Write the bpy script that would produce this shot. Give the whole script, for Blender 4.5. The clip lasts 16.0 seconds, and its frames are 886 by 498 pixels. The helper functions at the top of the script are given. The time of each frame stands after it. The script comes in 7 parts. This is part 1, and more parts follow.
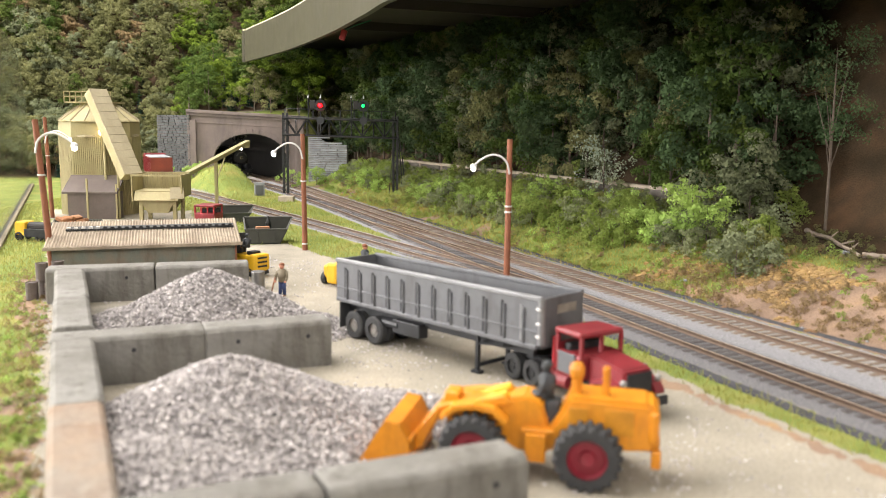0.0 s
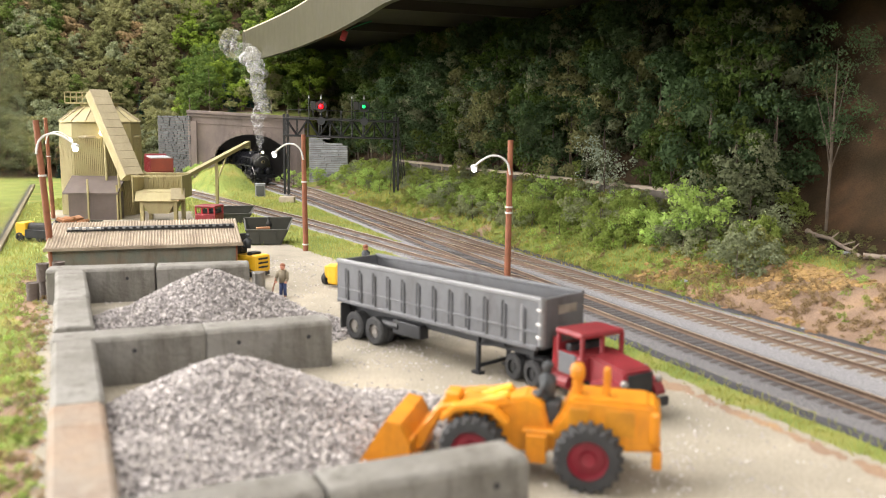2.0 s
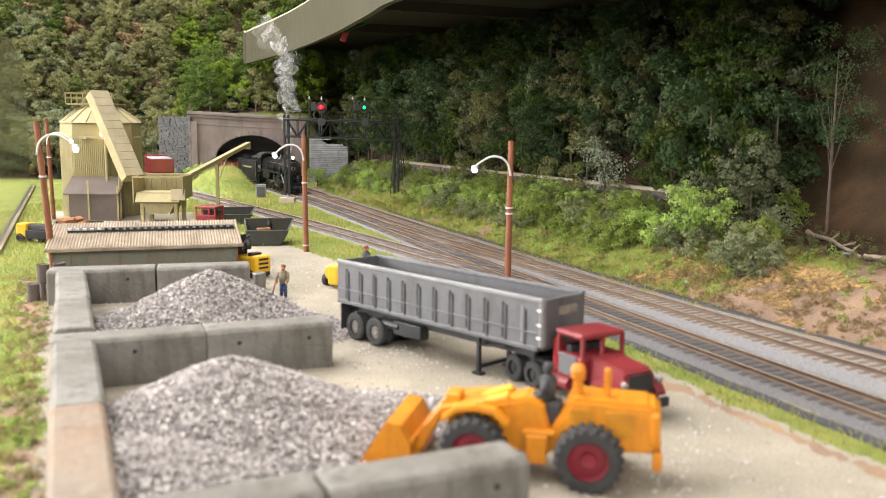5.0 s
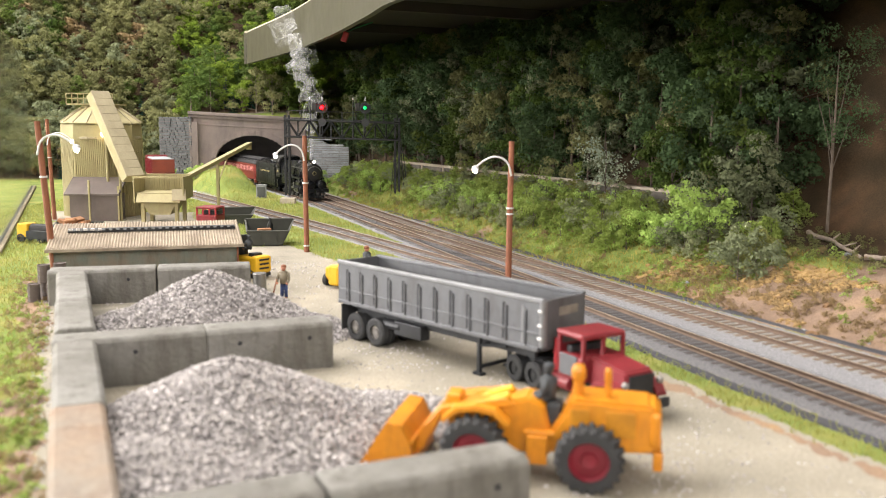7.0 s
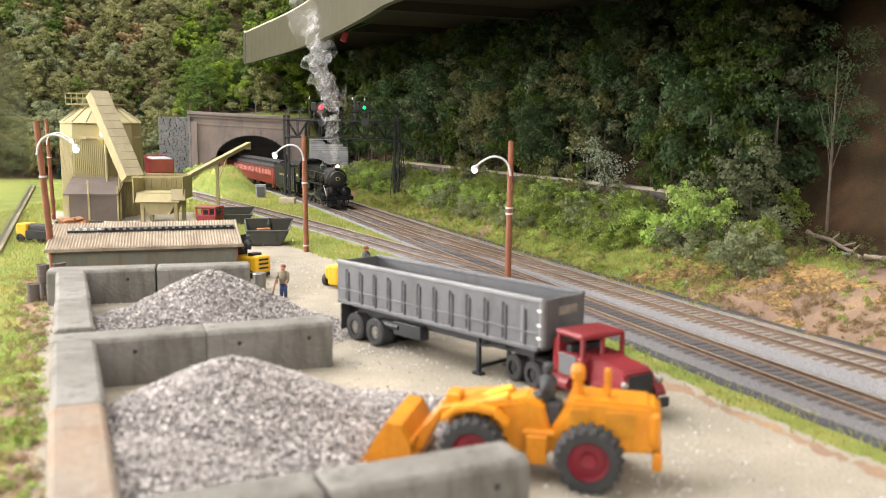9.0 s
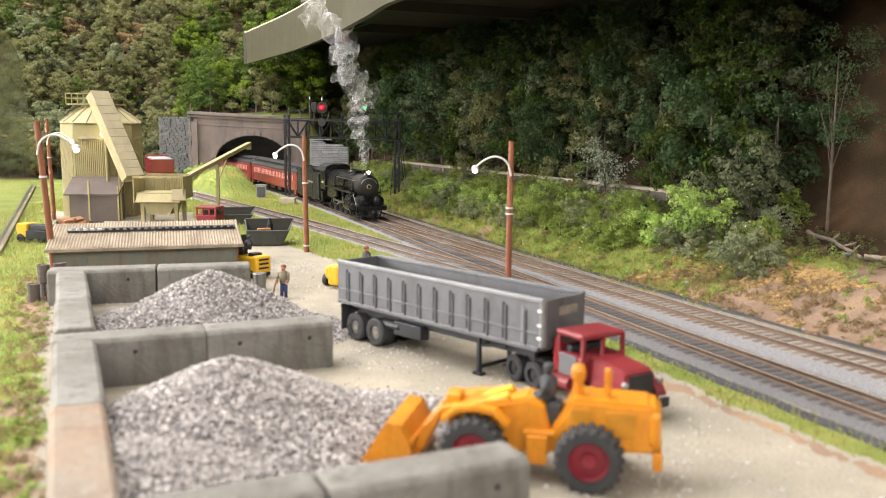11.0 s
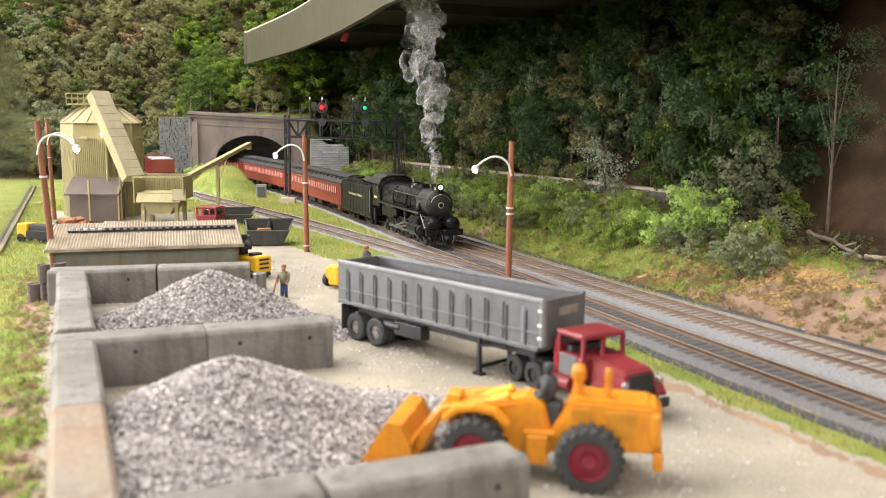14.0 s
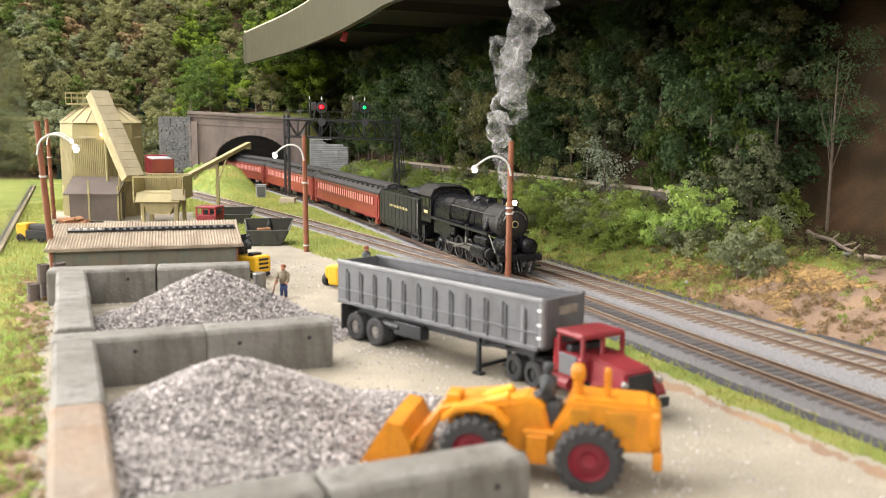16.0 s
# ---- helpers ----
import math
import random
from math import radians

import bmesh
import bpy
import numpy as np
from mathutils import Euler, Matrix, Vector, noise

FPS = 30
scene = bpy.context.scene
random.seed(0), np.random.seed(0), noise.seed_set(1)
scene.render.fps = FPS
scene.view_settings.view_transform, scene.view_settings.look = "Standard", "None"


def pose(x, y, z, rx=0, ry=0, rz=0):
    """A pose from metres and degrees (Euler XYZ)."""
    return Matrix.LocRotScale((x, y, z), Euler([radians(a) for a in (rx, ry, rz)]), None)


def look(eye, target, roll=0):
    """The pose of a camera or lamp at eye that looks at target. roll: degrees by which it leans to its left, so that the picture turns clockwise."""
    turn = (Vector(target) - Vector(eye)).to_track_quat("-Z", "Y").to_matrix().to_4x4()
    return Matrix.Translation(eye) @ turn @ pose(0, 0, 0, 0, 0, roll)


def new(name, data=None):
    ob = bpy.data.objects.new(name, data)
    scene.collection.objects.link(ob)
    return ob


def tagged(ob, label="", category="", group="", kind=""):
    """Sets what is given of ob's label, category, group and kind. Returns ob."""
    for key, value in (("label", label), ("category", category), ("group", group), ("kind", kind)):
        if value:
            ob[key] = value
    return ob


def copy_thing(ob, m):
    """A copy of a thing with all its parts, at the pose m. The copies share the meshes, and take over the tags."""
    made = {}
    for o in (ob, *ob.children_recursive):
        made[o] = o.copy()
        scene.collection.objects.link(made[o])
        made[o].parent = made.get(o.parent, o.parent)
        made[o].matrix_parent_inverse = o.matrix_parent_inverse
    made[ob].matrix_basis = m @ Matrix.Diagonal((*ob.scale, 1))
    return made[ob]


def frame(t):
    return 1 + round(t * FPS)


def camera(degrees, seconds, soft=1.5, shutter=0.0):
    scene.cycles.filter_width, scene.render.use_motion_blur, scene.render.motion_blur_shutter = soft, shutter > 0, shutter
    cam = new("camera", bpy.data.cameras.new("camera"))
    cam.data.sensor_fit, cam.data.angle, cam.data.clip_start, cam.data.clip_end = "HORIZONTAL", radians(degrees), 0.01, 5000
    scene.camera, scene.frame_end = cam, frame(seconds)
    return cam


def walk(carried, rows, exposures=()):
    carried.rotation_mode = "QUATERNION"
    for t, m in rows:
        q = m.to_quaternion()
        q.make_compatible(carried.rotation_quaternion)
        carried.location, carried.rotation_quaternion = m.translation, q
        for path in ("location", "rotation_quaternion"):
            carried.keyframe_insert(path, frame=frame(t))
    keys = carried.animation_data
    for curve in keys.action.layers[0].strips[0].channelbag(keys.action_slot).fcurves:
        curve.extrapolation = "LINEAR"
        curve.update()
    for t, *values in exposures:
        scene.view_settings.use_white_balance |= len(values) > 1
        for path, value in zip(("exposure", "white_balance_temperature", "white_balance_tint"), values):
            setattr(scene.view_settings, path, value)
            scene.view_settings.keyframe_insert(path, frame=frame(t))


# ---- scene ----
# A model railway seen from close by; lengths below are in millimetres and become metres in part() and thing().
MM = 0.001
cam = camera(52.2, 16.0, soft=0.75)
cam.data.dof.use_dof = True
cam.data.dof.focus_distance = 0.9
cam.data.dof.aperture_fstop = 17.0


def eye(dx, dy):
    """The standing camera, turned by so many thousandths of a degree."""
    return pose(0, 0, 0.113, 90 - 8.32 + dy * 0.001, 0, dx * 0.001) @ pose(0, 0, 0, 0, 0, 0.5)


walk(cam, [(0, eye(0, 0)), (1.5, eye(55, 35)), (3, eye(5, 60)), (4, eye(35, 80)), (7.5, eye(110, 120)),
           (9, eye(75, 110)), (11.5, eye(100, 115)), (13.5, eye(110, 115)), (16, eye(85, 100))],
     exposures=[(0, 0.0), (16, 0.0)])

# ---- world and lights ----
world = bpy.data.worlds.new("room_air")
scene.world = world
world.use_nodes = True
world.node_tree.nodes["Background"].inputs[0].default_value = (1.0, 0.97, 0.92, 1)
world.node_tree.nodes["Background"].inputs[1].default_value = 0.12


def area_lamp(x, y, z, target, sx, sy, watts, col=(1.0, 0.948, 0.918)):
    d = bpy.data.lights.new("tube_light", "AREA")
    d.shape, d.size, d.size_y, d.energy, d.color = "RECTANGLE", sx, sy, watts, col
    ob = new("tube_light", d)
    ob.matrix_world = look((x, y, z), target)
    return ob


# Overhead room lamps, out of view.
area_lamp(-0.45, 0.6, 1.55, (-0.15, 0.7, 0), 1.3, 0.35, 15)
area_lamp(-1.1, 0.62, 1.48, (0.25, 0.68, 0), 1.5, 0.35, 35)
area_lamp(-0.75, 1.7, 1.5, (-0.6, 1.85, 0.2), 1.3, 0.35, 27)
# Added fill lamp by the left wall, to brighten the slope under the deck.
area_lamp(-2.5, 0.75, 0.5, (0.15, 0.95, 0.16), 1.8, 0.7, 108)
# Added low fill lamp behind the camera, reaching the bank under the deck.
area_lamp(0.2, -1.2, 0.8, (0.24, 1.0, 0.1), 1.5, 0.45, 18)


# ---- materials ----
def mat(name, col, rough=0.6, metal=0.0, var=0.25, scale=60.0, bump=0.0, bscale=400.0, col2=None, emit=None, estr=0.0, rand=0.0, spec=0.5):
    """Noise-varied surface: col with patches of col2, fine grain and bump. scale is in waves per metre."""
    m = bpy.data.materials.new(name)
    m.use_nodes = True
    nt = m.node_tree
    b = nt.nodes["Principled BSDF"]
    b.inputs["Roughness"].default_value, b.inputs["Metallic"].default_value = rough, metal
    b.inputs["Specular IOR Level"].default_value = spec
    L = nt.links.new
    tc = nt.nodes.new("ShaderNodeTexCoord")
    n1 = nt.nodes.new("ShaderNodeTexNoise")
    n1.inputs["Scale"].default_value, n1.inputs["Detail"].default_value = scale, 6
    L(tc.outputs["Object"], n1.inputs["Vector"])
    n2 = nt.nodes.new("ShaderNodeTexNoise")
    n2.inputs["Scale"].default_value, n2.inputs["Detail"].default_value = scale * 9, 4
    L(tc.outputs["Object"], n2.inputs["Vector"])
    mix = nt.nodes.new("ShaderNodeMix")
    mix.data_type = "RGBA"
    c2 = col2 or tuple(c * (1 - var) for c in col)
    mix.inputs["A"].default_value, mix.inputs["B"].default_value = (*col, 1), (*c2, 1)
    r = nt.nodes.new("ShaderNodeValToRGB")
    r.color_ramp.elements[0].position, r.color_ramp.elements[1].position = 0.38, 0.66
    L(n1.outputs["Fac"], r.inputs["Fac"])
    L(r.outputs["Color"], mix.inputs["Factor"])
    hv = nt.nodes.new("ShaderNodeHueSaturation")
    vm = nt.nodes.new("ShaderNodeMapRange")
    vm.inputs["To Min"].default_value, vm.inputs["To Max"].default_value = 1 - var * 0.7, 1 + var * 0.7
    L(n2.outputs["Fac"], vm.inputs["Value"])
    if rand:
        oi = nt.nodes.new("ShaderNodeObjectInfo")
        ge = nt.nodes.new("ShaderNodeNewGeometry")
        ad = nt.nodes.new("ShaderNodeMath")
        ad.operation = "ADD"
        L(oi.outputs["Random"], ad.inputs[0])
        L(ge.outputs["Random Per Island"], ad.inputs[1])
        vr = nt.nodes.new("ShaderNodeMapRange")
        vr.inputs["From Max"].default_value = 2.0
        vr.inputs["To Min"].default_value, vr.inputs["To Max"].default_value = 1 - rand, 1 + rand
        L(ad.outputs[0], vr.inputs["Value"])
        mu = nt.nodes.new("ShaderNodeMath")
        mu.operation = "MULTIPLY"
        L(vm.outputs["Result"], mu.inputs[0])
        L(vr.outputs["Result"], mu.inputs[1])
        L(mu.outputs[0], hv.inputs["Value"])
    else:
        L(vm.outputs["Result"], hv.inputs["Value"])
    L(mix.outputs["Result"], hv.inputs["Color"])
    L(hv.outputs["Color"], b.inputs["Base Color"])
    rr = nt.nodes.new("ShaderNodeMapRange")
    rr.inputs["To Min"].default_value, rr.inputs["To Max"].default_value = max(0.02, rough - 0.12), min(1, rough + 0.12)
    L(n2.outputs["Fac"], rr.inputs["Value"])
    L(rr.outputs["Result"], b.inputs["Roughness"])
    if bump:
        n3 = nt.nodes.new("ShaderNodeTexNoise")
        n3.inputs["Scale"].default_value, n3.inputs["Detail"].default_value = bscale, 5
        L(tc.outputs["Object"], n3.inputs["Vector"])
        bp = nt.nodes.new("ShaderNodeBump")
        bp.inputs["Strength"].default_value, bp.inputs["Distance"].default_value = min(1, bump), 0.0012
        L(n3.outputs["Fac"], bp.inputs["Height"])
        L(bp.outputs["Normal"], b.inputs["Normal"])
    if emit:
        b.inputs["Emission Color"].default_value, b.inputs["Emission Strength"].default_value = (*emit, 1), estr
    return m


M = {}
M["concrete"] = mat("concrete", (0.218, 0.213, 0.198), 0.85, var=0.32, scale=26, bump=0.6, bscale=500, col2=(0.115, 0.108, 0.092))
M["concrete_stained"] = mat("stained_concrete", (0.24, 0.21, 0.175), 0.85, var=0.3, scale=26, bump=0.6, bscale=500, col2=(0.28, 0.19, 0.125))
M["gravel"] = mat("crushed_stone", (0.60, 0.565, 0.555), 0.9, var=0.4, scale=250, bump=0.4, bscale=900, col2=(0.40, 0.375, 0.375), rand=0.65)
M["gravel_bed"] = mat("stone_dust", (0.32, 0.30, 0.295), 0.95, var=0.4, scale=400, bump=0.6, bscale=900, col2=(0.15, 0.14, 0.14))
M["silo"] = mat("cream_steel", (0.325, 0.285, 0.145), 0.65, var=0.2, scale=40, bump=0.15, col2=(0.33, 0.28, 0.14))
M["silo_dark"] = mat("weathered_belt_cover", (0.35, 0.305, 0.20), 0.8, var=0.25, scale=50, col2=(0.29, 0.25, 0.16))
M["shed_dark"] = mat("brown_sheet", (0.12, 0.095, 0.085), 0.7, var=0.25, scale=60)
M["roof_tan"] = mat("corrugated_tan_roof", (0.35, 0.295, 0.225), 0.8, var=0.25, scale=55, col2=(0.25, 0.2, 0.15))
M["wall_green"] = mat("weathered_green_siding", (0.16, 0.18, 0.15), 0.8, var=0.25, scale=90, col2=(0.2, 0.17, 0.13))
M["steel_dark"] = mat("black_steel", (0.03, 0.032, 0.036), 0.5, 0.3, var=0.3, scale=120)
M["loco_black"] = mat("engine_black", (0.0055, 0.006, 0.0085), 0.29, 0.0, var=0.3, scale=90, bump=0.06, spec=0.32)
M["loco_green"] = mat("dark_green_black", (0.011, 0.013, 0.011), 0.5, 0.0, var=0.25, scale=60, spec=0.35)
M["smokebox"] = mat("graphite", (0.022, 0.021, 0.021), 0.55, 0.2, var=0.25, scale=90)
M["steel_bright"] = mat("bright_steel", (0.28, 0.275, 0.265), 0.38, 0.85, var=0.2, scale=200)
M["galv"] = mat("galvanised_trailer", (0.125, 0.13, 0.14), 0.5, 0.35, var=0.3, scale=45, bump=0.12, col2=(0.12, 0.123, 0.13))
M["patch"] = mat("tan_stain", (0.27, 0.25, 0.21), 0.6, 0.2, var=0.35, scale=200)
M["galv_rail"] = mat("galvanised_rail", (0.24, 0.245, 0.255), 0.45, 0.5, var=0.25, scale=60)
M["galv_in"] = mat("trailer_inside", (0.13, 0.135, 0.145), 0.6, 0.4, var=0.25, scale=60)
M["red"] = mat("red_paint", (0.33, 0.022, 0.03), 0.38, var=0.18, scale=80)
M["red_cab"] = mat("dark_red_paint", (0.21, 0.017, 0.024), 0.45, var=0.2, scale=80)
M["yellow"] = mat("construction_yellow", (0.66, 0.26, 0.012), 0.42, var=0.2, scale=60, col2=(0.55, 0.19, 0.01))
M["yellow2"] = mat("machine_yellow", (0.72, 0.42, 0.02), 0.45, var=0.15, scale=60)
M["rubber"] = mat("tyre_rubber", (0.035, 0.036, 0.038), 0.8, var=0.3, scale=150, bump=0.3)
M["rim_red"] = mat("red_rim", (0.20, 0.012, 0.025), 0.5, var=0.2, scale=150)
M["rim"] = mat("grey_rim", (0.30, 0.285, 0.27), 0.45, 0.5, var=0.2, scale=150)
M["coach_red"] = mat("coach_red", (0.225, 0.042, 0.022), 0.42, var=0.25, scale=50, col2=(0.17, 0.028, 0.016))
M["coach_roof"] = mat("coach_roof", (0.022, 0.021, 0.022), 0.7, var=0.3, scale=60)
M["window_lit"] = mat("lit_window", (0.42, 0.2, 0.18), 0.3, emit=(1.0, 0.33, 0.3), estr=0.28)
M["window_dark"] = mat("dark_glass", (0.02, 0.02, 0.022), 0.15, var=0.1)
M["pole"] = mat("red_brown_pole", (0.24, 0.085, 0.042), 0.7, var=0.25, scale=120, bump=0.2)
M["white_metal"] = mat("white_metal", (0.62, 0.62, 0.62), 0.4, 0.4, var=0.1)
M["lamp_glow"] = mat("lamp_glow", (1, 0.95, 0.9), 0.4, emit=(1.0, 0.87, 0.82), estr=30)
M["lamp_warm"] = mat("lamp_warm", (1, 0.85, 0.6), 0.4, emit=(1.0, 0.72, 0.36), estr=14)
M["head_glow"] = mat("headlight_glow", (1, 0.95, 0.9), 0.4, emit=(1.0, 0.8, 0.55), estr=45)
M["red_glow"] = mat("red_signal", (0.8, 0.02, 0.05), 0.4, emit=(1.0, 0.0003, 0.0007), estr=120)
M["green_glow"] = mat("green_signal", (0.02, 0.8, 0.4), 0.4, emit=(0.005, 1.0, 0.14), estr=1.5)
M["rail"] = mat("rusty_rail", (0.16, 0.11, 0.082), 0.55, 0.35, var=0.3, scale=100)
M["rail_top"] = mat("worn_rail_top", (0.62, 0.48, 0.35), 0.4, 0.5, var=0.25, scale=60)
M["tie"] = mat("weathered_tie", (0.115, 0.1, 0.09), 0.9, var=0.35, scale=120, bump=0.4, rand=0.35)
M["portal"] = mat("portal_stone", (0.17, 0.14, 0.13), 0.9, var=0.2, scale=25, bump=0.3, col2=(0.22, 0.175, 0.16))
M["stone_grey"] = mat("grey_stone", (0.095, 0.098, 0.10), 0.9, var=0.3, scale=60, bump=0.5, rand=0.3)
M["stone_light"] = mat("pale_stone", (0.30, 0.31, 0.33), 0.9, var=0.3, scale=60, bump=0.5, rand=0.3)
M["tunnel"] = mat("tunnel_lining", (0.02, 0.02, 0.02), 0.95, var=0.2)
M["fascia"] = mat("olive_fascia", (0.052, 0.048, 0.027), 0.5, var=0.08, scale=6)
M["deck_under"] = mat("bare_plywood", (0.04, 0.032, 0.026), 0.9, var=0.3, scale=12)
M["deck_top"] = mat("pale_edge", (0.5, 0.45, 0.33), 0.8, var=0.1)
M["footing"] = mat("footing_concrete", (0.46, 0.39, 0.31), 0.85, var=0.2, scale=80)
M["bin_green"] = mat("olive_bin", (0.04, 0.042, 0.032), 0.6, var=0.25, scale=90)
M["wood"] = mat("rough_wood", (0.36, 0.17, 0.08), 0.75, var=0.3, scale=120, rand=0.25)
M["bark"] = mat("bark", (0.14, 0.11, 0.085), 0.9, var=0.35, scale=150, bump=0.5)
M["wallpaint"] = mat("room_wall", (0.74, 0.72, 0.69), 0.9, var=0.05, scale=2)
M["figure"] = mat("painted_figure", (0.19, 0.16, 0.11), 0.7, var=0.2, scale=200)
M["skin"] = mat("painted_flesh", (0.45, 0.2, 0.13), 0.7, var=0.1, scale=200)
M["denim"] = mat("painted_blue", (0.03, 0.05, 0.14), 0.7, var=0.2, scale=200)
M["dark_cloth"] = mat("painted_dark", (0.04, 0.045, 0.05), 0.7, var=0.2, scale=200)
M["gold"] = mat("gold_lettering", (0.55, 0.45, 0.22), 0.5)
M["earth_rock"] = mat("earth_clod", (0.24, 0.14, 0.07), 0.95, var=0.3, scale=200, bump=0.5)
M["wire_green"] = mat("green_wire", (0.02, 0.22, 0.09), 0.4)
M["acrylic"] = mat("scuffed_acrylic", (0.93, 0.95, 0.95), 0.02, var=0.03)


def scuff(nt):
    """Clear sheet with pale scratches that run downwards."""
    L, N = nt.links.new, nt.nodes.new
    b = nt.nodes["Principled BSDF"]
    tc, mp, n, r = N("ShaderNodeTexCoord"), N("ShaderNodeMapping"), N("ShaderNodeTexNoise"), N("ShaderNodeMapRange")
    mp.inputs["Scale"].default_value = (1, 1, 0.12)
    n.inputs["Scale"].default_value, n.inputs["Detail"].default_value = 130, 8
    r.inputs["From Min"].default_value, r.inputs["From Max"].default_value = 0.58, 0.8
    r.inputs["To Min"].default_value, r.inputs["To Max"].default_value = 1.0, 0.7
    L(tc.outputs["Object"], mp.inputs["Vector"])
    L(mp.outputs["Vector"], n.inputs["Vector"])
    L(n.outputs["Fac"], r.inputs["Value"])
    L(r.outputs["Result"], b.inputs["Transmission Weight"])


scuff(M["acrylic"].node_tree)
M["acrylic"].node_tree.nodes["Principled BSDF"].inputs["IOR"].default_value = 1.04
M["yellow_worn"] = mat("worn_yellow", (0.55, 0.23, 0.01), 0.5, var=0.3, scale=120)
M["roadbed"] = mat("dark_foam_roadbed", (0.06, 0.06, 0.068), 0.9, var=0.3, scale=120, bump=0.4)
M["edge_wood"] = mat("pale_edge_timber", (0.17, 0.14, 0.085), 0.7, var=0.2, scale=30)
M["lumber_grey"] = mat("grey_wood", (0.17, 0.15, 0.13), 0.85, var=0.3, scale=90)


def weather(m, tint, scale, amount):
    """Lays irregular stains, stretched downwards, over a material's colour."""
    nt = m.node_tree
    L, N = nt.links.new, nt.nodes.new
    b = nt.nodes["Principled BSDF"]
    src = b.inputs["Base Color"].links[0].from_socket
    tc, mp, n = N("ShaderNodeTexCoord"), N("ShaderNodeMapping"), N("ShaderNodeTexNoise")
    mp.inputs["Scale"].default_value = (1, 1, 0.22)
    n.inputs["Scale"].default_value, n.inputs["Detail"].default_value, n.inputs["Roughness"].default_value = scale, 8, 0.7
    L(tc.outputs["Object"], mp.inputs["Vector"])
    L(mp.outputs["Vector"], n.inputs["Vector"])
    r = N("ShaderNodeMapRange")
    r.inputs["From Min"].default_value, r.inputs["From Max"].default_value, r.inputs["To Max"].default_value = 0.5, 0.72, amount
    L(n.outputs["Fac"], r.inputs["Value"])
    x = N("ShaderNodeMix")
    x.data_type = "RGBA"
    x.inputs["B"].default_value = (*tint, 1)
    L(r.outputs["Result"], x.inputs["Factor"])
    L(src, x.inputs["A"])
    L(x.outputs["Result"], b.inputs["Base Color"])




def thin_clear(m, share):
    """Lets that share of the light pass straight through a thin sheet."""
    nt = m.node_tree
    b, out = nt.nodes["Principled BSDF"], nt.nodes["Material Output"]
    tp, mx = nt.nodes.new("ShaderNodeBsdfTransparent"), nt.nodes.new("ShaderNodeMixShader")
    mx.inputs[0].default_value = share
    nt.links.new(b.outputs[0], mx.inputs[1])
    nt.links.new(tp.outputs[0], mx.inputs[2])
    nt.links.new(mx.outputs[0], out.inputs["Surface"])


thin_clear(M["acrylic"], 0.62)
weather(M["concrete"], (0.07, 0.062, 0.05), 110, 0.75)
weather(M["concrete_stained"], (0.16, 0.09, 0.055), 80, 0.6)
weather(M["silo"], (0.19, 0.14, 0.07), 90, 0.55)
weather(M["galv"], (0.06, 0.055, 0.055), 120, 0.6)
weather(M["portal"], (0.07, 0.06, 0.058), 50, 0.6)
weather(M["yellow"], (0.22, 0.10, 0.02), 160, 0.45)
weather(M["roof_tan"], (0.14, 0.10, 0.07), 90, 0.5)
weather(M["wall_green"], (0.10, 0.075, 0.05), 130, 0.6)
weather(M["red_cab"], (0.09, 0.03, 0.028), 160, 0.5)


def foliage(name, col, col2, rand=0.2):
    m = mat(name, col, 0.75, var=0.25, scale=18, col2=col2, rand=rand, spec=0.2)
    nt = m.node_tree
    b, out = nt.nodes["Principled BSDF"], nt.nodes["Material Output"]
    tr, mx = nt.nodes.new("ShaderNodeBsdfTranslucent"), nt.nodes.new("ShaderNodeMixShader")
    mx.inputs[0].default_value = 0.36
    nt.links.new(b.inputs["Base Color"].links[0].from_socket, tr.inputs["Color"])
    nt.links.new(b.outputs[0], mx.inputs[1])
    nt.links.new(tr.outputs[0], mx.inputs[2])
    nt.links.new(mx.outputs[0], out.inputs["Surface"])
    return m


LEAF = [foliage("leaf_dark", (0.072, 0.12, 0.05), (0.09, 0.12, 0.058)),
        foliage("leaf_mid", (0.075, 0.125, 0.026), (0.115, 0.15, 0.032)),
        foliage("leaf_olive", (0.23, 0.23, 0.10), (0.19, 0.20, 0.085)),
        foliage("leaf_lime", (0.20, 0.28, 0.035), (0.15, 0.22, 0.028)),
        foliage("leaf_grey", (0.21, 0.235, 0.135), (0.18, 0.20, 0.11)),
        foliage("leaf_pine", (0.018, 0.05, 0.036), (0.024, 0.062, 0.04)),
        foliage("leaf_sage", (0.40, 0.45, 0.34), (0.3, 0.36, 0.26)),
        foliage("leaf_rust", (0.33, 0.24, 0.13), (0.30, 0.22, 0.12))]


# ---- building helpers (millimetres) ----
def part(name, bm, material, parent=None, label="", smooth=False, at=None):
    """Links a bmesh as one mesh object under a thing or a part."""
    bmesh.ops.scale(bm, vec=(MM, MM, MM), verts=bm.verts)
    me = bpy.data.meshes.new(name)
    bm.to_mesh(me)
    bm.free()
    for mm in (material if isinstance(material, (list, tuple)) else [material]):
        me.materials.append(mm)
    if smooth:
        for p in me.polygons:
            p.use_smooth = True
    ob = new(name, me)
    if parent:
        ob.parent = parent
    if at is not None:
        ob.matrix_basis = at
    if label:
        ob["label"] = label
    return ob


def loc(x, y, z=0, rz=0, rx=0, ry=0):
    return pose(x * MM, y * MM, z * MM, rx, ry, rz)


def thing(name, x, y, z, rz, label, category, group="", kind=""):
    ob = new(name)
    ob.empty_display_size = 0.005
    ob.matrix_basis = loc(x, y, z, rz)
    return tagged(ob, label, category, group, kind)


def B():
    return bmesh.new()


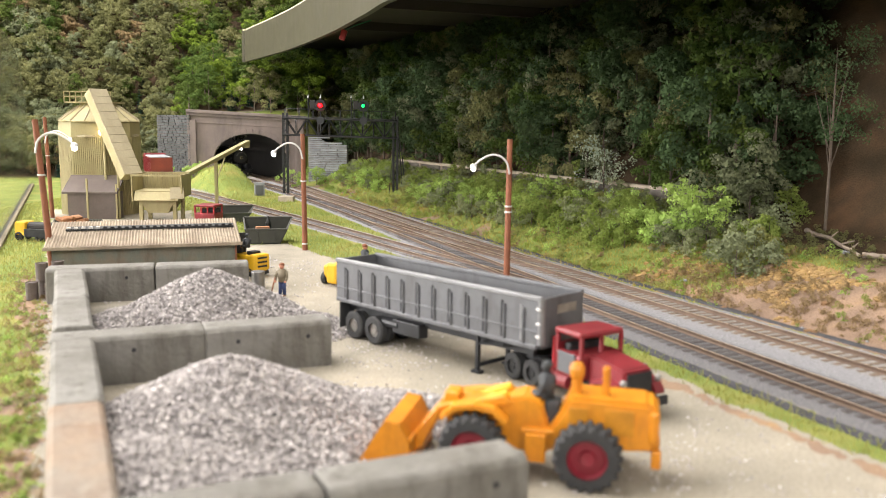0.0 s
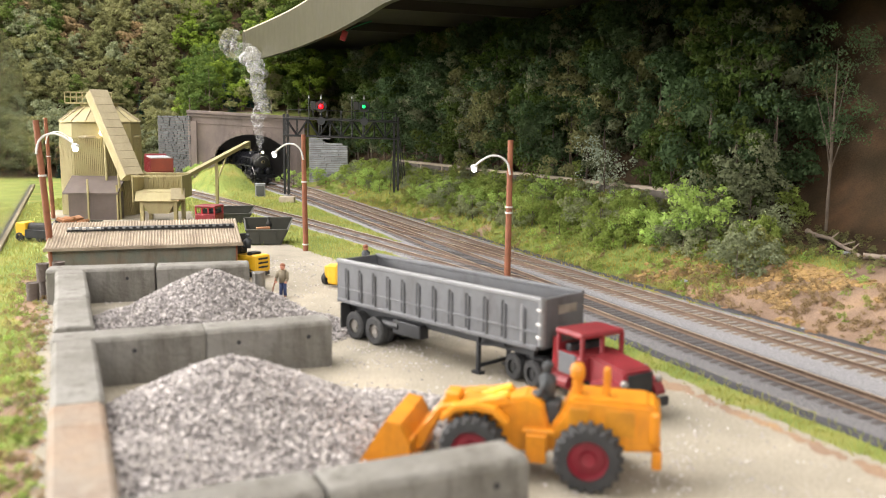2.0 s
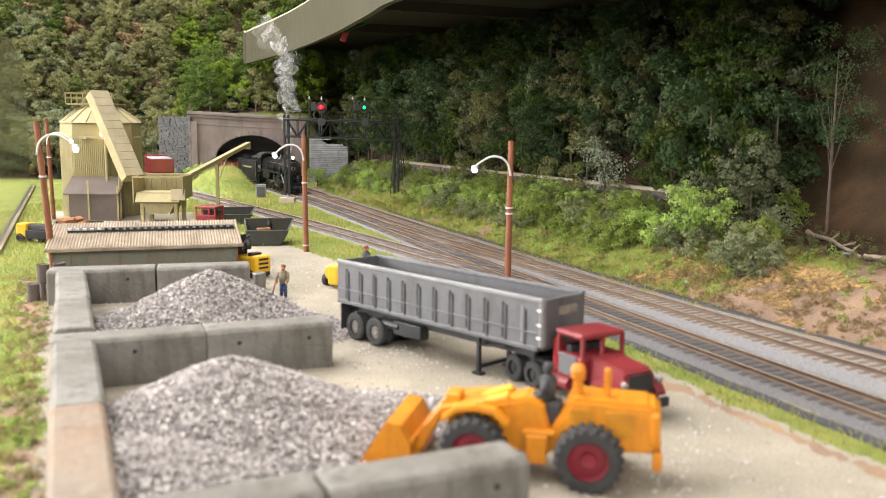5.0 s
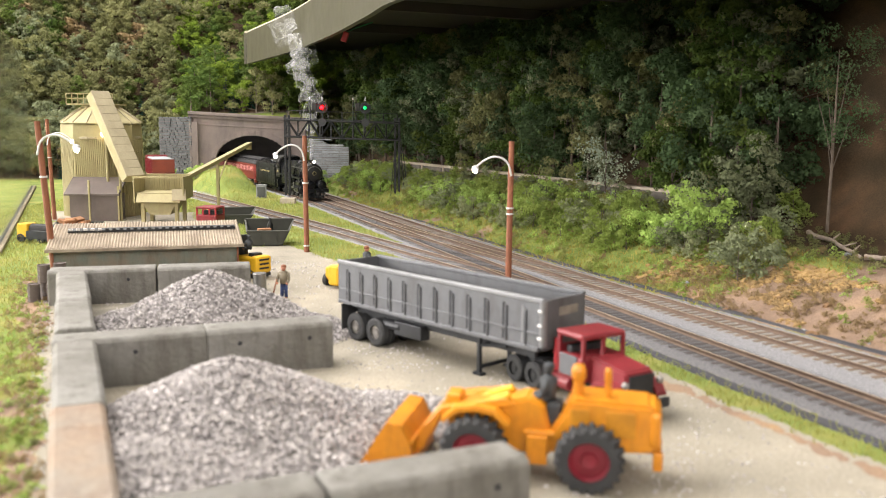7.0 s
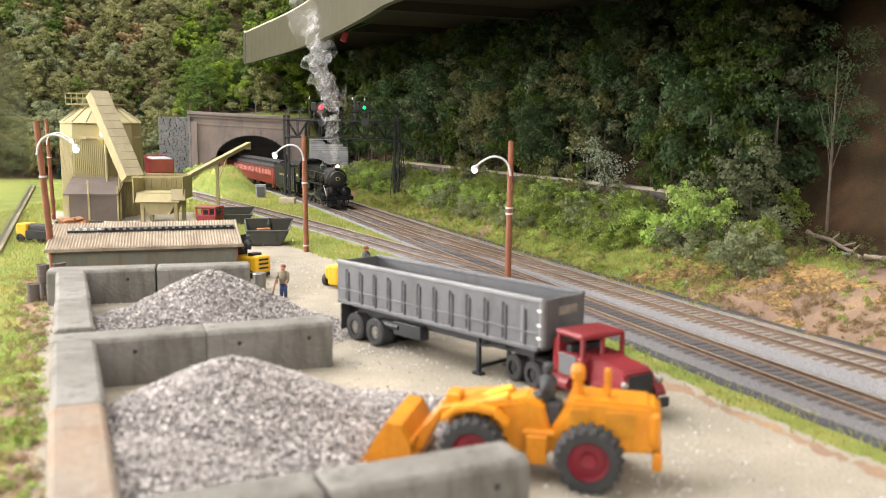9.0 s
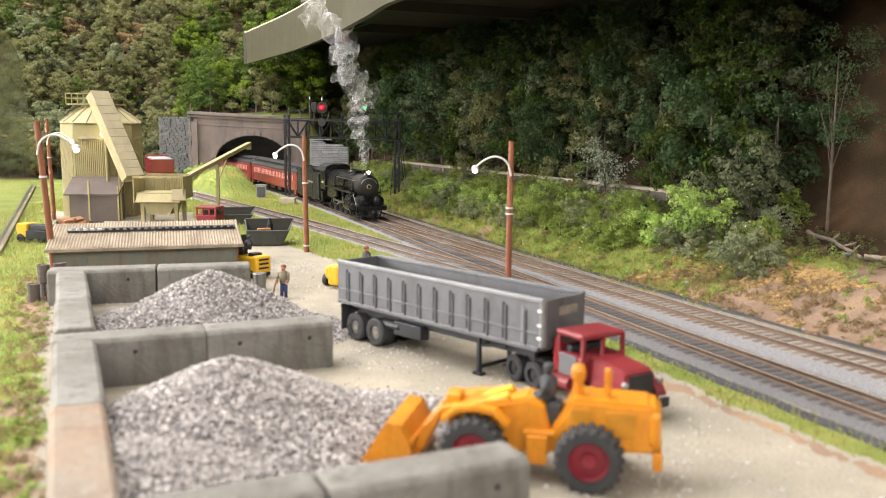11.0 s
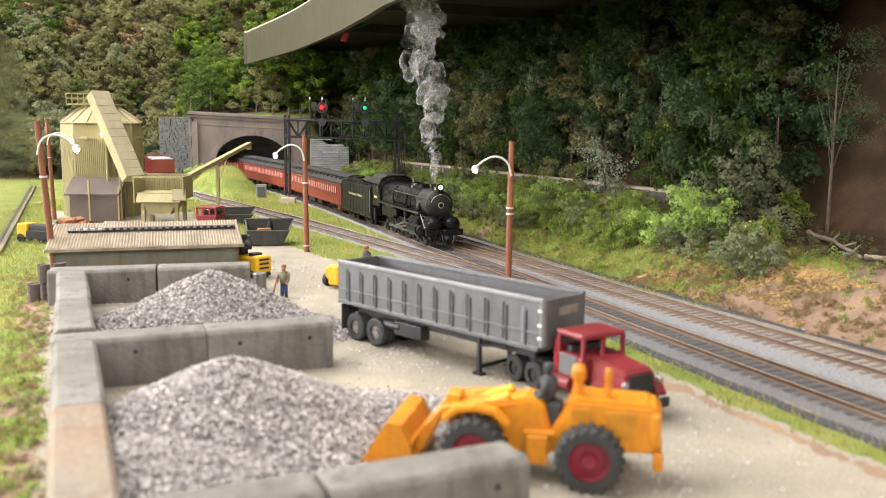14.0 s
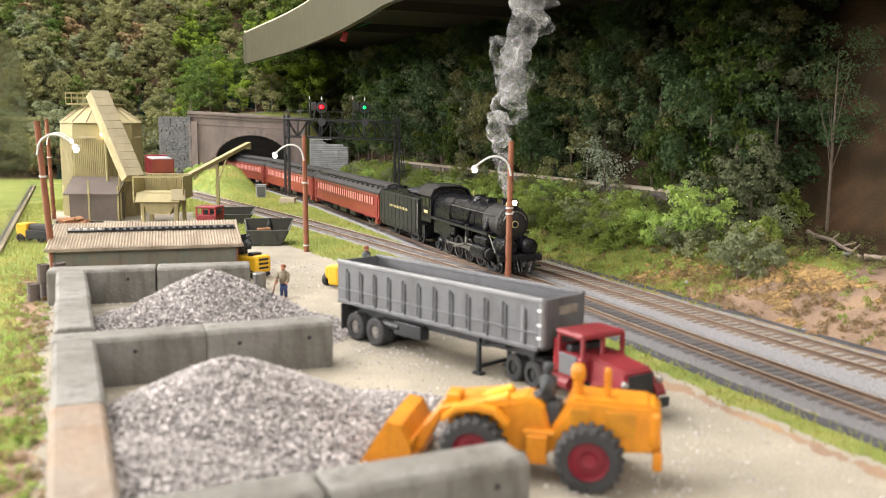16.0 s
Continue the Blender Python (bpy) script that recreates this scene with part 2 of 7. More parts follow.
def box(bm, c, s, rz=0.0, rx=0.0, ry=0.0, bevel=0.0, mi=0):
    g = bmesh.ops.create_cube(bm, size=1, matrix=Matrix.LocRotScale(c, Euler((radians(rx), radians(ry), radians(rz))), s))
    fs = list({f for v in g["verts"] for f in v.link_faces})
    if bevel:
        r = bmesh.ops.bevel(bm, geom=list({e for v in g["verts"] for e in v.link_edges}), offset=bevel, segments=2, affect="EDGES", profile=0.5)
        fs = r["faces"] + [f for f in fs if f.is_valid]
    for f in fs:
        f.material_index = mi
    return bm


def cyl(bm, p0, p1, r0, r1=None, seg=12, caps=True, mi=0):
    p0, p1 = Vector(p0), Vector(p1)
    d = p1 - p0
    m = Matrix.Translation((p0 + p1) / 2) @ d.to_track_quat("Z", "Y").to_matrix().to_4x4()
    g = bmesh.ops.create_cone(bm, cap_ends=caps, segments=seg, radius1=r0, radius2=r0 if r1 is None else r1, depth=d.length, matrix=m)
    for v in g["verts"]:
        for f in v.link_faces:
            f.material_index = mi
    return bm


def ball(bm, c, r, s=(1, 1, 1), u=12, v=8, mi=0):
    g = bmesh.ops.create_uvsphere(bm, u_segments=u, v_segments=v, radius=r, matrix=Matrix.LocRotScale(c, None, s))
    for w in g["verts"]:
        for f in w.link_faces:
            f.material_index = mi
    return bm


def tube(bm, pts, r, seg=8):
    for a, b in zip(pts[:-1], pts[1:]):
        cyl(bm, a, b, r, r, seg)
    for a in pts[1:-1]:
        ball(bm, a, r, u=seg, v=5)
    return bm


def prism(bm, poly, axis, a, b):
    """A polygon in the plane across axis ('x','y','z'), pulled from a to b."""
    def co(p, w):
        return {"x": (w, p[0], p[1]), "y": (p[0], w, p[1]), "z": (p[0], p[1], w)}[axis]
    v0 = [bm.verts.new(co(p, a)) for p in poly]
    v1 = [bm.verts.new(co(p, b)) for p in poly]
    n = len(poly)
    bm.faces.new(v0)
    bm.faces.new(v1[::-1])
    for i in range(n):
        bm.faces.new((v0[i], v1[i], v1[(i + 1) % n], v0[(i + 1) % n]))
    bmesh.ops.recalc_face_normals(bm, faces=bm.faces)
    return bm


def lathe(bm, prof, axis="z", seg=20, c=(0, 0, 0), caps=True):
    """Turns a profile of (radius, height) round an axis through c."""
    rings = []
    for r, hgt in prof:
        ring = []
        for i in range(seg):
            a = 2 * math.pi * i / seg
            u, w = r * math.cos(a), r * math.sin(a)
            p = {"z": (u, w, hgt), "x": (hgt, u, w), "y": (u, hgt, w)}[axis]
            ring.append(bm.verts.new((p[0] + c[0], p[1] + c[1], p[2] + c[2])))
        rings.append(ring)
    for a, b in zip(rings[:-1], rings[1:]):
        for i in range(seg):
            bm.faces.new((a[i], a[(i + 1) % seg], b[(i + 1) % seg], b[i]))
    if caps and prof[0][0] > 0.01:
        bm.faces.new(rings[0])
    if caps and prof[-1][0] > 0.01:
        bm.faces.new(rings[-1])
    bmesh.ops.recalc_face_normals(bm, faces=bm.faces)
    return bm


def raw(name, verts, faces, material, parent=None, smooth=False):
    """A mesh from arrays in millimetres."""
    me = bpy.data.meshes.new(name)
    me.from_pydata((np.asarray(verts, float) * MM).tolist(), [], [tuple(f) for f in faces])
    for mm in (material if isinstance(material, (list, tuple)) else [material]):
        me.materials.append(mm)
    if smooth:
        me.shade_smooth()
    ob = new(name, me)
    if parent:
        ob.parent = parent
    return ob


# ---- the plan ----
def xa(y):
    y = y / 1000
    return 337.59 - 537.26 * y + 192.45 * y * y - 79.71 * y ** 3


def xb(y):
    y = y / 1000
    return 422.59 - 611.54 * y + 191.48 * y * y - 56.85 * y ** 3


def xc(y):
    y = y / 1000
    return 365.89 - 465.22 * y - 70.35 * y * y


def sstep(a, b, v):
    t = np.clip((v - a) / (b - a), 0, 1)
    return t * t * (3 - 2 * t)


def wnoise(x, y, s, seed=0.0):
    """Cheap smooth noise from sines, about -1 to 1."""
    a = np.sin(x / s * 1.7 + seed * 3.1) * np.cos(y / s * 1.3 + seed * 1.7)
    b = np.sin((x + y) / s * 2.9 + seed * 5.3) * np.cos((x - y) / s * 2.3 + seed)
    c = np.sin(x / s * 6.1 + y / s * 2.2 + seed * 2) * np.cos(y / s * 5.7 - x / s * 1.9)
    return 0.5 * a + 0.3 * b + 0.2 * c


def wall_x(y):
    return -65 + (1300 - y) * (293 / 560)


def right_of_b(x, y):
    return (x - xb(y)) * 0.92


def behind_wall(x, y):
    """How far up the shaded slope, counted from the retaining wall and from the foot of the slope."""
    return np.minimum(right_of_b(x, y) - 122, (x - wall_x(y)) * 0.886 - 8)


def left_hill(x, y):
    """How far behind the foot of the hill on the far side, along its normal."""
    return (y - 1560) * 0.93 + (x + 700) * -0.2


def height(x, y):
    d = right_of_b(x, y)
    n = wnoise(x, y, 60) * 3 + wnoise(x, y, 17, 2) * 1.2
    bank = sstep(18, 120, d)
    z = bank * (37 + n) + sstep(18, 40, d) * n * 0.8
    bare = sstep(760, 560, y)
    z = z * (1 - bare * 0.35 * sstep(20, 90, d))
    z = z + sstep(0, 140, behind_wall(x, y)) * (190 + 10 * wnoise(x, y, 90, 4))
    h2 = left_hill(x, y)
    z = np.maximum(z, sstep(0, 520, h2) * (470 + 16 * wnoise(x, y, 120, 3)) + sstep(-40, 20, h2) * 4)
    over = sstep(1579, 1583, y) * sstep(-470, -440, x) * sstep(-205, -235, x)
    z = np.maximum(z, over * (105 + np.clip(y - 1580, 0, 70) * 0.55 + n))
    mound = np.exp(-(((x + 338) / 58) ** 2 + ((y - 1405) / 110) ** 2)) * 37 * sstep(17, 42, (x - xc(y)) * 0.9)
    z = z + mound * sstep(24, 60, (xa(y) - x) * 0.92)
    return z


# ---- ground ----
gx = np.concatenate([np.arange(-1900, -560, 40), np.arange(-560, 420, 4), np.arange(420, 1500, 40)])
gy = np.concatenate([np.arange(-700, 150, 50), np.arange(150, 900, 4), np.arange(900, 1700, 8), np.arange(1700, 2700, 50)])
GX, GY = np.meshgrid(gx, gy)


def in_tunnel(x, y):
    return (y > 1500) & (y < 1583) & (x > xa(y) - 42) & (x < xb(y) + 34)


GZ = height(GX, GY)
GZ = np.where(in_tunnel(GX, GY), 0.0, GZ)
da = (GX - xa(GY)) * 0.92
db = (GX - xb(GY)) * 0.92
dc = (GX - xc(GY)) * 0.9
far_c = (GY > 560)
near_track = np.minimum(np.minimum(np.abs(da), np.abs(db)), np.where(far_c, np.abs(dc), 999))
between = (da > 0) & (db < 0)
wob = wnoise(GX, GY, 14, 1) * 4
ballast = np.where(between, 1.0, sstep(23, 17, near_track + wob * 0.5))
ballast = ballast * (GY < 1579)
ballast = np.maximum(ballast, sstep(-30, -22, da + wob * 0.3) * (da < 0) * (GY < 700))
grass = np.where((GY < 640), sstep(-47 - 3, -43, da + wob) * (ballast < 0.5), 0)
far_grass = sstep(620, 690, GY + wob * 3) * sstep(30, 0, da) * sstep(-180, -150, da + wob * 2 + (GY - 760) * 0.02)
yard_side = (GX + 45) + (GY - 645) * 0.604
far_grass = far_grass * np.maximum(sstep(-9, 6, yard_side + wob), sstep(765, 830, GY + wob * 3))
grass = np.maximum(grass, far_grass * (da < 0))
left_edge_x = -95 - (GY - 208) * 0.425
grass = np.maximum(grass, sstep(-3, -8, GX - left_edge_x + wob * 1.5))
grass = np.maximum(grass, sstep(1040, 1100, GY + wob * 3) * (da < -20))
db_bank = sstep(17, 24, db + wob * 0.6)
grass = np.maximum(grass, db_bank)
earth = db_bank * sstep(585, 520, GY + wnoise(GX, GY, 40, 6) * 60 - (db - 60) * 0.5)
earth = np.maximum(earth, db_bank * sstep(0.55, 0.8, wnoise(GX, GY, 45, 9) + 0.35) * sstep(70, 30, db) * 0.8)
earth = np.maximum(earth, sstep(-3, -7, GX - left_edge_x + wob * 1.5) * sstep(-26, -14, GX - left_edge_x + wnoise(GX, GY, 30, 5) * 14) * (GY < 620) * 0.9 * sstep(-0.25, 0.15, wnoise(GX, GY, 22, 7)))
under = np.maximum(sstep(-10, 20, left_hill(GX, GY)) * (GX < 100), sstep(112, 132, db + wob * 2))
grass = np.where((np.abs(GX + 334) < 112) & (GY > 1575) & (GY < 1606), 1.0, grass)
earth = np.where((np.abs(GX + 334) < 112) & (GY > 1575) & (GY < 1606), 0.0, earth)
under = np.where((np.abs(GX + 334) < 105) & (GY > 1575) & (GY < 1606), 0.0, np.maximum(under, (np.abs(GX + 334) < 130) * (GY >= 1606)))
earth = np.maximum(earth, sstep(-60, -55, da + wob * 1.4) * sstep(-49, -53, da + wob) * (GY < 640) * sstep(-1.3, -0.2, wnoise(GX, GY, 19, 2)))
grass = np.clip(grass * (1 - ballast * (1 - db_bank)), 0, 1)
nx, ny = len(gx), len(gy)
idx = np.arange(nx * ny).reshape(ny, nx)
quads = np.stack([idx[:-1, :-1], idx[:-1, 1:], idx[1:, 1:], idx[1:, :-1]], -1).reshape(-1, 4)
QX, QY, QZ = GX.reshape(-1)[quads], GY.reshape(-1)[quads], GZ.reshape(-1)[quads]
mouth = (QY.mean(1) > 1570) & (QY.mean(1) < 1600) & (QX.mean(1) > -405) & (QX.mean(1) < -255) & (QZ.min(1) < 90)
quads = quads[~mouth]
gm = bpy.data.materials.new("terrain")
gm.use_nodes = True


def terrain_nodes(nt):
    L, N = nt.links.new, nt.nodes.new
    b = nt.nodes["Principled BSDF"]
    b.inputs["Roughness"].default_value = 0.92
    b.inputs["Specular IOR Level"].default_value = 0.2
    tc = N("ShaderNodeTexCoord")
    at = N("ShaderNodeAttribute")
    at.attribute_name = "zone"
    sep = N("ShaderNodeSeparateColor")
    L(at.outputs["Color"], sep.inputs["Color"])

    def nz(s, d=6):
        n = N("ShaderNodeTexNoise")
        n.inputs["Scale"].default_value, n.inputs["Detail"].default_value = s, d
        L(tc.outputs["Object"], n.inputs["Vector"])
        return n.outputs["Fac"]

    def ramp(f, stops):
        r = N("ShaderNodeValToRGB")
        while len(r.color_ramp.elements) < len(stops):
            r.color_ramp.elements.new(0.5)
        for e, (p, c) in zip(r.color_ramp.elements, stops):
            e.position, e.color = p, (*c, 1)
        L(f, r.inputs["Fac"])
        return r.outputs["Color"]

    def mix(f, a, c):
        m = N("ShaderNodeMix")
        m.data_type = "RGBA"
        L(f, m.inputs["Factor"])
        L(a, m.inputs["A"])
        L(c, m.inputs["B"])
        return m.outputs["Result"]

    def fac(ch, s, k):
        a = N("ShaderNodeMath")
        a.operation = "MULTIPLY_ADD"
        a.inputs[1].default_value, a.inputs[2].default_value = k, -k / 2
        L(nz(s), a.inputs[0])
        c = N("ShaderNodeMath")
        c.operation = "ADD"
        L(sep.outputs[ch], c.inputs[0])
        L(a.outputs[0], c.inputs[1])
        r = N("ShaderNodeMapRange")
        r.inputs["From Min"].default_value, r.inputs["From Max"].default_value = 0.42, 0.58
        L(c.outputs[0], r.inputs["Value"])
        return r.outputs["Result"]
    yard = ramp(nz(18), [(0.28, (0.20, 0.185, 0.153)), (0.42, (0.295, 0.27, 0.22)), (0.58, (0.355, 0.322, 0.262)), (0.74, (0.46, 0.405, 0.325))])
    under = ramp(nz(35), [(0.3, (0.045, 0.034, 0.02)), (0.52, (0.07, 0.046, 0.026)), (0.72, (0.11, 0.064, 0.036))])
    speck = ramp(nz(900, 3), [(0.35, (0.55, 0.55, 0.55)), (0.6, (1.1, 1.1, 1.1))])
    grassc = ramp(nz(30), [(0.3, (0.12, 0.165, 0.04)), (0.5, (0.19, 0.235, 0.058)), (0.68, (0.28, 0.26, 0.08)), (0.8, (0.28, 0.19, 0.07))])
    earthc = ramp(nz(22), [(0.3, (0.17, 0.115, 0.08)), (0.5, (0.265, 0.185, 0.135)), (0.62, (0.33, 0.225, 0.15)), (0.74, (0.41, 0.26, 0.12))])
    ball_c = ramp(nz(1100, 2), [(0.3, (0.14, 0.14, 0.15)), (0.5, (0.255, 0.255, 0.27)), (0.7, (0.41, 0.41, 0.43))])
    c = mix(fac("Green", 120, 0.5), yard, grassc)
    c = mix(fac("Blue", 90, 0.7), c, earthc)
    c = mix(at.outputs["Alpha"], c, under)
    bed = N("ShaderNodeAttribute")
    bed.attribute_name = "bed"
    dark_b = ramp(nz(1100, 2), [(0.3, (0.05, 0.048, 0.05)), (0.5, (0.10, 0.096, 0.10)), (0.7, (0.19, 0.18, 0.185))])
    tan_b = ramp(nz(1100, 2), [(0.3, (0.17, 0.155, 0.14)), (0.5, (0.29, 0.268, 0.245)), (0.7, (0.43, 0.405, 0.38))])
    sb = N("ShaderNodeSeparateColor")
    L(bed.outputs["Color"], sb.inputs["Color"])
    ball_c = mix(sb.outputs["Red"], ball_c, dark_b)
    ball_c = mix(sb.outputs["Green"], ball_c, tan_b)
    c = mix(fac("Red", 200, 0.4), c, ball_c)
    mu = N("ShaderNodeMix")
    mu.data_type, mu.blend_type = "RGBA", "MULTIPLY"
    mu.inputs["Factor"].default_value = 0.5
    L(c, mu.inputs["A"])
    L(speck, mu.inputs["B"])
    L(mu.outputs["Result"], b.inputs["Base Color"])
    bp = N("ShaderNodeBump")
    bp.inputs["Strength"].default_value, bp.inputs["Distance"].default_value = 0.6, 0.0012
    L(nz(800, 3), bp.inputs["Height"])
    L(bp.outputs["Normal"], b.inputs["Normal"])


terrain_nodes(gm.node_tree)
ground = raw("ground", np.stack([GX, GY, GZ], -1).reshape(-1, 3), quads, gm, smooth=True)
at_zone = ground.data.attributes.new("zone", "FLOAT_COLOR", "POINT")
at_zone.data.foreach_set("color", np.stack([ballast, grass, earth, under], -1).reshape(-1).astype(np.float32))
bed_dark = sstep(20, 12, np.abs(da + wob * 0.4)) * sstep(900, 560, GY) * 0.95
bed_dark = np.maximum(bed_dark, (da < 0) * sstep(-60, -20, da) * sstep(680, 560, GY) * 0.6)
bed_tan = sstep(17, 11, np.abs(db + wob * 0.4)) * 0.8
at_bed = ground.data.attributes.new("bed", "FLOAT_COLOR", "POINT")
at_bed.data.foreach_set("color", np.stack([bed_dark, bed_tan, bed_tan * 0, bed_tan * 0 + 1], -1).reshape(-1).astype(np.float32))
tagged(ground, "sandy yard, grass, grey ballast and brown earth", "ground", kind="structure")

# ---- room around the layout ----
for c, s in (((-300, -1500, 600), (4600, 40, 3400)), ((-300, 3000, 600), (4600, 40, 3400)), ((-2600, 750, 600), (40, 4600, 3400)), ((2000, 750, 600), (40, 4600, 3400))):
    w = part("wall_room", box(B(), c, s), M["wallpaint"])
    tagged(w, "plain pale painted room wall", "wall", kind="structure")
tagged(part("ceiling", box(B(), (-300, 750, 1750), (4600, 4600, 40)), M["wallpaint"]), "plain pale room ceiling", "ceiling", kind="structure")
tagged(part("floor", box(B(), (-300, 750, -1080), (4600, 4600, 40)), M["wallpaint"]), "plain room floor below the layout", "floor", kind="structure")

# ---- upper deck with its fascia ----
# The edge past (-44, 743) is unseen, routed to shade the slope.
edge = [(-352, 1620), (-336, 1580), (-221, 1303), (-133, 1049), (-77, 859), (-44, 743), (4, 662), (95, 604), (250, 574), (600, 555), (1000, 548)]
deck = thing("upper_deck", 0, 0, 0, 0, "olive-painted curved fascia of an overhead layout deck", "deck", kind="structure")


def strip(pts, z0, z1, th):
    bm = B()
    pr = None
    for i, p in enumerate(pts):
        q0, q1 = Vector(pts[max(0, i - 1)]), Vector(pts[min(len(pts) - 1, i + 1)])
        t = (q1 - q0).normalized()
        n = Vector((-t.y, t.x))
        a = Vector(p)
        o = a + n * th
        ring = [bm.verts.new((a.x, a.y, z0)), bm.verts.new((a.x, a.y, z1)), bm.verts.new((o.x, o.y, z1)), bm.verts.new((o.x, o.y, z0))]
        if pr:
            for k in range(4):
                bm.faces.new((pr[k], pr[(k + 1) % 4], ring[(k + 1) % 4], ring[k]))
        else:
            bm.faces.new(ring)
        pr = ring
    bm.faces.new(pr[::-1])
    bmesh.ops.recalc_face_normals(bm, faces=bm.faces)
    return bm


def smooth_line(pts, n=6):
    out = []
    P = [Vector(p) for p in pts]
    for i in range(len(P) - 1):
        a, b, c, d = P[max(0, i - 1)], P[i], P[i + 1], P[min(len(P) - 1, i + 2)]
        for k in range(n):
            t = k / n
            out.append(0.5 * ((2 * b) + (c - a) * t + (2 * a - 5 * b + 4 * c - d) * t * t + (3 * b - a - 3 * c + d) * t ** 3))
    return out + [P[-1]]


edge_s = [tuple(p) for p in smooth_line(edge, 16)]
part("fascia_board", strip(edge_s, 205, 258, 6), M["fascia"], deck)
part("fascia_cap", strip([(x + 2, y + 1) for x, y in edge_s], 258.2, 261, 7), M["deck_top"], deck, "pale top edge")
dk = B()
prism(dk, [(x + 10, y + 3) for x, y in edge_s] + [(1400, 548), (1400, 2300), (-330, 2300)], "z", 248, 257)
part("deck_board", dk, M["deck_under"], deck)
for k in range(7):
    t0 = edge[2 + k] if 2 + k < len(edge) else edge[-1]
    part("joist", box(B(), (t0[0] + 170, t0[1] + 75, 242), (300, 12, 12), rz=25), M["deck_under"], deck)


# ---- track ----
def path_points(fx, y0, y1, step):
    ys = np.arange(y0, y1, 0.5)
    xs = fx(ys)
    s = np.r_[0, np.cumsum(np.hypot(np.diff(xs), np.diff(ys)))]
    k = np.arange(0, s[-1], step)
    yy = np.interp(k, s, ys)
    xx = fx(yy)
    e = 0.5
    ang = np.arctan2(np.full_like(yy, 2 * e), fx(yy + e) - fx(yy - e))
    return xx, yy, ang


def tie_mesh(m="tie"):
    bm = box(B(), (0, 0, -1.0), (30, 2.9, 2.0), bevel=0.25)
    bmesh.ops.scale(bm, vec=(MM, MM, MM), verts=bm.verts)
    me = bpy.data.meshes.new("tie")
    bm.to_mesh(me)
    bm.free()
    me.materials.append(M[m])
    return me


M["tie_dark"] = mat("creosoted_tie", (0.06, 0.052, 0.05), 0.85, var=0.35, scale=120, bump=0.4, rand=0.35)
M["tie_brown"] = mat("brown_tie", (0.17, 0.125, 0.09), 0.9, var=0.35, scale=120, bump=0.4, rand=0.4)
TIE, TIE_DARK, TIE_BROWN = tie_mesh(), tie_mesh("tie_dark"), tie_mesh("tie_brown")
RAIL_Z = 2.4


def rail_strip(xx, yy, ang, off):
    prof = [(-1.1, -2.1), (1.1, -2.1), (0.9, -1.8), (0.3, -1.6), (0.3, -0.6), (0.5, -0.45), (0.5, 0.0), (-0.5, 0.0), (-0.5, -0.45), (-0.3, -0.6), (-0.3, -1.6), (-0.9, -1.8)]
    n = len(prof)
    nxv, nyv = np.sin(ang), -np.cos(ang)
    V = []
    for x, y, a, b in zip(xx, yy, nxv, nyv):
        for u, w in prof:
            V.append((x + a * (off + u), y + b * (off + u), RAIL_Z + w))
    Fs, mi = [], []
    for i in range(len(xx) - 1):
        for k in range(n):
            Fs.append((i * n + k, i * n + (k + 1) % n, (i + 1) * n + (k + 1) % n, (i + 1) * n + k))
            mi.append(1 if k == 6 else 0)
    return V, Fs, mi


def track(label, fx, y0, y1, ties=True, tie=None):
    ob = thing("railway_track", 0, 0, 0, 0, label, "track", "tracks of the line", "structure")
    xx, yy, ang = path_points(fx, y0, y1, 12)
    for off in (-8.75, 8.75):
        V, Fs, mi = rail_strip(xx, yy, ang, off)
        r = raw("rail", V, Fs, [M["rail"], M["rail_top"]], ob)
        r.data.polygons.foreach_set("material_index", mi)
    if ties:
        xx, yy, ang = path_points(fx, y0, y1, 6.6)
        for x, y, a in list(zip(xx, yy, ang))[:300]:
            t = new("tie", tie or TIE)
            t.parent = ob
            t.matrix_basis = loc(x, y, RAIL_Z - 2.15 + random.uniform(-0.12, 0.1), math.degrees(a) - 90 + random.uniform(-1.5, 1.5))
    return ob


track("main track with rusty rails on weathered ties", xa, 60, 2000, tie=TIE_DARK)
track("far main track with rusty rails on weathered ties", xb, 130, 2050, tie=TIE_BROWN)
track("quarry siding joining the main line", xc, 585, 1480)


def xcross(y):
    t = sstep(640, 1010, y)
    return xb(y) * (1 - t) + xa(y) * t


track("crossover linking both main tracks", xcross, 650, 1000, ties=False)
# ---- concrete bunker blocks ----
def block_bm(length, w=17.0, hgt=21.0):
    bm = B()
    b = 1.9
    poly = [(-w / 2, 0), (w / 2, 0), (w / 2, hgt - b), (w / 2 - b * 0.4, hgt - b * 0.4), (w / 2 - b, hgt), (-w / 2 + b, hgt), (-w / 2 + b * 0.4, hgt - b * 0.4), (-w / 2, hgt - b)]
    prism(bm, poly, "x", -length / 2, length / 2)
    ends = [e for e in bm.edges if abs(abs(e.verts[0].co.x) - length / 2) < 0.01 and abs(abs(e.verts[1].co.x) - length / 2) < 0.01 and e.verts[0].co.x * e.verts[1].co.x > 0]
    bmesh.ops.bevel(bm, geom=ends, offset=0.9, segments=2, affect="EDGES", profile=0.5)
    return bm


def block(x, y, rz, length, m="concrete", holes=(), hz=14.5):
    ob = thing("concrete_block", x, y, 0, rz, "grey weathered concrete bunker block with rounded edges", "block", "bunker wall blocks")
    part("body", block_bm(length), M[m], ob)
    for hx in holes:
        hb = B()
        cyl(hb, (hx, -8.62, hz), (hx, -8.2, hz), 1.0, 0.9, 10)
        part("lifting_hole", hb, M["steel_dark"], ob, "dark round lifting hole")
    return ob


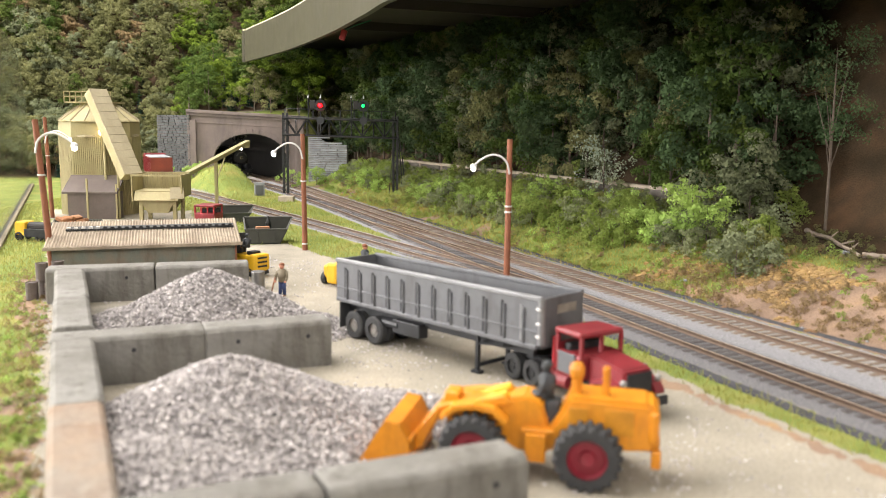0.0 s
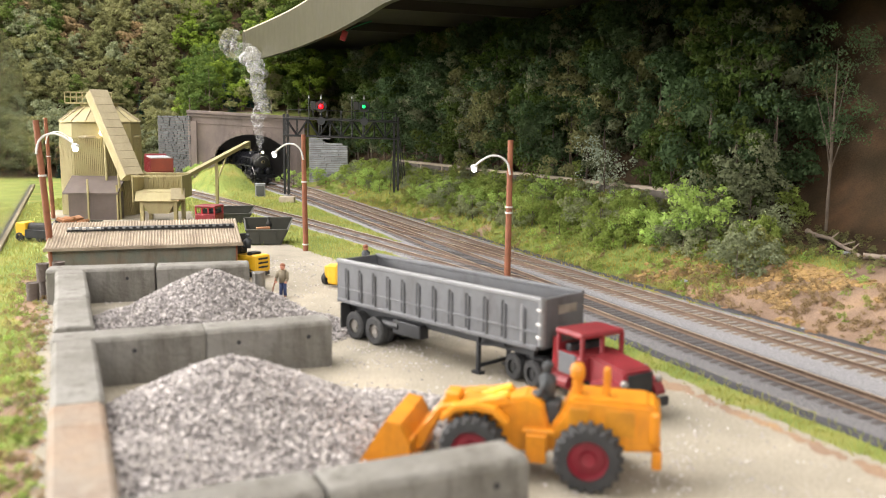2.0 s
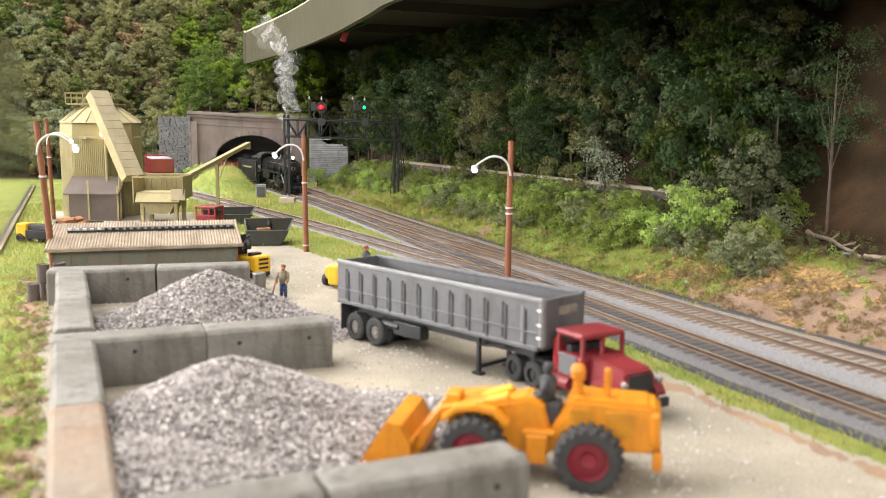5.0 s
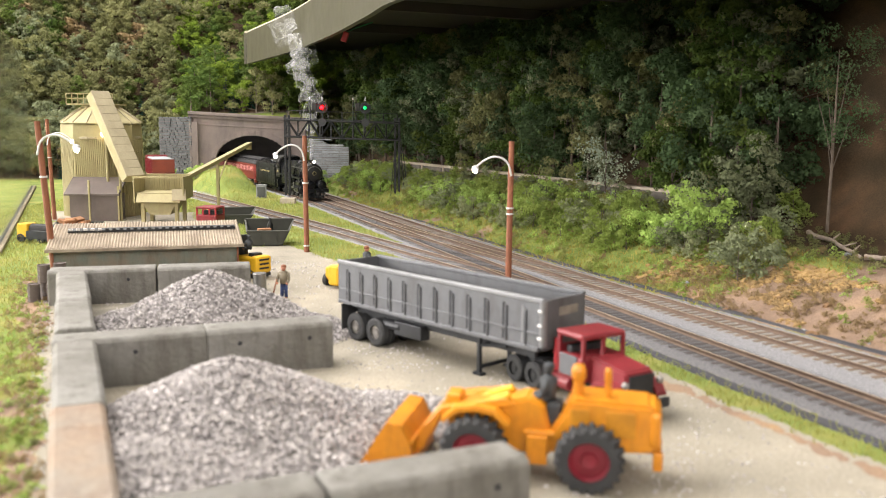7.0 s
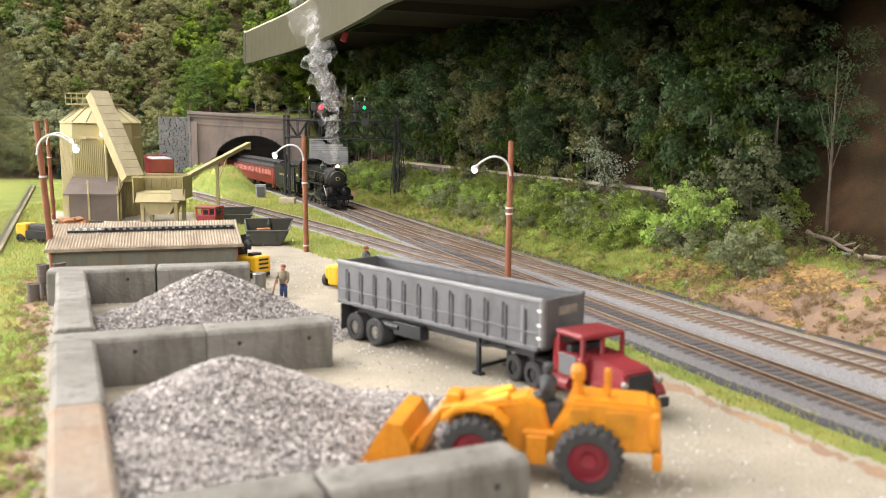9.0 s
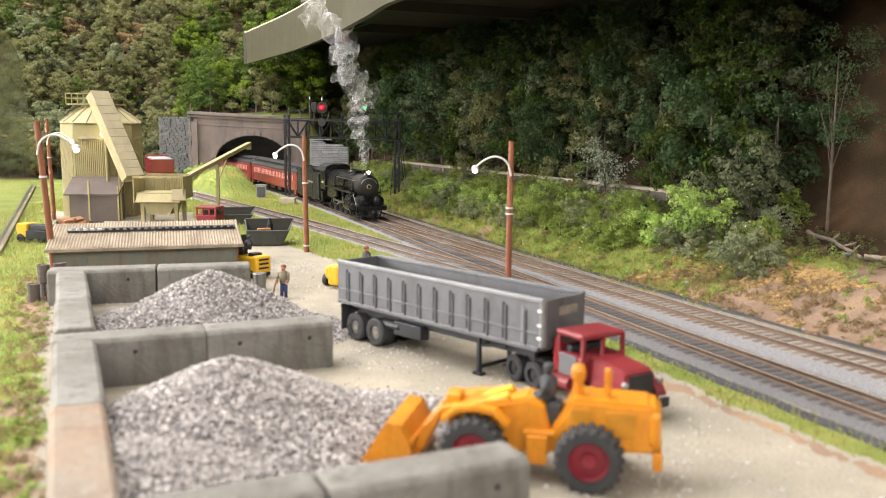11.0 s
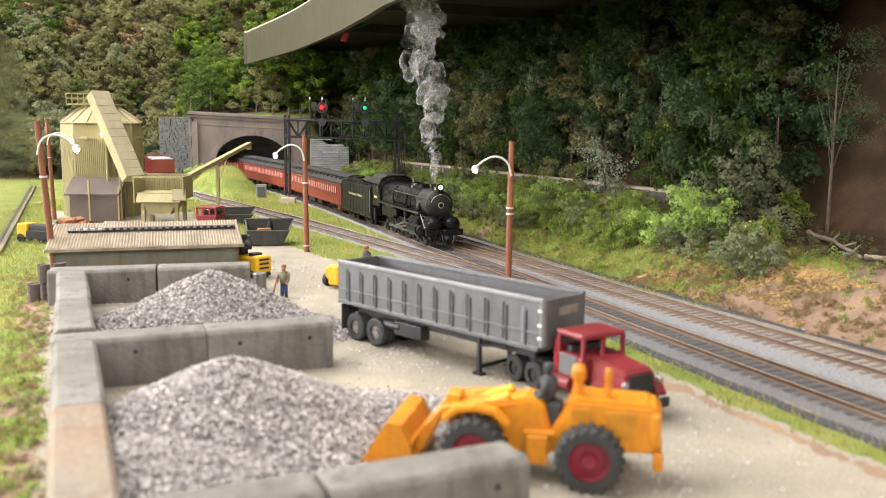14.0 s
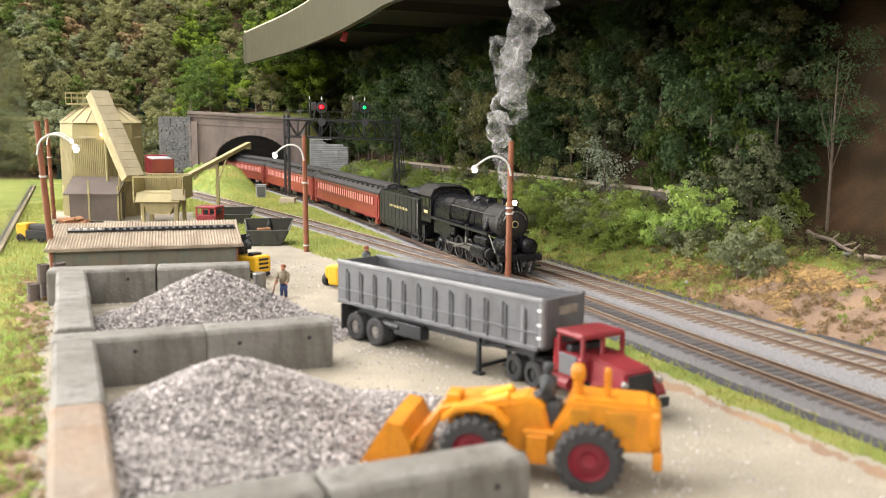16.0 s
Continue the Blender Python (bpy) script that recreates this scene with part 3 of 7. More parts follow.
LW = math.degrees(math.atan2(327, -139))
for y0, y1, m in ((536, 453, "concrete"), (453, 388, "concrete"), (366, 283, "concrete"), (283, 200, "concrete_stained"), (200, 120, "concrete")):
    yc = (y0 + y1) / 2 - 2
    block(-88 - (yc - 210) * 0.418, yc, LW, (y0 - y1) / 0.92 - 0.6, m)
block(-134.5, 378.5, 21, 62, holes=(1.5,))
block(-79.5, 400, 21, 56, holes=(-14, 17))
block(-209, 546, 14.5, 62, holes=(15,))
block(-151, 561, 14.5, 56)
block(-5, 233, 25, 57, holes=(18,))
block(-58, 209, 25, 57)


# ---- heaps of crushed stone ----
def heap(x, y, peaks, label, n, seed):
    """A mound that is the highest of several cones, clad with loose stones."""
    rng = np.random.default_rng(seed)

    def hz(px, py):
        z = np.zeros_like(px)
        inside = (x + px) > (-88 - (y + py - 210) * 0.418 + 8.5)
        for cx, cy, r, hh, k in peaks:
            d = np.hypot((px - cx), (py - cy) * k) / r
            z = np.maximum(z, hh * np.clip(1 - d ** 1.15, 0, 1) ** 0.95)
        return (z + 0.5 * wnoise(px, py, 6, seed) * (z > 0.5)) * inside
    ob = thing("stone_heap", x, y, 0, 0, label, "gravel heap", "heaps of crushed stone")
    a = np.arange(-95, 130, 2.0)
    X, Y = np.meshgrid(a, a)
    Z = hz(X, Y)
    keep = Z > 0.25
    ii = np.arange(X.size).reshape(X.shape)
    q = np.stack([ii[:-1, :-1], ii[:-1, 1:], ii[1:, 1:], ii[1:, :-1]], -1).reshape(-1, 4)
    kf = keep.reshape(-1)
    q = q[kf[q].any(1)]
    raw("mound", np.stack([X, Y, Z - 1.0], -1).reshape(-1, 3), q, M["gravel_bed"], ob, smooth=True)
    oc = np.array([(1, 0, 0), (-1, 0, 0), (0, 1, 0), (0, -1, 0), (0, 0, 1), (0, 0, -1)], float)
    of = np.array([(0, 2, 4), (2, 1, 4), (1, 3, 4), (3, 0, 4), (2, 0, 5), (1, 2, 5), (3, 1, 5), (0, 3, 5)])
    px, py = rng.uniform(-95, 128, n * 3), rng.uniform(-95, 128, n * 3)
    pz = hz(px, py)
    ok = (pz > 0.3) | (hz(px + 3 * rng.normal(size=n * 3), py + 3 * rng.normal(size=n * 3)) > 0.4)
    px, py, pz = px[ok][:n], py[ok][:n], pz[ok][:n]
    V, Fs = [], []
    for i in range(len(px)):
        r = rng.uniform(0.42, 1.05)
        v = oc * rng.uniform(0.6, 1.25, 3) * r + rng.normal(size=(6, 3)) * 0.22 * r
        th = rng.uniform(0, 6.28)
        c, s = math.cos(th), math.sin(th)
        v = v @ np.array([(c, s, 0), (-s, c, 0), (0, 0, 1)])
        tl = rng.uniform(0, 1.5)
        c, s = math.cos(tl), math.sin(tl)
        v = v @ np.array([(1, 0, 0), (0, c, s), (0, -s, c)])
        V.append(v + (px[i], py[i], pz[i] + 0.2))
        Fs.append(of + 6 * i)
    st = raw("loose_gravel", np.concatenate(V), np.concatenate(Fs), M["gravel"], ob)
    st["kind"] = "stuff"
    return ob


heap(-76, 305, [(0, 8, 60, 28, 1.0), (20, -8, 46, 15, 1.0), (-14, -50, 56, 17, 1.0), (46, 26, 42, 6.5, 1.2), (2, -66, 50, 11, 1)],
     "loose heap of pale grey crushed stone between blocks", 15000, 3)
heap(-128, 478, [(2, 2, 60, 31, 1.05), (34, -8, 48, 13, 1.1), (-28, -16, 46, 16, 1.0)],
     "tall heap of pale grey crushed stone between blocks", 10000, 5)

# stones scattered over the yard
rng = np.random.default_rng(11)
V, Fs = [], []
tet = np.array([(1, 0, -0.5), (-0.6, 0.8, -0.5), (-0.5, -0.9, -0.4), (0, 0.1, 0.7)])
tf = np.array([(0, 1, 3), (1, 2, 3), (2, 0, 3), (0, 2, 1)])
k = 0
while k < 6200:
    y = rng.uniform(200, 720)
    x = rng.uniform(-300, 140)
    out_ = -95 - (y - 208) * 0.425
    strip_ = out_ - 11 < x < out_ and y < 560
    if not strip_ and ((x - xa(y)) * 0.92 > -56 or x < -70 - (y - 210) * 0.418):
        continue
    if not strip_ and wnoise(x, y, 26, 8) < 0.15 and rng.random() < 0.85:
        continue
    r = rng.uniform(0.25, 0.85)
    th = rng.uniform(0, 6.28)
    c, s = math.cos(th), math.sin(th)
    V.append((tet * r * rng.uniform(0.7, 1.3, 3)) @ np.array([(c, s, 0), (-s, c, 0), (0, 0, 1)]) + (x, y, r * 0.3))
    Fs.append(tf + 4 * k)
    k += 1
tagged(raw("loose_stones", np.concatenate(V), np.concatenate(Fs), M["gravel"]), "small loose stones strewn over the sandy yard", "gravel", kind="stuff")


# ---- low shed with a corrugated roof ----
shed = thing("shed", -206.8, 624, 0, 17, "low weathered green shed with a corrugated tan roof", "shed")
shed.scale = (0.965, 1, 1)
part("wall", box(B(), (0, 0, 14), (122, 46, 28)), M["wall_green"], shed)
for k in range(13):
    part("siding_batten", box(B(), (-60 + k * 10, -23.3, 13.5), (0.8, 0.9, 26)), M["wall_green"], shed)
rb = B()
n = 64
rows = []
for i in range(n * 2 + 1):
    u = -65 + i * 130 / (n * 2)
    d = 0.45 if i % 2 else -0.45
    rows.append([rb.verts.new((u, -30, 27.2 + d)), rb.verts.new((u, 28, 37.2 + d)), rb.verts.new((u, 28, 35.6 + d)), rb.verts.new((u, -30, 25.6 + d))])
for a, b in zip(rows[:-1], rows[1:]):
    for q in range(4):
        rb.faces.new((a[q], b[q], b[(q + 1) % 4], a[(q + 1) % 4]))
rb.faces.new(rows[0])
rb.faces.new(rows[-1][::-1])
bmesh.ops.recalc_face_normals(rb, faces=rb.faces)
part("roof", rb, M["roof_tan"], shed, "corrugated tan roof")
part("eave_board", box(B(), (0, -30.6, 26), (131, 0.9, 2.0)), M["roof_tan"], shed, "brown timber eave board")
part("ridge_vent", box(B(), (4, 7, 34.6), (116, 6.5, 1.2), rx=9.8), M["steel_dark"], shed, "dark ridge vent strip")
for k in range(24):
    part("vent_cleat", box(B(), (-52 + k * 4.85, 4.5, 35.2), (2.6, 1.3, 1.6), rx=9.8), M["white_metal"] if k < 5 else M["steel_dark"], shed)
for sx in (-61.4, 61.4):
    part("end_trim", box(B(), (sx, -23, 13.5), (1.2, 1.6, 27)), M["pole"], shed)


# ---- silo plant ----
silo = thing("silo", -393.5, 1042, 0, 0, "cream corrugated steel silo with a conical top and railing", "silo")
sb = B()
lathe(sb, [(44, 0), (44, 88), (43.4, 103), (42, 105)], seg=8)
bmesh.ops.rotate(sb, verts=sb.verts, cent=(0, 0, 0), matrix=Matrix.Rotation(radians(22.5), 3, "Z"))
part("body", sb, M["silo"], silo)
part("roof", lathe(B(), [(44.5, 104.6), (43, 106), (21, 122), (20, 125)], seg=16), M["silo"], silo)
R8 = 44 * math.cos(math.pi / 8)
for sd in range(8):
    a = sd * math.pi / 4
    for k in range(-7, 8):
        u = k * 2.15
        cx, cy = math.cos(a) * (R8 + 0.3) - math.sin(a) * u, math.sin(a) * (R8 + 0.3) + math.cos(a) * u
        if cy < 12:
            part("rib", box(B(), (cx, cy, 44), (1.0, 1.1, 87), rz=math.degrees(a)), M["silo"], silo)
for k in range(16):
    a = k * math.pi / 8
    if math.sin(a) < 0.4:
        part("roof_seam", cyl(B(), (43.5 * math.cos(a), 43.5 * math.sin(a), 106), (21 * math.cos(a), 21 * math.sin(a), 122.4), 0.8, 0.8, 6), M["silo_dark"], silo)
part("band", lathe(B(), [(43.5, 87), (44.8, 87.6), (44.8, 89.2), (43.5, 90)], seg=8), M["silo_dark"], silo)
plat = part("platform", box(B(), (-4, 0, 125.5), (52, 44, 1.6)), M["silo"], silo)
for px in np.linspace(-30, 22, 9):
    for py in (-22,):
        part("rail_post", box(B(), (px, py, 132), (0.9, 0.9, 12)), M["silo"], plat)
for z in (132, 137.5):
    part("hand_rail", box(B(), (-4, -22, z), (53, 0.9, 0.9)), M["silo"], plat)
    part("hand_rail", box(B(), (-30, 0, z), (0.9, 44, 0.9)), M["silo"], plat)
lamp = part("lamp", ball(B(), (18.5, -44, 93), 3.4), M["lamp_warm"], silo, "warm glowing yard lamp")
part("downpipe", cyl(B(), (20, -42.5, 0), (20, -42.5, 91), 1.6, 1.6, 8), M["silo"], silo)

leanto = thing("lean_to", -380, 985, 0, 2, "dark brown sheet-metal lean-to against the silo", "shed")
part("wall", box(B(), (0, 0, 14.5), (52, 22, 29)), M["shed_dark"], leanto)
lt = B()
prism(lt, [(-14, 27.5), (16, 44), (16, 46), (-14, 29.5)], "x", -31, 28)
part("roof", lt, M["shed_dark"], leanto)
part("corner_post", box(B(), (26.5, -12, 19), (1.8, 1.8, 38)), M["silo"], leanto)
part("corner_post", box(B(), (-4, -14, 22), (1.8, 1.8, 44)), M["silo"], leanto)


def beam(name, p0, p1, w, t, m, parent, label=""):
    """A box girder from p0 to p1."""
    p0, p1 = Vector(p0), Vector(p1)
    d = p1 - p0
    bm = box(B(), (0, 0, 0), (w, t, d.length), bevel=0.3)
    bmesh.ops.transform(bm, verts=bm.verts, matrix=Matrix.Translation((p0 + p1) / 2) @ d.to_track_quat("Z", "Y").to_matrix().to_4x4())
    return part(name, bm, M[m], parent, label)


conv = thing("inclined_conveyor", 0, 0, 0, 0, "steep covered conveyor of weathered cream steel", "conveyor")
c0, c1 = Vector((-334, 968, 47)), Vector((-382, 1004, 137))
dv = (c1 - c0).normalized()
side = dv.cross(Vector((0, 0, 1))).normalized()
up = side.cross(dv).normalized()


def slab(p, w0, w1, h0, h1, l0, l1):
    bm = B()
    vs = []
    for l in (l0, l1):
        for w, hh in ((w0, h0), (w1, h0), (w1, h1), (w0, h1)):
            vs.append(bm.verts.new(p + dv * l + side * w + up * hh))
    for q in ((0, 1, 2, 3), (4, 5, 6, 7), (0, 1, 5, 4), (1, 2, 6, 5), (2, 3, 7, 6), (3, 0, 4, 7)):
        bm.faces.new([vs[i] for i in q])
    bmesh.ops.recalc_face_normals(bm, faces=bm.faces)
    return bm


CL = (c1 - c0).length
part("casing", slab(c0, -10, 10, -7, 4, 0, CL), M["silo"], conv)
for k in range(11):
    part("cover_panel", slab(c0, -10.8, 10.8, 4.2, 5.6, k * CL / 11 + 0.2, (k + 1) * CL / 11 - 0.15), M["silo_dark"], conv)
part("support_leg", cyl(B(), (-353, 981, 0), (-353, 981, 72), 1.5, 1.5, 8), M["silo"], conv)
part("support_leg", cyl(B(), (-371, 994, 0), (-371, 994, 108), 1.5, 1.5, 8), M["silo"], conv)

hop = thing("receiving_hopper", -302, 968, 0, 2, "cream steel receiving hopper standing on legs", "hopper")
hop.scale = (0.88, 1, 1)
for nm, c, s in (("side_panel", (-29.2, 0, 36), (1.6, 40, 28)), ("side_panel", (29.2, 0, 38), (1.6, 40, 24)), ("back_panel", (0, 19.4, 40), (57, 1.6, 22))):
    part(nm, box(B(), c, s, bevel=0.25), M["silo"], hop)
part("top_rim", box(B(), (0, -19.6, 49.4), (60, 2, 2)), M["silo"], hop)
for k in range(18):
    part("rib", box(B(), (-26 + k * 3.05, 18, 41), (0.8, 1.0, 18)), M["silo"], hop)
ch = B()
prism(ch, [(-27, 33), (27, 33), (12, 10), (-12, 10)], "y", -18, 18)
part("chute", ch, M["silo"], hop)
part("front_flap", box(B(), (0, -20.5, 28), (52, 1.4, 12), rx=-38), M["silo"], hop)
part("side_flap", box(B(), (24, -20, 31), (16, 1.4, 13), rx=-30, rz=14), M["silo_dark"], hop)
for lx in (-20, 20):
    for ly in (-16, 16):
        part("leg", box(B(), (lx, ly, 13), (4.2, 4.2, 26)), M["silo"], hop)
part("cross_beam", box(B(), (0, -17, 24), (44, 3, 3)), M["silo"], hop)

cv2 = thing("outfeed_conveyor", 0, 0, 0, 0, "narrow cream outfeed conveyor on one post", "conveyor")
beam("belt_girder", (-289, 988, 44), (-259, 1200, 78), 6.5, 4.5, "silo", cv2)
part("end_chute", box(B(), (-259.5, 1199, 73), (6, 7, 5)), M["silo"], cv2)
part("post", box(B(), (-276, 1098, 30), (3.4, 3.4, 60)), M["silo"], cv2)
part("brace", cyl(B(), (-276, 1098, 34), (-270, 1130, 66), 0.9, 0.9, 6), M["silo"], cv2)


# ---- tunnel portal and stone wing walls ----
PX, PY, PR = -334, 1572, 8
portal = thing("tunnel_portal", PX, PY, 0, PR, "dusky stone tunnel portal with arched opening", "tunnel portal", kind="structure")


def portal_face():
    bm = B()
    hw, spring, rise, n = 61, 40, 41, 20
    arch = [(-hw, 0), (-hw, spring)] + [(-hw * math.cos(math.pi * i / n), spring + rise * math.sin(math.pi * i / n)) for i in range(1, n)] + [(hw, spring), (hw, 0)]
    outer_l, outer_r = -104, 92
    front, back = [], []
    for ylev, lst in ((-6, front), (10, back)):
        for x, z in arch:
            lst.append(bm.verts.new((x, ylev, z)))
    m = len(arch)

    def topz(x):
        return 118 - (x + 104) * 0.05
    fo, bo = [], []
    for x, z in arch:
        if z == 0:
            ox, oz = (outer_l if x < 0 else outer_r), 0
        else:
            t = (x + hw) / (2 * hw)
            ox = outer_l + (outer_r - outer_l) * t
            oz = topz(ox)
        fo.append(bm.verts.new((ox, -6, oz)))
        bo.append(bm.verts.new((ox, 10, oz)))
    for i in range(m - 1):
        bm.faces.new((front[i], front[i + 1], fo[i + 1], fo[i]))
        bm.faces.new((back[i + 1], back[i], bo[i], bo[i + 1]))
        bm.faces.new((front[i], back[i], back[i + 1], front[i + 1]))
        bm.faces.new((fo[i], fo[i + 1], bo[i + 1], bo[i]))
    bmesh.ops.recalc_face_normals(bm, faces=bm.faces)
    return bm, arch


pf, ARCH = portal_face()
part("face", pf, M["portal"], portal)
for i in range(2, len(ARCH) - 3):
    x0, z0 = ARCH[i]
    a = math.atan2(z0 - 40, x0)
    part("arch_stone", box(B(), (x0 + 4.2 * math.cos(a), -6.6, z0 + 4.2 * math.sin(a)), (8, 2.6, 8.6), ry=-math.degrees(a), bevel=0.5), M["portal"], portal)
for x in (-97, 84):
    part("pilaster", box(B(), (x, -8.5, 52), (14, 6, 104), bevel=0.5), M["portal"], portal)
for z, t, d in ((119.5, 5.5, 22), (114, 4, 17), (101, 2.6, 14)):
    part("cornice", box(B(), (-5, 0, z - 5), (202, d, t), ry=2.9, bevel=0.5), M["portal"], portal)
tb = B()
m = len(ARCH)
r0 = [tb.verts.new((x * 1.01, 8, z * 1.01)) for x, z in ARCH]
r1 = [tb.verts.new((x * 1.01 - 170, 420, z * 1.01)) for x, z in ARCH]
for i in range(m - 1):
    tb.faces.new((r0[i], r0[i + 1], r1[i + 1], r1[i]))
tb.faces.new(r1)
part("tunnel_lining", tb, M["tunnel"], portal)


def stone_wall(name, x, y, rz, w, z0, z1, mname, label, z1r=None):
    ob = thing(name, x, y, 0, rz, label, "stone wall", kind="structure")
    z1r = z1 if z1r is None else z1r
    bm = B()
    prism(bm, [(-w / 2, z0), (w / 2, z0), (w / 2, z1r - 1), (-w / 2, z1 - 1)], "y", 0, 8)
    part("core", bm, M["portal"], ob)
    rg = random.Random(len(label))
    z = z0
    while z < max(z1, z1r):
        hh = rg.uniform(2.6, 4.2) if mname == "stone_light" else rg.uniform(3.6, 5.4)
        u = -w / 2
        while u < w / 2:
            ww = min(rg.uniform(14, 40) if mname == "stone_light" else rg.uniform(6, 15), w / 2 - u + 0.2)
            top = z1 + (z1r - z1) * (u + w / 2) / w
            if z + hh * 0.6 < top and ww > 1.5:
                part("stone", box(B(), (u + ww / 2, -0.4 - rg.random() * 1.5, z + hh / 2), (ww - 0.7, 3, hh - 0.8), bevel=0.4), M[mname], ob)
            u += ww
        z += hh
    return ob


stone_wall("wing_wall", -461, 1556, -14, 62, 0, 111, "stone_grey", "tall dark grey stone wing wall by the portal")
stone_wall("wing_wall", -193, 1512, -6, 66, 0, 78, "stone_light", "pale grey stone wing wall with a sloping top", 62)

# ---- signal gantry ----
M["gantry_black"] = mat("gantry_black", (0.014, 0.015, 0.018), 0.5, 0.1, var=0.3, scale=120)
gan = thing("signal_gantry", 0, 0, 0, 0, "black lattice signal gantry spanning the tracks", "signal gantry")
g0, g1 = Vector((-208, 1195, 0)), Vector((-64, 1200, 0))
for gp, hh in ((g0, 113), (g1, 110)):
    part("footing", box(B(), (gp.x, gp.y, 3), (20, 14, 9), bevel=0.8), M["footing"], gan, "pale concrete footing")
    for ox in (-2.6, 2.6):
        part("post", box(B(), (gp.x + ox, gp.y, 7 + hh / 2), (2.8, 4.2, hh - 8), bevel=0.2), M["gantry_black"], gan)
    for k in range(12):
        z0, z1 = 10 + k * 8, 18 + k * 8
        part("lacing", cyl(B(), (gp.x + (-2.6 if k % 2 else 2.6), gp.y - 1.4, z0), (gp.x + (2.6 if k % 2 else -2.6), gp.y - 1.4, z1), 0.45, 0.45, 5), M["gantry_black"], gan)
for sx in (6, 9):
    part("cable", tube(B(), [(g1.x + sx, g1.y - 2, 6), (g1.x + sx + 3, g1.y - 2, 30), (g1.x + sx, g1.y - 2, 60), (g1.x + sx * 0.4, g1.y - 2, 92)], 0.55, 6), M["gantry_black"], gan)
part("ladder_rail", box(B(), (g1.x - 5, g1.y - 3, 48), (0.7, 0.7, 92), ry=5), M["gantry_black"], gan)


def gz(t, z):
    return g0.lerp(g1, t) + Vector((0, 0, z - 3.5 * t))


for yo in (-5, 5):
    o = Vector((0, yo, 0))
    for z in (88, 110):
        part("chord", cyl(B(), gz(-0.02, z) + o, gz(1.02, z) + o, 1.25, 1.25, 6), M["gantry_black"], gan)
    for k in range(10):
        part("web_strut", cyl(B(), gz(k / 10, 88 if k % 2 else 110) + o, gz((k + 1) / 10, 110 if k % 2 else 88) + o, 0.75, 0.75, 5), M["gantry_black"], gan)
        part("web_post", cyl(B(), gz(k / 10, 88) + o, gz(k / 10, 110) + o, 0.6, 0.6, 5), M["gantry_black"], gan)
    part("hand_rail", cyl(B(), gz(0.02, 122) + o, gz(1.0, 122) + o, 0.45, 0.45, 5), M["gantry_black"], gan)
    for k in range(9):
        part("rail_post", cyl(B(), gz(k / 8, 110) + o, gz(k / 8, 122) + o, 0.4, 0.4, 5), M["gantry_black"], gan)
part("walkway", box(B(), (-139, 1197.5, 110.3), (140, 9, 0.8), ry=1.5), M["gantry_black"], gan)


def signal(x, z, glow, mname):
    ob = thing("railway_signal", x, 1191, z, 0, "black round signal head with one %s aspect lit" % glow, "signal", "signals on the gantry")
    part("mast", cyl(B(), (0, 0, -30), (0, 0, 12), 0.9, 0.9, 8), M["steel_dark"], ob)
    part("finial", lathe(B(), [(0.9, 12), (1.3, 13), (0.3, 17), (0.02, 18)], seg=8), M["white_metal"], ob)
    part("target", cyl(B(), (0, -1.5, 3), (0, -2.6, 3), 7.4, 7.4, 20), M["steel_dark"], ob)
    for k in range(3):
        a = radians(90 + 120 * k)
        part("hood", cyl(B(), (3.2 * math.cos(a), -2.6, 3 + 3.2 * math.sin(a)), (3.2 * math.cos(a), -5.5, 3 + 3.2 * math.sin(a)), 2.0, 2.0, 10, caps=False), M["steel_dark"], ob)
    part("lens", ball(B(), (0, -5.2, 3), 2.3, s=(1, 0.5, 1)), M[mname], ob, "glowing %s lens" % glow)
    part("lower_target", cyl(B(), (0, -1.5, -16), (0, -2.6, -16), 5.2, 5.2, 18), M["steel_dark"], ob)
    part("relay_case", box(B(), (-10, 0, 4), (7, 6, 11), bevel=0.8), M["smokebox"], ob)
    part("side_mast", cyl(B(), (-16, 0, -14), (-16, 0, 13), 0.7, 0.7, 8), M["steel_dark"], ob)
    part("side_finial", lathe(B(), [(0.7, 13), (1.1, 14), (0.3, 17)], seg=8, c=(-16, 0, 0)), M["white_metal"], ob)
    return ob


signal(-161, 123, "red", "red_glow")
signal(-105, 123, "green", "green_glow")


# ---- yard lamps ----
def yard_lamp(x, y, hgt, arm, lz, lean, bands, label):
    ob = thing("yard_lamp", x, y, 0, 0, label, "street lamp", "yard lamps on poles")
    part("pole", cyl(B(), (0, 0, -2), (lean, 0, hgt), 2.3, 1.9, 12), M["pole"], ob)
    s = 1 if arm > 0 else -1
    pts = [(lean, -2, lz - 5), (lean + s * 2, -2, lz + 3), (lean + arm * 0.28, -2, lz + 7.5), (lean + arm * 0.55, -2, lz + 8), (lean + arm * 0.82, -2, lz + 4.5), (lean + arm, -2, lz + 0.5)]
    part("arm", tube(B(), [tuple(p) for p in smooth_line(pts, 4)], 0.75, 8), M["white_metal"], ob, "curved white arm")
    part("shade", lathe(B(), [(0.8, 2.2), (2.2, 1.2), (2.6, -0.4)], seg=12, c=(lean + arm, -2, lz), caps=False), M["white_metal"], ob)
    part("bulb", ball(B(), (lean + arm, -2, lz - 1.5), 1.75), M["lamp_glow"], ob, "glowing white bulb")
    for z in bands:
        part("band", cyl(B(), (lean * z / hgt, 0, z), (lean * z / hgt, 0, z + 1.2), 2.7, 2.7, 12), M["white_metal"], ob)
    return ob


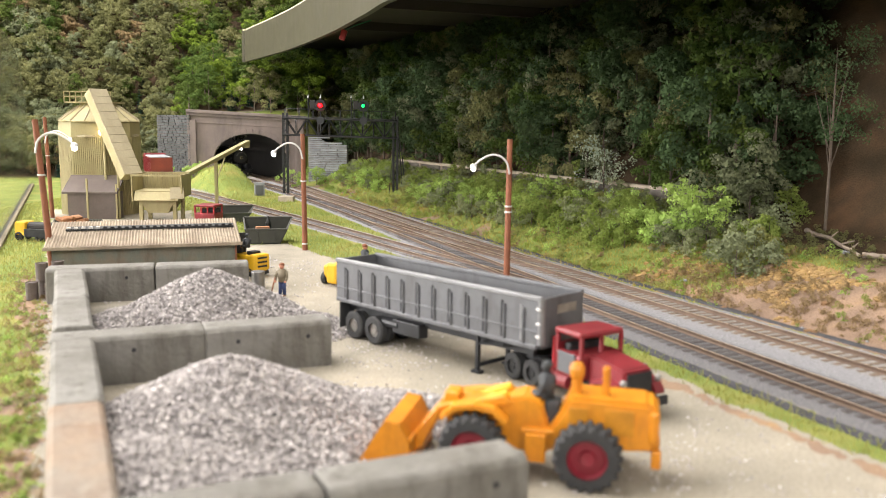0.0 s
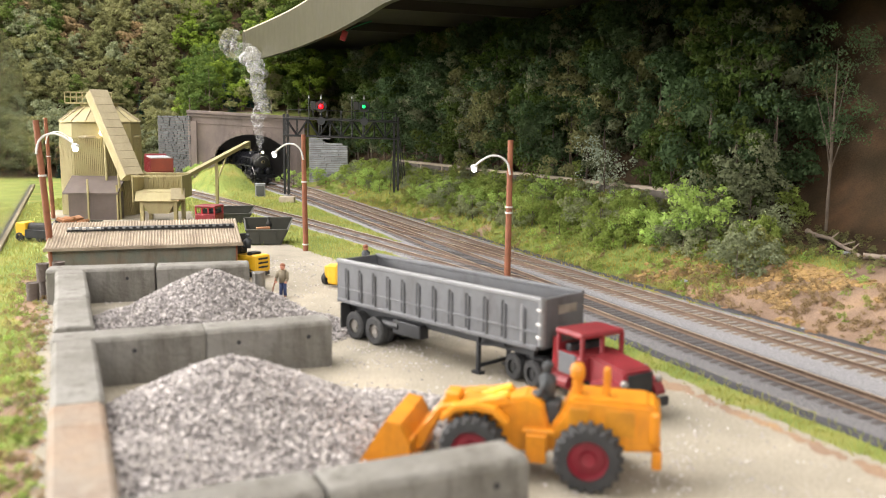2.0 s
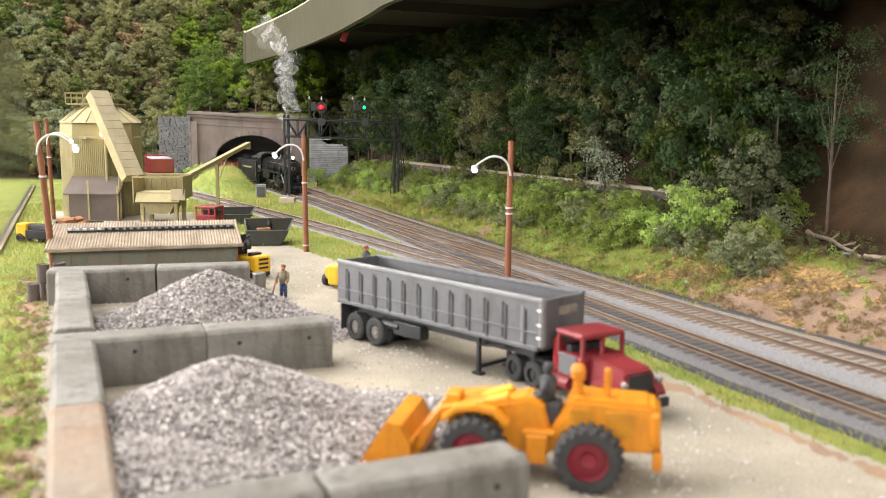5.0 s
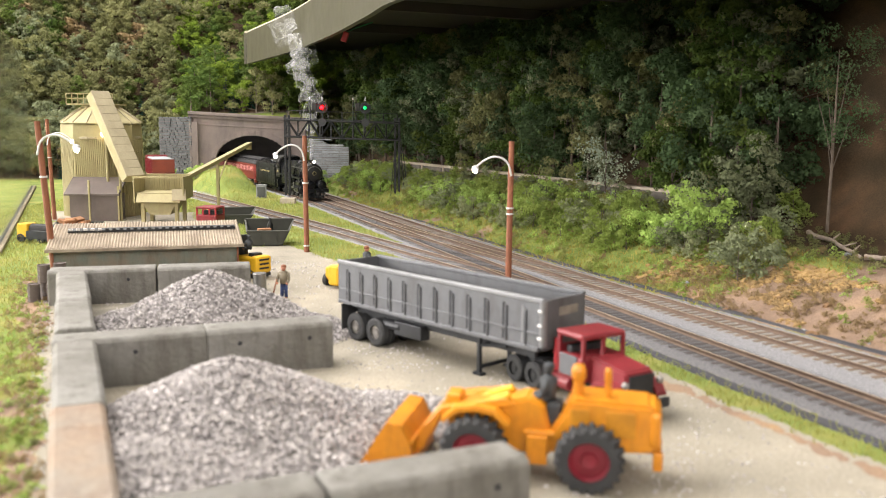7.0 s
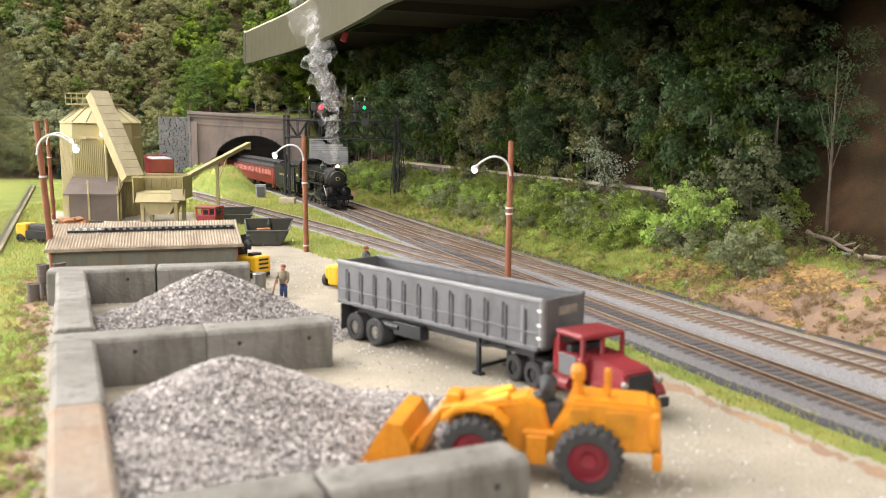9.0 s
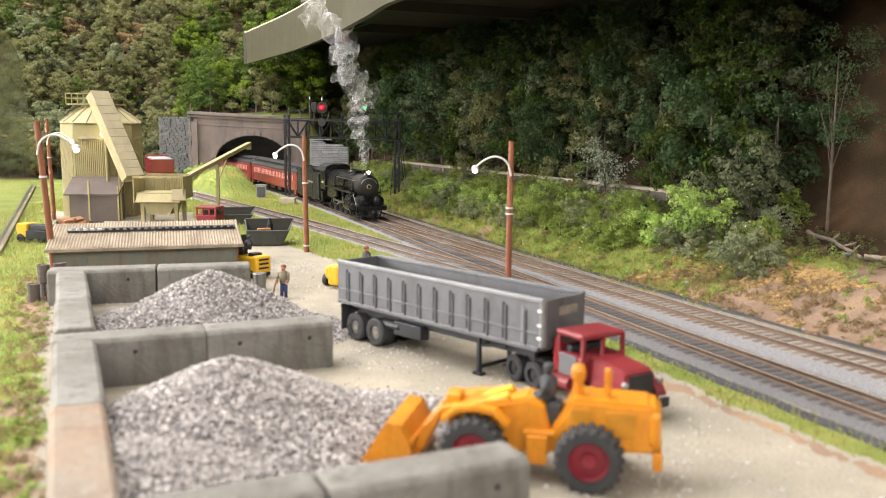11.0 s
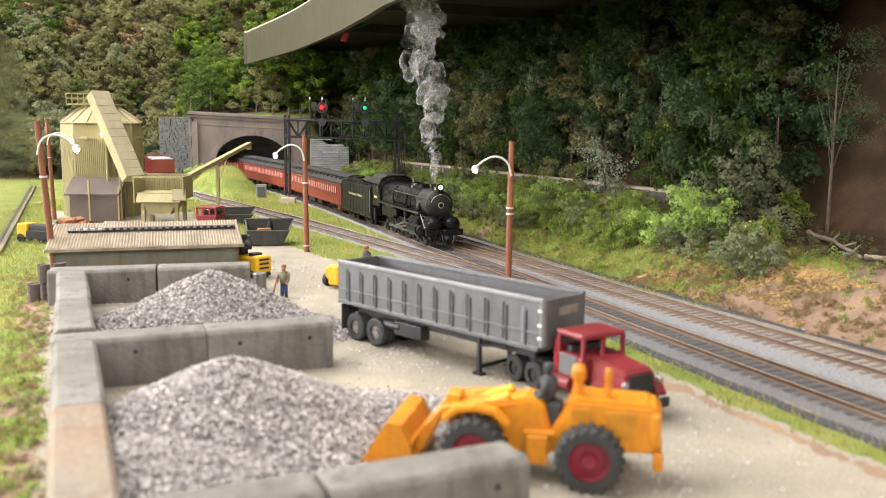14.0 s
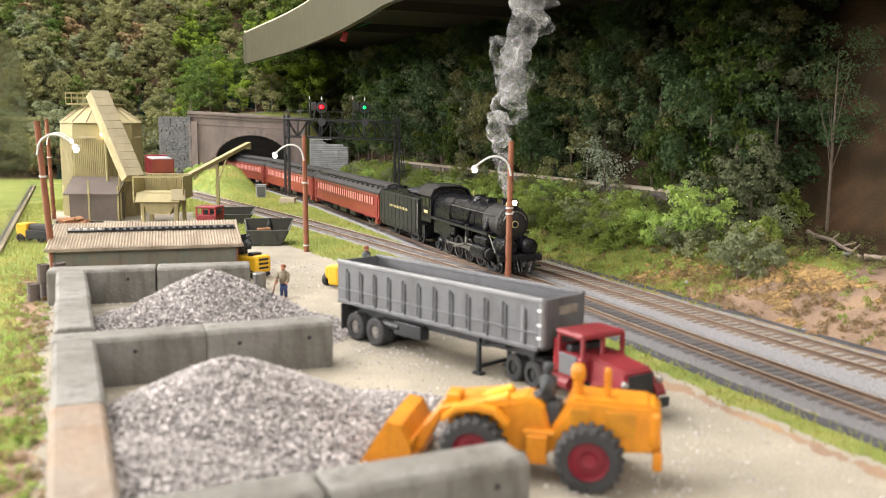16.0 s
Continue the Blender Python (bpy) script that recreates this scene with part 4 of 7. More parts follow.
yard_lamp(-117, 759, 98, -24, 82, -0.8, (58, 5), "red-brown wooden lamp pole with white arm on grass")
yard_lamp(45, 629, 98, -25, 79, 0.6, (51, 47), "red-brown wooden lamp pole with white arm beside the track")
yard_lamp(-262, 600, 109, 26, 92, -7, (72, 22), "tall red-brown lamp pole with white arm by the shed")
yard_lamp(-428, 985, 109, 27, 86, -3, (67,), "red-brown lamp pole with white arm by the silo")


# ---- vehicles ----
def wheel_parts(parent, x, y, r, w, rim_m, seg=18, lugs=0, name="wheel", rim_k=0.55):
    """A wheel with its axle across the vehicle; the tyre and rim are its parts."""
    tb = B()
    k = 1.0 if lugs else 0.93
    lathe(tb, [(r * rim_k, -w / 2), (r * 0.93 * k, -w / 2), (r, -w / 2 + w * 0.18), (r * 0.985, 0), (r, w / 2 - w * 0.18), (r * 0.93 * k, w / 2), (r * rim_k, w / 2)], axis="y", seg=4 * lugs if lugs else seg, caps=False)
    if lugs:
        for v in tb.verts:
            rr = math.hypot(v.co.x, v.co.z)
            if rr > r * 0.9:
                i = round(math.atan2(v.co.z, v.co.x) / (math.pi / 2 / lugs)) + (2 if v.co.y > 0 else 0)
                f = 1.04 if i % 4 < 2 else 0.93
                v.co.x, v.co.z = v.co.x * f, v.co.z * f
    t = part(name, tb, M["rubber"], parent, at=loc(x, y, r))
    rb = B()
    lathe(rb, [(0.01, -w * 0.30), (r * 0.22, -w * 0.34), (r * 0.26, -w * 0.22), (r * 0.5, -w * 0.2), (r * rim_k, -w * 0.42), (r * rim_k, w * 0.42), (r * 0.5, w * 0.2), (r * 0.26, w * 0.22), (r * 0.22, w * 0.34), (0.01, w * 0.30)], axis="y", seg=seg)
    part("rim", rb, M[rim_m], t)
    return t


# dump trailer: x forward, near side is -y
trl = thing("dump_trailer", 2.5, 420.5, 0, -46.5, "long galvanised grey dump trailer with ribbed sides", "trailer")
TL, TW, Z0, Z1 = 138, 26, 18.5, 40
for sy in (-1, 1):
    body = B()
    prism(body, [(-TL / 2, Z0), (TL / 2 - 4, Z0 + 0.5), (TL / 2, Z0 + 2), (TL / 2, Z1), (-TL / 2, Z1)], "y", sy * TW / 2 - 0.6, sy * TW / 2 + 0.6)
    part("side_wall", body, M["galv"], trl)
part("floor_panel", box(B(), (0, 0, Z0 + 0.8), (TL - 1, TW - 1.4, 1.4)), M["galv_in"], trl)
fb = B()
prism(fb, [(TL / 2 - 0.6, Z0 + 2), (TL / 2 + 0.8, Z0 + 2), (TL / 2 + 0.8, Z1), (TL / 2 - 0.6, Z1)], "y", -TW / 2, TW / 2)
part("front_wall", fb, M["galv"], trl)
part("tailgate", box(B(), (-TL / 2, 0, (Z0 + Z1) / 2), (1.2, TW, Z1 - Z0)), M["galv"], trl)
for sy in (-1, 1):
    part("top_rail", box(B(), (0, sy * TW / 2, Z1 - 0.3), (TL + 1, 2.2, 2.0), bevel=0.4), M["galv"], trl, "bright top rail")
    trl.children[-1].data.materials[0] = M["galv_rail"]
    part("bottom_rail", box(B(), (-1, sy * TW / 2, Z0 + 0.6), (TL - 2, 2.2, 2.0), bevel=0.4), M["galv"], trl)
    part("rub_strip", box(B(), (0, sy * (TW / 2 + 0.7), Z0 + 7.2), (TL - 2, 0.8, 0.9), bevel=0.2), M["galv"], trl)
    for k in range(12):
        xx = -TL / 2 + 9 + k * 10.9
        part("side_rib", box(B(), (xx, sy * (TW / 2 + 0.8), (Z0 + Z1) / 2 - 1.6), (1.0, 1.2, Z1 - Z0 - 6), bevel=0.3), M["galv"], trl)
        # Thin dark strip beside each rib: shade put in as colour.
        part("weathered_streak", box(B(), (xx - 1.5, sy * (TW / 2 + 0.6), (Z0 + Z1) / 2 - 0.6), (1.0, 0.8, Z1 - Z0 - 6)), M["steel_dark"], trl, "dark strip put in for the shade beside the rib")
part("front_corner", cyl(B(), (TL / 2, -TW / 2, Z0 + 2), (TL / 2, -TW / 2, Z1), 1.6, 1.6, 12), M["galv_rail"], trl)
for z in (24, 29.5, 35.5):
    part("marker", box(B(), (TL / 2 - 0.6, -TW / 2 - 1.4, z), (2.4, 0.8, 1.2), bevel=0.3), M["white_metal"], trl, "small pale corner marker")
part("front_panel_patch", box(B(), (TL / 2 + 0.9, 2, 34.5), (0.4, 12, 3.6)), M["patch"], trl, "tan stained patch")
for sy in (-6, 6):
    part("frame_rail", box(B(), (-4, sy, 15.5), (TL - 10, 2.4, 4.6)), M["steel_dark"], trl)
for wx in (-56, -40):
    part("axle", cyl(B(), (wx, -11, 7), (wx, 11, 7), 1.2, 1.2, 8), M["steel_dark"], trl)
    for wy in (-11.2, 11.2, -6.4, 6.4):
        wheel_parts(trl, wx, wy, 7.2, 4.2, "rim", rim_k=0.5)
part("mud_flap", box(B(), (-66.5, -9, 11), (0.7, 9, 13)), M["rubber"], trl)
part("spring_box", box(B(), (-48, 0, 11), (26, 14, 6)), M["steel_dark"], trl)
part("tool_box", box(B(), (-18, -8, 11.5), (20, 6, 7), bevel=0.6), M["steel_dark"], trl)
part("air_tank", cyl(B(), (-36, -9, 12), (-24, -9, 12), 2.6, 2.6, 12), M["steel_dark"], trl)
for sy in (-10, 10):
    part("landing_leg", box(B(), (30, sy, 9), (1.7, 1.7, 18)), M["steel_dark"], trl)
    part("landing_foot", box(B(), (30, sy, 0.7), (5, 3.4, 1.2)), M["steel_dark"], trl)
    part("landing_brace", cyl(B(), (30, sy, 13.5), (46, sy, 16), 0.7, 0.7, 6), M["steel_dark"], trl)
part("landing_cross", box(B(), (30, 0, 3.6), (1.4, 20, 1.4)), M["steel_dark"], trl)

trk = thing("tractor_truck", 2.5 + 0.688 * 76, 420.5 - 0.725 * 76, 0, -58, "old red conventional tractor unit hitched to the trailer", "truck")
trk.scale = (0.94, 0.94, 0.94)
for sy in (-4, 4):
    part("frame_rail", box(B(), (-2, sy, 9.5), (66, 2, 3.2)), M["steel_dark"], trk)
cab = B()
box(cab, (10, 0, 16), (17, 24, 11), bevel=1.2)
part("cab_body", cab, M["red_cab"], trk)
part("cab_roof", box(B(), (9.5, 0, 30), (17.5, 24.5, 2.6), bevel=1.1), M["red_cab"], trk)
for px, py in ((2.2, -11), (2.2, 11), (17.6, -11), (17.6, 11), (17.6, 0)):
    part("pillar", box(B(), (px, py, 25), (1.5, 1.5, 9.5)), M["red_cab"], trk)
part("door_panel", box(B(), (9.5, -12.2, 17), (11, 0.6, 9), bevel=0.2), M["galv_in"], trk, "grey weathered door panel")
part("cab_back", box(B(), (2, 0, 22), (1, 22, 5)), M["red_cab"], trk)
part("seat", box(B(), (6, 0, 22), (4, 18, 5), bevel=0.8), M["steel_dark"], trk)
hood = B()
prism(hood, [(18, 9), (40, 9), (40.5, 18.5), (39, 20), (18, 22.5)], "y", -8, 8)
bmesh.ops.bevel(hood, geom=hood.edges[:], offset=1.0, segments=2, affect="EDGES")
part("hood", hood, M["red_cab"], trk)
part("grille", box(B(), (40.8, 0, 14), (0.8, 13, 9)), M["steel_dark"], trk)
part("bumper", box(B(), (44, 0, 6.5), (2, 25, 4), bevel=0.5), M["steel_dark"], trk)
for sy in (-10.5, 10.5):
    fe = B()
    prism(fe, [(24, 10), (27, 14), (33, 15.2), (39, 14), (42, 10), (42, 8.6), (38, 12.5), (33, 13.6), (28, 12.5), (25.5, 9)], "y", sy - 2.6, sy + 2.6)
    part("fender", fe, M["red_cab"], trk)
    part("headlight", ball(B(), (41.6, sy * 0.9, 15.5), 1.6), M["rim"], trk)
    wheel_parts(trk, 33, sy, 6.2, 4, "rim", rim_k=0.5)
    part("fuel_tank", cyl(B(), (-4, sy * 0.95, 8), (10, sy * 0.95, 8), 3.2, 3.2, 14), M["red_cab"], trk)
for wx in (-29, -14.5):
    for wy in (-10.8, 10.8, -6.2, 6.2):
        wheel_parts(trk, wx, wy, 6.4, 4, "rubber", rim_k=0.5)
part("fifth_wheel", cyl(B(), (-22, 0, 11), (-22, 0, 13.5), 8, 8, 18), M["steel_dark"], trk)
part("exhaust", cyl(B(), (-1, -9.5, 12), (-1, -9.5, 26), 1.6, 1.6, 10), M["red"], trk, "red stack guard behind the cab")

# wheel loader: x forward, near side is +y
ldr = thing("wheel_loader", 30, 281.5, 0, 168, "yellow wheel loader with red rims digging at the heap", "wheel loader")
for wx in (-18, 18):
    for wy in (-13, 13):
        wheel_parts(ldr, wx, wy, 10.4, 8.2, "rim_red", seg=24, lugs=20, rim_k=0.6)
    part("axle", cyl(B(), (wx, -12, 10.4), (wx, 12, 10.4), 2, 2, 8), M["yellow"], ldr)
rear = B()
prism(rear, [(-38, 11.5), (-5, 9), (-5, 16), (-9, 22), (-11.5, 27.2), (-36, 26.6), (-38.8, 24.8)], "y", -8.2, 8.2)
bmesh.ops.bevel(rear, geom=rear.edges[:], offset=1.2, segments=2, affect="EDGES")
part("engine_hood", rear, M["yellow"], ldr)
part("hood_louvre", box(B(), (-27, 8.3, 20), (9, 0.5, 8), bevel=0.2), M["yellow_worn"], ldr, "worn louvre panel")
part("hood_louvre", box(B(), (-14.5, 8.3, 20), (6, 0.5, 8), bevel=0.2), M["yellow_worn"], ldr, "worn louvre panel")
part("counterweight", box(B(), (-37.4, 0, 19), (3.6, 17.6, 11), bevel=1.3), M["yellow"], ldr)
for sy in (-7, 7):
    part("hitch_lug", box(B(), (-38.5, sy, 9), (3, 3.2, 6), bevel=0.7), M["yellow"], ldr)
part("exhaust", lathe(B(), [(1.7, 27), (1.7, 33), (2.2, 34.2), (2.4, 36.5), (1.8, 38.2), (0.3, 38.6)], seg=14, c=(-13.4, 2, -1.6)), M["yellow"], ldr)
part("air_intake", lathe(B(), [(1.2, 27), (1.2, 36), (0.9, 36.8), (0.2, 37)], seg=12, c=(-22.6, 2, -0.8)), M["yellow"], ldr)
fr = B()
prism(fr, [(-6, 8), (24, 8), (28, 14), (27, 22), (10, 24), (2, 26), (-3, 24), (-6, 14)], "y", -6.5, 6.5)
bmesh.ops.bevel(fr, geom=fr.edges[:], offset=0.8, segments=2, affect="EDGES")
part("front_frame", fr, M["yellow"], ldr)
part("driver_floor", box(B(), (-2, 0, 15.5), (10, 19, 1.6), bevel=0.4), M["yellow"], ldr)
part("step_ladder", box(B(), (-1.5, 10, 10.5), (6.5, 1.4, 9), bevel=0.3), M["yellow"], ldr)
part("seat", box(B(), (-6, 0, 20), (5, 8, 8), bevel=1.0), M["dark_cloth"], ldr)
for sy in (-8.2, 8.2):
    fe = B()
    prism(fe, [(8, 18), (12, 21.5), (18, 22.5), (24, 21.5), (28, 18), (29, 18.8), (24.5, 23), (18, 24), (11.5, 23), (7, 19)], "y", sy - 1.2, sy + 4.6 if sy > 0 else sy + 1.2)
    part("fender", fe, M["yellow"], ldr)
    ar = B()
    prism(ar, [(6, 23.6), (9, 26), (30, 21.5), (40, 9), (38, 6), (35.5, 7), (29, 19.5), (8, 23)], "y", sy * 0.8 - 1.3, sy * 0.8 + 1.3)
    bmesh.ops.bevel(ar, geom=ar.edges[:], offset=0.4, segments=1, affect="EDGES")
    part("lift_arm", ar, M["yellow"], ldr)
    part("lift_ram", cyl(B(), (8, sy * 0.5, 26), (30, sy * 0.5, 17), 1.3, 1.3, 10), M["yellow2"], ldr)
part("tilt_bracket", box(B(), (26.5, 0, 22.6), (5, 8, 4.6), bevel=0.8), M["yellow"], ldr)
bk = B()
outer = [(37, 3), (38, 10.5), (41, 16.6), (46, 17.4), (45, 16), (42, 14.6), (40, 9.6), (39.5, 4), (56, 1.2), (56, 0.2), (38, 0.6)]
prism(bk, outer, "y", -15, 15)
part("bucket_shell", bk, M["yellow"], ldr)
for sy in (-15, 15):
    sp = B()
    prism(sp, [(37.2, 1), (38, 10.5), (41, 16.6), (46, 17.4), (56, 1)], "y", sy - 0.6, sy + 0.6)
    part("bucket_side", sp, M["yellow"], ldr)
for z0 in (6, 11):
    part("bucket_rib", box(B(), (37.4 + (z0 - 7) * 0.12, 0, z0), (1.2, 29, 1.2), ry=8), M["yellow"], ldr)


# ---- painted figurines, each one plain mesh ----
def figurine(x, y, z, rz, label, coat=0, pants=1, seated=False, shovel=False, parent=None, s=1.0):
    bm = B()
    mats = [M["figure"], M["denim"], M["skin"], M["dark_cloth"], M["pole"]]
    if seated:
        for sy in (-1.5, 1.5):
            cyl(bm, (0, sy, 6), (5, sy, 6.5), 1.3, 1.1, 8, mi=pants)
            cyl(bm, (5, sy, 6.5), (6, sy, 1.5), 1.0, 0.9, 8, mi=pants)
        b0 = 5.5
    else:
        for sy in (-1.4, 1.4):
            cyl(bm, (0, sy, 1), (0, sy * 0.8, 10), 1.1, 1.4, 8, mi=pants)
            box(bm, (0.7, sy, 0.6), (3.2, 1.7, 1.2), bevel=0.3, mi=4)
        b0 = 9.5
    cyl(bm, (0, 0, b0), (0.2, 0, b0 + 7), 2.4, 2.9, 10, mi=coat)
    ball(bm, (0.2, 0, b0 + 7), 2.7, s=(0.85, 1.15, 0.5), u=10, v=6, mi=coat)
    for sy in (-1, 1):
        cyl(bm, (0.2, sy * 3, b0 + 6.8), (1.6, sy * 3.7, b0 + 2.6), 1.0, 0.9, 8, mi=coat)
        cyl(bm, (1.6, sy * 3.7, b0 + 2.6), (3.4, sy * 3.2, b0 + 0.8), 0.9, 0.75, 8, mi=coat)
        ball(bm, (3.6, sy * 3.2, b0 + 0.6), 0.8, u=8, v=5, mi=2)
    ball(bm, (0.4, 0, b0 + 10), 1.75, s=(1, 0.9, 1.2), u=10, v=8, mi=3 if seated else 2)
    ball(bm, (0.1, 0, b0 + 10.8), 1.85, s=(1.05, 1, 0.75), u=10, v=6, mi=3 if seated else 4)
    if shovel:
        cyl(bm, (3.4, -3.4, b0 + 3), (3.6, -6.2, 1.8), 0.45, 0.45, 6, mi=4)
        box(bm, (3.6, -6.5, 1.7), (2.4, 0.7, 3.2), rx=-14, mi=3)
    if s != 1.0:
        bmesh.ops.scale(bm, vec=(s, s, s), verts=bm.verts)
    ob = part("figurine", bm, mats, parent, smooth=True, at=loc(x, y, z, rz))
    return tagged(ob, label, "figurine", "painted figurines")


figurine(-101, 560, 0, -100, "painted standing figurine in brown jacket with a shovel", 0, 1, shovel=True)
figurine(34, 281.5, 18.5, 168, "dark painted figurine seated on the wheel loader", 3, 3, seated=True)
figurine(-56, 640, 0, 30, "painted standing figurine with red cap behind the trailer", 3, 3, s=1.05)

# ---- forklift and small machines ----
fk = thing("forklift", -137, 638, 0, 140, "small yellow forklift on the sandy yard", "forklift")
part("body", box(B(), (0, 0, 9), (22, 13, 12), bevel=1.6), M["yellow2"], fk)
part("counterweight", box(B(), (-9, 0, 10), (7, 14, 12), bevel=1.6), M["yellow2"], fk)
part("base_plate", box(B(), (0, 0, 2.6), (23, 13, 2.2)), M["steel_dark"], fk)
for k in range(3):
    part("grille_slot", box(B(), (-12.7, 0, 7.5 + k * 3), (0.5, 8, 1.3)), M["steel_dark"], fk)
part("seat", box(B(), (-3, 0, 16), (6, 8, 3), bevel=0.6), M["steel_dark"], fk)
part("mast", box(B(), (12, 0, 15), (2, 9, 28)), M["steel_dark"], fk)
for sy in (-3, 3):
    part("fork", box(B(), (19, sy, 1.4), (14, 1.6, 0.9)), M["steel_dark"], fk)
for wx in (-7, 8):
    for wy in (-5.5, 5.5):
        wheel_parts(fk, wx, wy, 3.2, 3, "steel_dark", seg=12)
figurine(-139.5, 638, 15, 140, "dark painted figurine seated on the forklift", 3, 3, seated=True, s=0.85)
milk = thing("metal_drum", -122, 588, 0, 0, "bright galvanised drum standing on the yard", "drum")
part("body", lathe(B(), [(4.4, 0), (4.6, 0.6), (4.4, 1.2), (4.4, 10), (4.6, 10.6), (4.4, 11.2), (0.05, 11.2)], seg=16), M["steel_bright"], milk)

dz = thing("compact_loader", -70, 608, 0, -120, "small yellow machine parked behind the trailer", "machine")
part("body", box(B(), (0, 0, 9), (20, 14, 9), bevel=1.5), M["yellow2"], dz)
part("bucket", box(B(), (13, 4, 9), (5, 9, 14), bevel=1.8), M["yellow2"], dz)
for wx in (-6, 7):
    for wy in (-7, 7):
        wheel_parts(dz, wx, wy, 4.2, 3.4, "steel_dark", seg=12)


# ---- skips and bins ----
def skip(x, y, rz, l, w, hgt, label):
    ob = thing("skip_bin", x, y, 0, rz, label, "skip", "open steel skips")
    t = 0.9
    for sy, hh in ((-1, hgt * 0.62), (1, hgt)):
        k = hh / hgt
        i0, i1 = -l / 2 + l * 0.2 * (1 - k), l / 2 - l * 0.24 * (1 - k)
        pb = B()
        prism(pb, [(i0, hh), (-l / 2 + l * 0.2, 0.8), (l / 2 - l * 0.24, 0.8), (i1, hh)], "y", sy * w / 2 - t, sy * w / 2 + t)
        part("side_panel", pb, M["bin_green"], ob)
        part("rim", box(B(), ((i0 + i1) / 2, sy * w / 2, hh), (i1 - i0 + 1, 2.4, 1.6), bevel=0.3), M["bin_green"], ob)
    for sgn, q in ((-1, 0.2), (1, 0.24)):
        eb = B()
        xo, xi = sgn * l / 2, sgn * (l / 2 - l * q)
        xf = xo + (xi - xo) * 0.38
        co = [(xi, -w / 2, 0.8), (xi, w / 2, 0.8), (xo, w / 2, hgt), (xf, -w / 2, hgt * 0.62)]
        vi = [eb.verts.new(c) for c in co]
        vo = [eb.verts.new((c[0] + sgn * 1.4, c[1], c[2])) for c in co]
        eb.faces.new(vi)
        eb.faces.new(vo[::-1])
        for j in range(4):
            eb.faces.new((vi[j], vi[(j + 1) % 4], vo[(j + 1) % 4], vo[j]))
        bmesh.ops.recalc_face_normals(eb, faces=eb.faces)
        part("end_panel", eb, M["bin_green"], ob)
    for sy in (-1, 1):
        for rx_ in (-l * 0.18, l * 0.16):
            part("side_rib", box(B(), (rx_, sy * (w / 2 + 1.2), hgt * 0.3), (1.6, 1.2, hgt * 0.5)), M["bin_green"], ob)
    part("floor_panel", box(B(), (-l * 0.02, 0, 1.0), (l * 0.64, w, 1.4)), M["bin_green"], ob)
    return ob


skip(-158, 806, 8, 42, 26, 21, "dark olive open steel skip with scrap inside")
skip(-226, 960, 15, 46, 22, 16, "dark olive open steel skip behind the red cab")
skip(-338, 822, 5, 42, 26, 15, "dark skip heaped with split reddish timber")
rg = random.Random(4)
for k in range(16):
    lg = part("timber_log", box(B(), (0, 0, 0), (rg.uniform(9, 17), rg.uniform(3, 5.5), rg.uniform(2.5, 4)), bevel=0.4), M["wood"],
              at=loc(-338 + rg.uniform(-14, 14), 822 + rg.uniform(-8, 8), 8 + k * 0.75, rg.uniform(0, 180), rg.uniform(-25, 25), rg.uniform(-25, 25)))
    tagged(lg, "split reddish piece of timber in a skip", "timber", "timber in the skip")
sc = tagged(part("oil_can", lathe(B(), [(2.6, 0), (2.6, 8), (1.2, 11), (0.8, 14), (0.05, 14)], seg=12), M["loco_green"], at=loc(-158, 811, 9)), "green bottle-shaped can in the skip", "can")
sc2 = tagged(part("wood_scrap", box(B(), (0, 0, 0), (12, 5, 4), bevel=0.5), M["wood"], at=loc(-161, 800, 13, 20)), "orange-brown wood scrap in the skip", "scrap")

rt = thing("red_cab_truck", -236, 905, 0, -12, "red truck cab with a grey window band", "truck")
part("cab_body", box(B(), (0, 0, 10), (22, 20, 12), bevel=1.2), M["red_cab"], rt)
part("cab_roof", box(B(), (0, 0, 23), (22.5, 20.5, 2.2), bevel=1), M["red_cab"], rt)
for px in (-10, -3.4, 3.4, 10):
    for py in (-9, 9):
        part("pillar", box(B(), (px, py, 19), (1.4, 1.4, 8)), M["red"], rt)
part("seat", box(B(), (0, 3, 17), (18, 8, 5)), M["steel_dark"], rt)
for wy in (-8, 8):
    for wx in (-7, 7):
        wheel_parts(rt, wx, wy, 5, 3.6, "rim", seg=12)

yt = thing("flatbed_truck", -367, 806, 0, 168, "dark flatbed truck with a yellow cab on grass", "truck")
yt.scale = (0.72, 0.72, 0.72)
part("cab_body", box(B(), (14, 0, 15), (15, 19, 17), bevel=1.5), M["yellow2"], yt)
part("cab_window", box(B(), (14, -9.6, 16.5), (9, 0.5, 5)), M["window_dark"], yt)
part("load_bed", box(B(), (-12, 0, 10), (40, 21, 10), bevel=0.8), M["steel_dark"], yt)
part("tank", cyl(B(), (-30, 0, 16), (6, 0, 16), 7, 7, 16), M["smokebox"], yt)
for wx in (-24, -12, 16):
    for wy in (-8.5, 8.5):
        wheel_parts(yt, wx, wy, 5.6, 4, "smokebox", seg=14)

# barrels and sacks by the bunker corner
for k, (bx, by, bz) in enumerate(((-247, 552, 0), (-239, 543, 0), (-251, 543, 0), (-247, 549, 11), (-240, 556, 11))):
    bo = thing("barrel", bx, by, bz, k * 40, "dark rusty barrel beside the bunker wall", "barrel", "rusty barrels")
    part("body", lathe(B(), [(3.7, 0), (3.9, 0.5), (3.7, 1), (3.7, 3.5), (3.95, 3.8), (3.7, 4.1), (3.7, 7.2), (3.95, 7.5), (3.7, 7.8), (3.7, 10.6), (3.9, 11), (3.5, 11), (3.4, 10.5), (0.05, 10.5)], seg=16), M["shed_dark"], bo)

